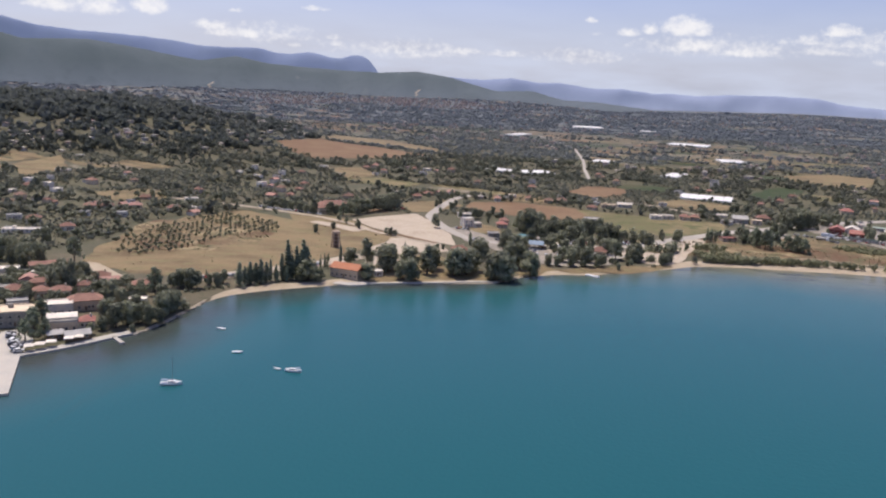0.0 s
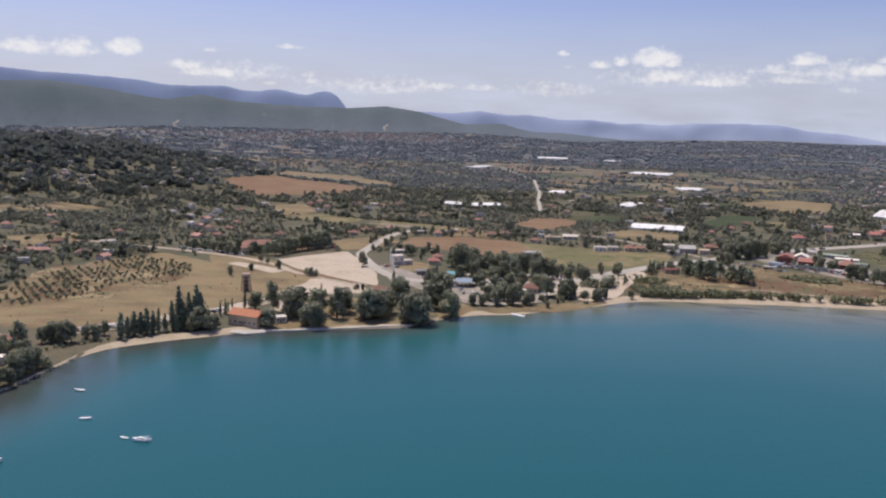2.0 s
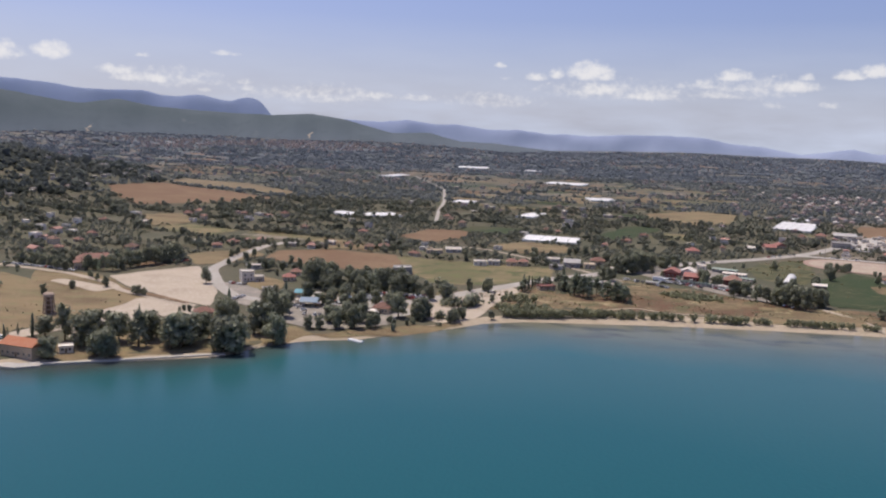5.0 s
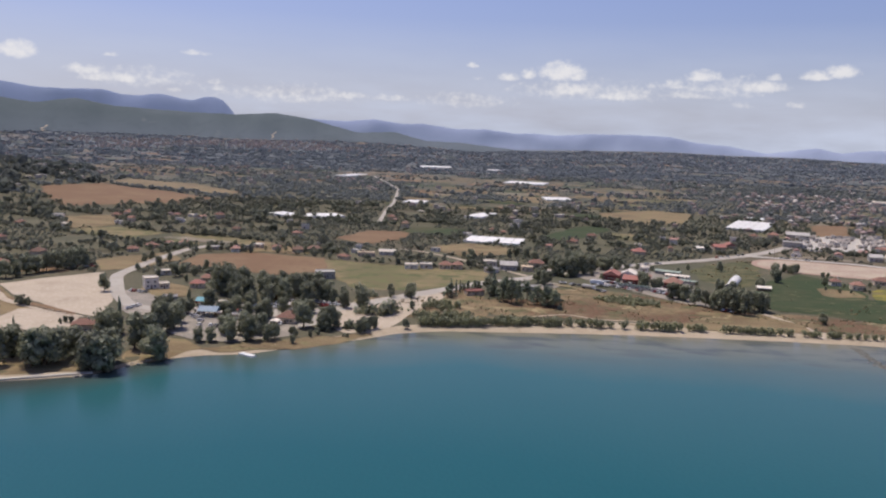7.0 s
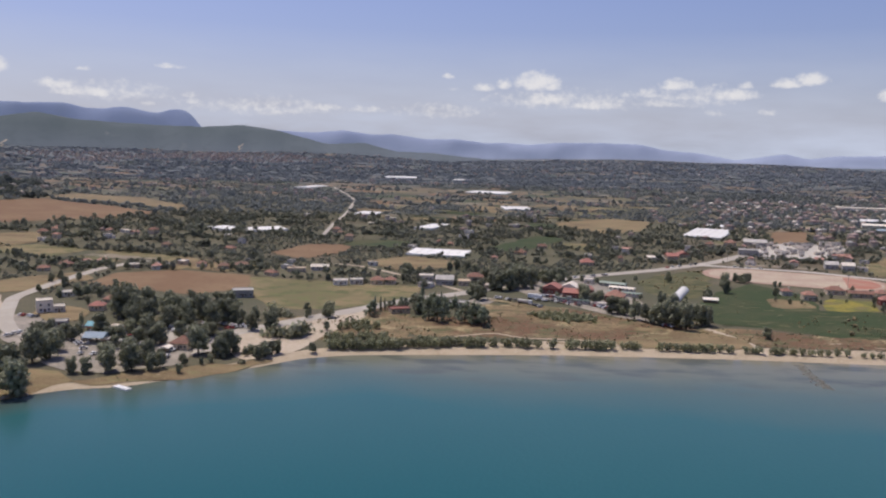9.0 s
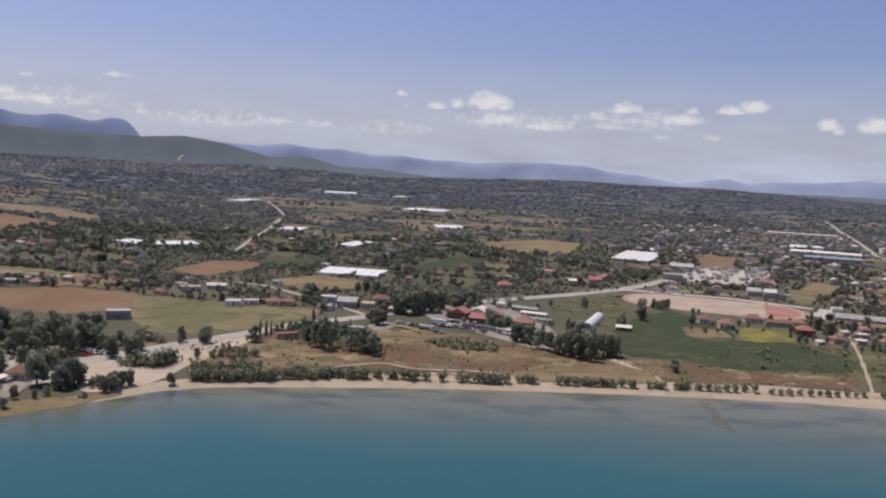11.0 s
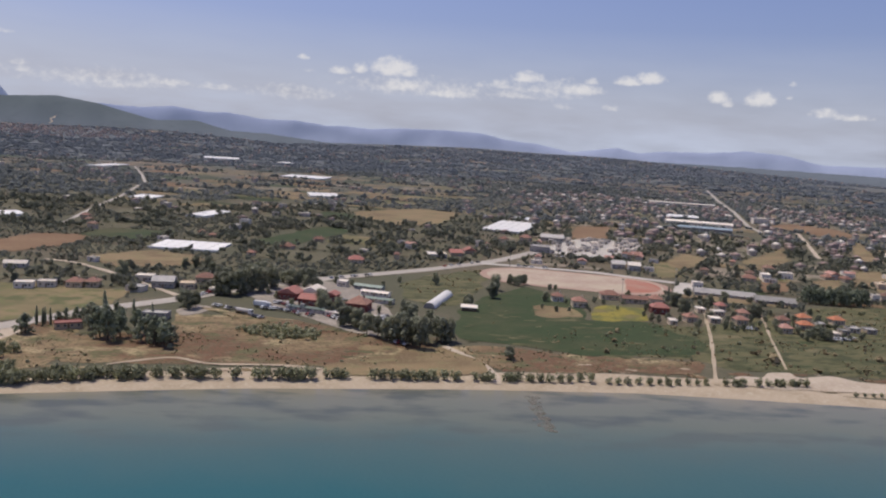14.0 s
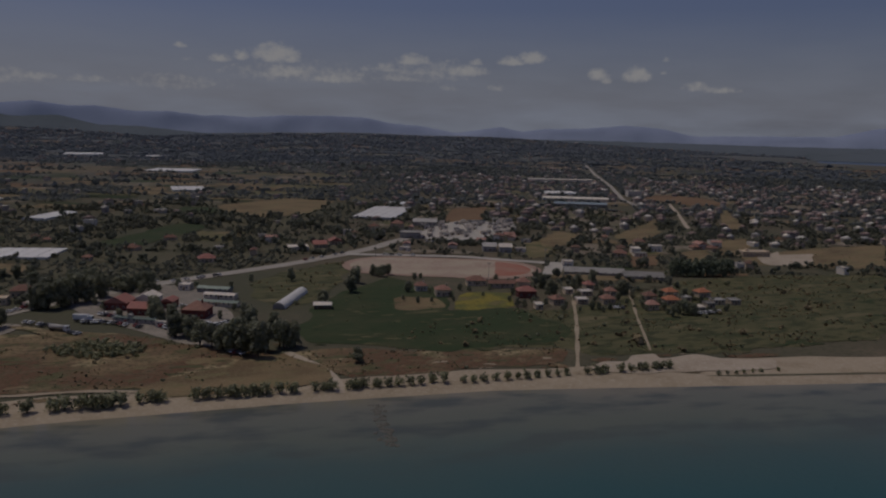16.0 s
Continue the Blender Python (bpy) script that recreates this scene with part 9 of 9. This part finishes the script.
                kind = int(r.choice([0, 0, 0, 0, 0, 0, 1, 2])) if suburb or village else int(r.choice([0, 2, 2, 2, 2])) if hill > 5 else int(r.choice([0, 0, 0, 1, 2, 2]))
                houses.append((p[0], p[1], 0, th + r.choice([0, math.pi / 2]) + r.normal(0, 0.2), a, a * r.uniform(0.6, 0.9), r.choice([2.3, 2.5, 4.6]) if rad < 1100 else r.choice([2.4, 2.8, 4.4]) if hill > 5 else r.choice([2.6, 3.0, 5.2]) if suburb else r.choice([3.0, 5.2, 5.8, 6.2]), 2.6 if suburb else 2.1 if kind == 0 else 0.4, kind))
    hx = np.array([h[:2] for h in houses])
    bad = near_road(hx[:, 0], hx[:, 1], 8) | OPENS(hx[:, 0], hx[:, 1])
    for q in SPOTS:
        bad |= (hx[:, 0] - q[0]) ** 2 + (hx[:, 1] - q[1]) ** 2 < (q[2] + 7) ** 2
    houses = [(*h[:2], zat(h[0], h[1]), *h[3:]) for h, b in zip(houses, bad) if not b]
    houses.sort(key=lambda h: math.hypot(h[0] - 150, h[1] - 100))
    NEAR_HOUSES.extend(houses[:130])
    huts("distant_houses", houses[130:], "scattered small houses with tiled and flat roofs over the plain")
    H = np.array([h[:2] for h in houses])
    for name, lot, material, text in (("distant_trees", trees, M["farleaf"], "mixed dark green trees between houses and fields"), ("olive_groves", olives, M["farolive"], "olive groves planted in rows over the plain"), ("hill_wood", woods, M["farwood"], "dense pine wood on the hill")):
        P = np.concatenate([p for p, k in lot])
        R = np.concatenate([np.full(len(p), k) for p, k in lot]) * r.lognormal(-0.05, 0.35, sum(len(p) for p, k in lot))
        ok = ~(near_road(P[:, 0], P[:, 1], 3) | OPENS(P[:, 0], P[:, 1]))
        cell = {}
        for h in H:
            cell.setdefault((int(h[0] // 20), int(h[1] // 20)), []).append(h)
        for i, p in enumerate(P):
            for h in cell.get((int(p[0] // 20), int(p[1] // 20)), ()):
                if (h[0] - p[0]) ** 2 + (h[1] - p[1]) ** 2 < (75 if name == "olive_groves" else 110):
                    ok[i] = False
        P, R = P[ok], R[ok]
        d = np.hypot(P[:, 0] - 150, P[:, 1] - 100)
        # each distance band takes foliage with more haze painted into its colour
        for lo, hi, m in ((0, 1250, material), (1250, 2200, M["haze_mid"]), (2200, 3300, M["haze_far"]), (3300, 9000, M["haze_farthest"])):
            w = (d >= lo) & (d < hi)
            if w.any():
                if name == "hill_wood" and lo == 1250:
                    m = M["haze_wood"]
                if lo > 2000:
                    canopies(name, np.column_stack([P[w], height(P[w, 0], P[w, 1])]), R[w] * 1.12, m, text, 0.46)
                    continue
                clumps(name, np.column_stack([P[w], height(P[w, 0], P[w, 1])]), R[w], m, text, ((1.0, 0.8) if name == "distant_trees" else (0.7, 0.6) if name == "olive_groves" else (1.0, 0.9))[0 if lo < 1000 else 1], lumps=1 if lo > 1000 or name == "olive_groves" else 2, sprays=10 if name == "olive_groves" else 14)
    for kind, cs in sheets.items():
        vs, fs = [], []
        for c, f, thin in cs + [(c, 0.38, 1.0) for c in plots[kind]]:
            w, h = f * r.uniform(0.75, 0.98) * CW / 2, f * thin * r.uniform(0.75, 0.98) * CH / 2
            k = len(vs)
            g = np.array([c + ux * w * p + uy * h * q + 2 * r.normal(size=2) * (abs(p) == 1 or abs(q) == 1) for p in np.linspace(-1, 1, 8) for q in np.linspace(-1, 1, 7)])
            free = ~(OPENS(g[:, 0], g[:, 1]) | near_road(g[:, 0], g[:, 1], 2))
            vs += [(x, y, z + (0.45 if f == 1 else 0.52)) for x, y, z in zip(g[:, 0], g[:, 1], height(g[:, 0], g[:, 1]))]
            cells = [(7 * a + b, 7 * a + 7 + b, 7 * a + 8 + b, 7 * a + b + 1) for a in range(7) for b in range(6)]
            fs += [[k + v for v in e] for e in cells if free[list(e)].all()]
        if vs:
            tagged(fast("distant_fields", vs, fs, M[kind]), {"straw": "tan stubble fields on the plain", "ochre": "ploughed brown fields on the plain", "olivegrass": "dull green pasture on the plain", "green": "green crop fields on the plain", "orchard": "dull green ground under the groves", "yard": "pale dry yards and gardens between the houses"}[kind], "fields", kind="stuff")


def OPENS(x, y):
    x, y = np.asarray(x), np.asarray(y)
    ok = np.zeros(x.shape, bool)
    for m, text, poly in FIELDS:
        ok |= inside(poly, x, y)
    for poly in CLEAR:
        ok |= inside(poly, x, y)
    return ok


def OPEN(x, y):
    return bool(OPENS(np.array([x]), np.array([y]))[0])


M["orchard"] = mat("grove_ground", (0.118, 0.107, 0.066), 1, [(0.02, (0.13, 0.12, 0.075), 0.42, 0.62, 6), (0.15, (0.085, 0.09, 0.05), 0.5, 0.75, 5)], bump=0.3, haze_tint=(0.142, 0.160, 0.172))
M["yard"] = mat("dry_yards", (0.235, 0.195, 0.145), 1, [(0.03, (0.14, 0.135, 0.08), 0.45, 0.6, 6), (0.1, (0.31, 0.26, 0.2), 0.52, 0.68, 5)], bump=0.2, haze_tint=(0.21, 0.19, 0.165))
# far foliage: air haze painted into the base colours, one tone per distance band
M["haze_mid"] = mat("mid_haze_foliage", (0.215, 0.235, 0.228), 1, [(0.004, (0.25, 0.268, 0.255), 0.42, 0.6, 4)], island=0.15, thin=0.5, spec=0.4)
M["haze_far"] = mat("far_haze_foliage", (0.192, 0.218, 0.239), 1, [(0.0035, (0.225, 0.249, 0.269), 0.42, 0.58, 5), (0.012, (0.172, 0.197, 0.217), 0.5, 0.66, 4)], island=0.06, thin=0.45, spec=0.2)
M["haze_farthest"] = mat("farthest_haze_foliage", (0.205, 0.231, 0.258), 1, [(0.0025, (0.235, 0.258, 0.283), 0.42, 0.58, 5)], island=0.06, thin=0.45, spec=0.2)
M["haze_wood"] = mat("haze_wood_foliage", (0.132, 0.147, 0.13), 1, [(0.004, (0.158, 0.17, 0.15), 0.42, 0.6, 4)], island=0.15, thin=0.5, spec=0.4)
M["farolive"] = mat("grove_foliage", (0.178, 0.186, 0.145), 0.9, [(0.01, (0.20, 0.206, 0.16), 0.42, 0.6, 4)], island=0.15, thin=0.5, spec=0.4)
M["farwood"] = mat("wood_foliage", (0.115, 0.127, 0.105), 0.9, [(0.01, (0.14, 0.15, 0.122), 0.42, 0.6, 4)], island=0.18, thin=0.5, spec=0.4)
NEAR_HOUSES = []
CLEAR = [
    [(500, 800), (520, 830), (560, 840), (640, 800), (665, 755), (660, 725), (630, 708), (540, 750)],
    [(-400, 100), (-172, 312), (-124, 411), (60, 504), (200, 561), (320, 552), (700, 440), (900, 360), (900, 520), (600, 680), (560, 860), (380, 760), (230, 680), (140, 720), (0, 720), (-120, 700), (-230, 600), (-260, 440), (-420, 300)],
]
CLEAR += CLEAR_EXTRA
grass_patches()
scrub_bushes()
scatter()
we = np.array(WOOD_EDGE)
clumps("wood_edge", np.column_stack([we[:, :2], height(we[:, 0], we[:, 1]) + 1.0]), we[:, 2] * 13.3 * 0.24, M["leaf"], "dark green trees and hedges beside the dry field", 1.15, seed=5, lumps=9)
for x, y, z, t, a, b, h, up, kind in NEAR_HOUSES:
    if kind == 0:
        kind = int(rng.choice([0, 0, 3, 4]))
    kinds = (("hip", "cream", "tile", "small cream house with an orange tiled roof among trees"), ("flat", "white", "grey", "small white house with a grey flat roof among trees"), ("flat", "white", "white", "small white flat-roofed house among trees"),
             ("gable", "white", "pinktile", "small white house with a faded pink roof among trees"), ("hip", "cream", "browntile", "small house with a dull brown roof among trees"))
    roof, wall, cover, text = kinds[kind]
    building("house", x, y, math.degrees(t), a, b, h, roof, wall, cover, text, detail=1)
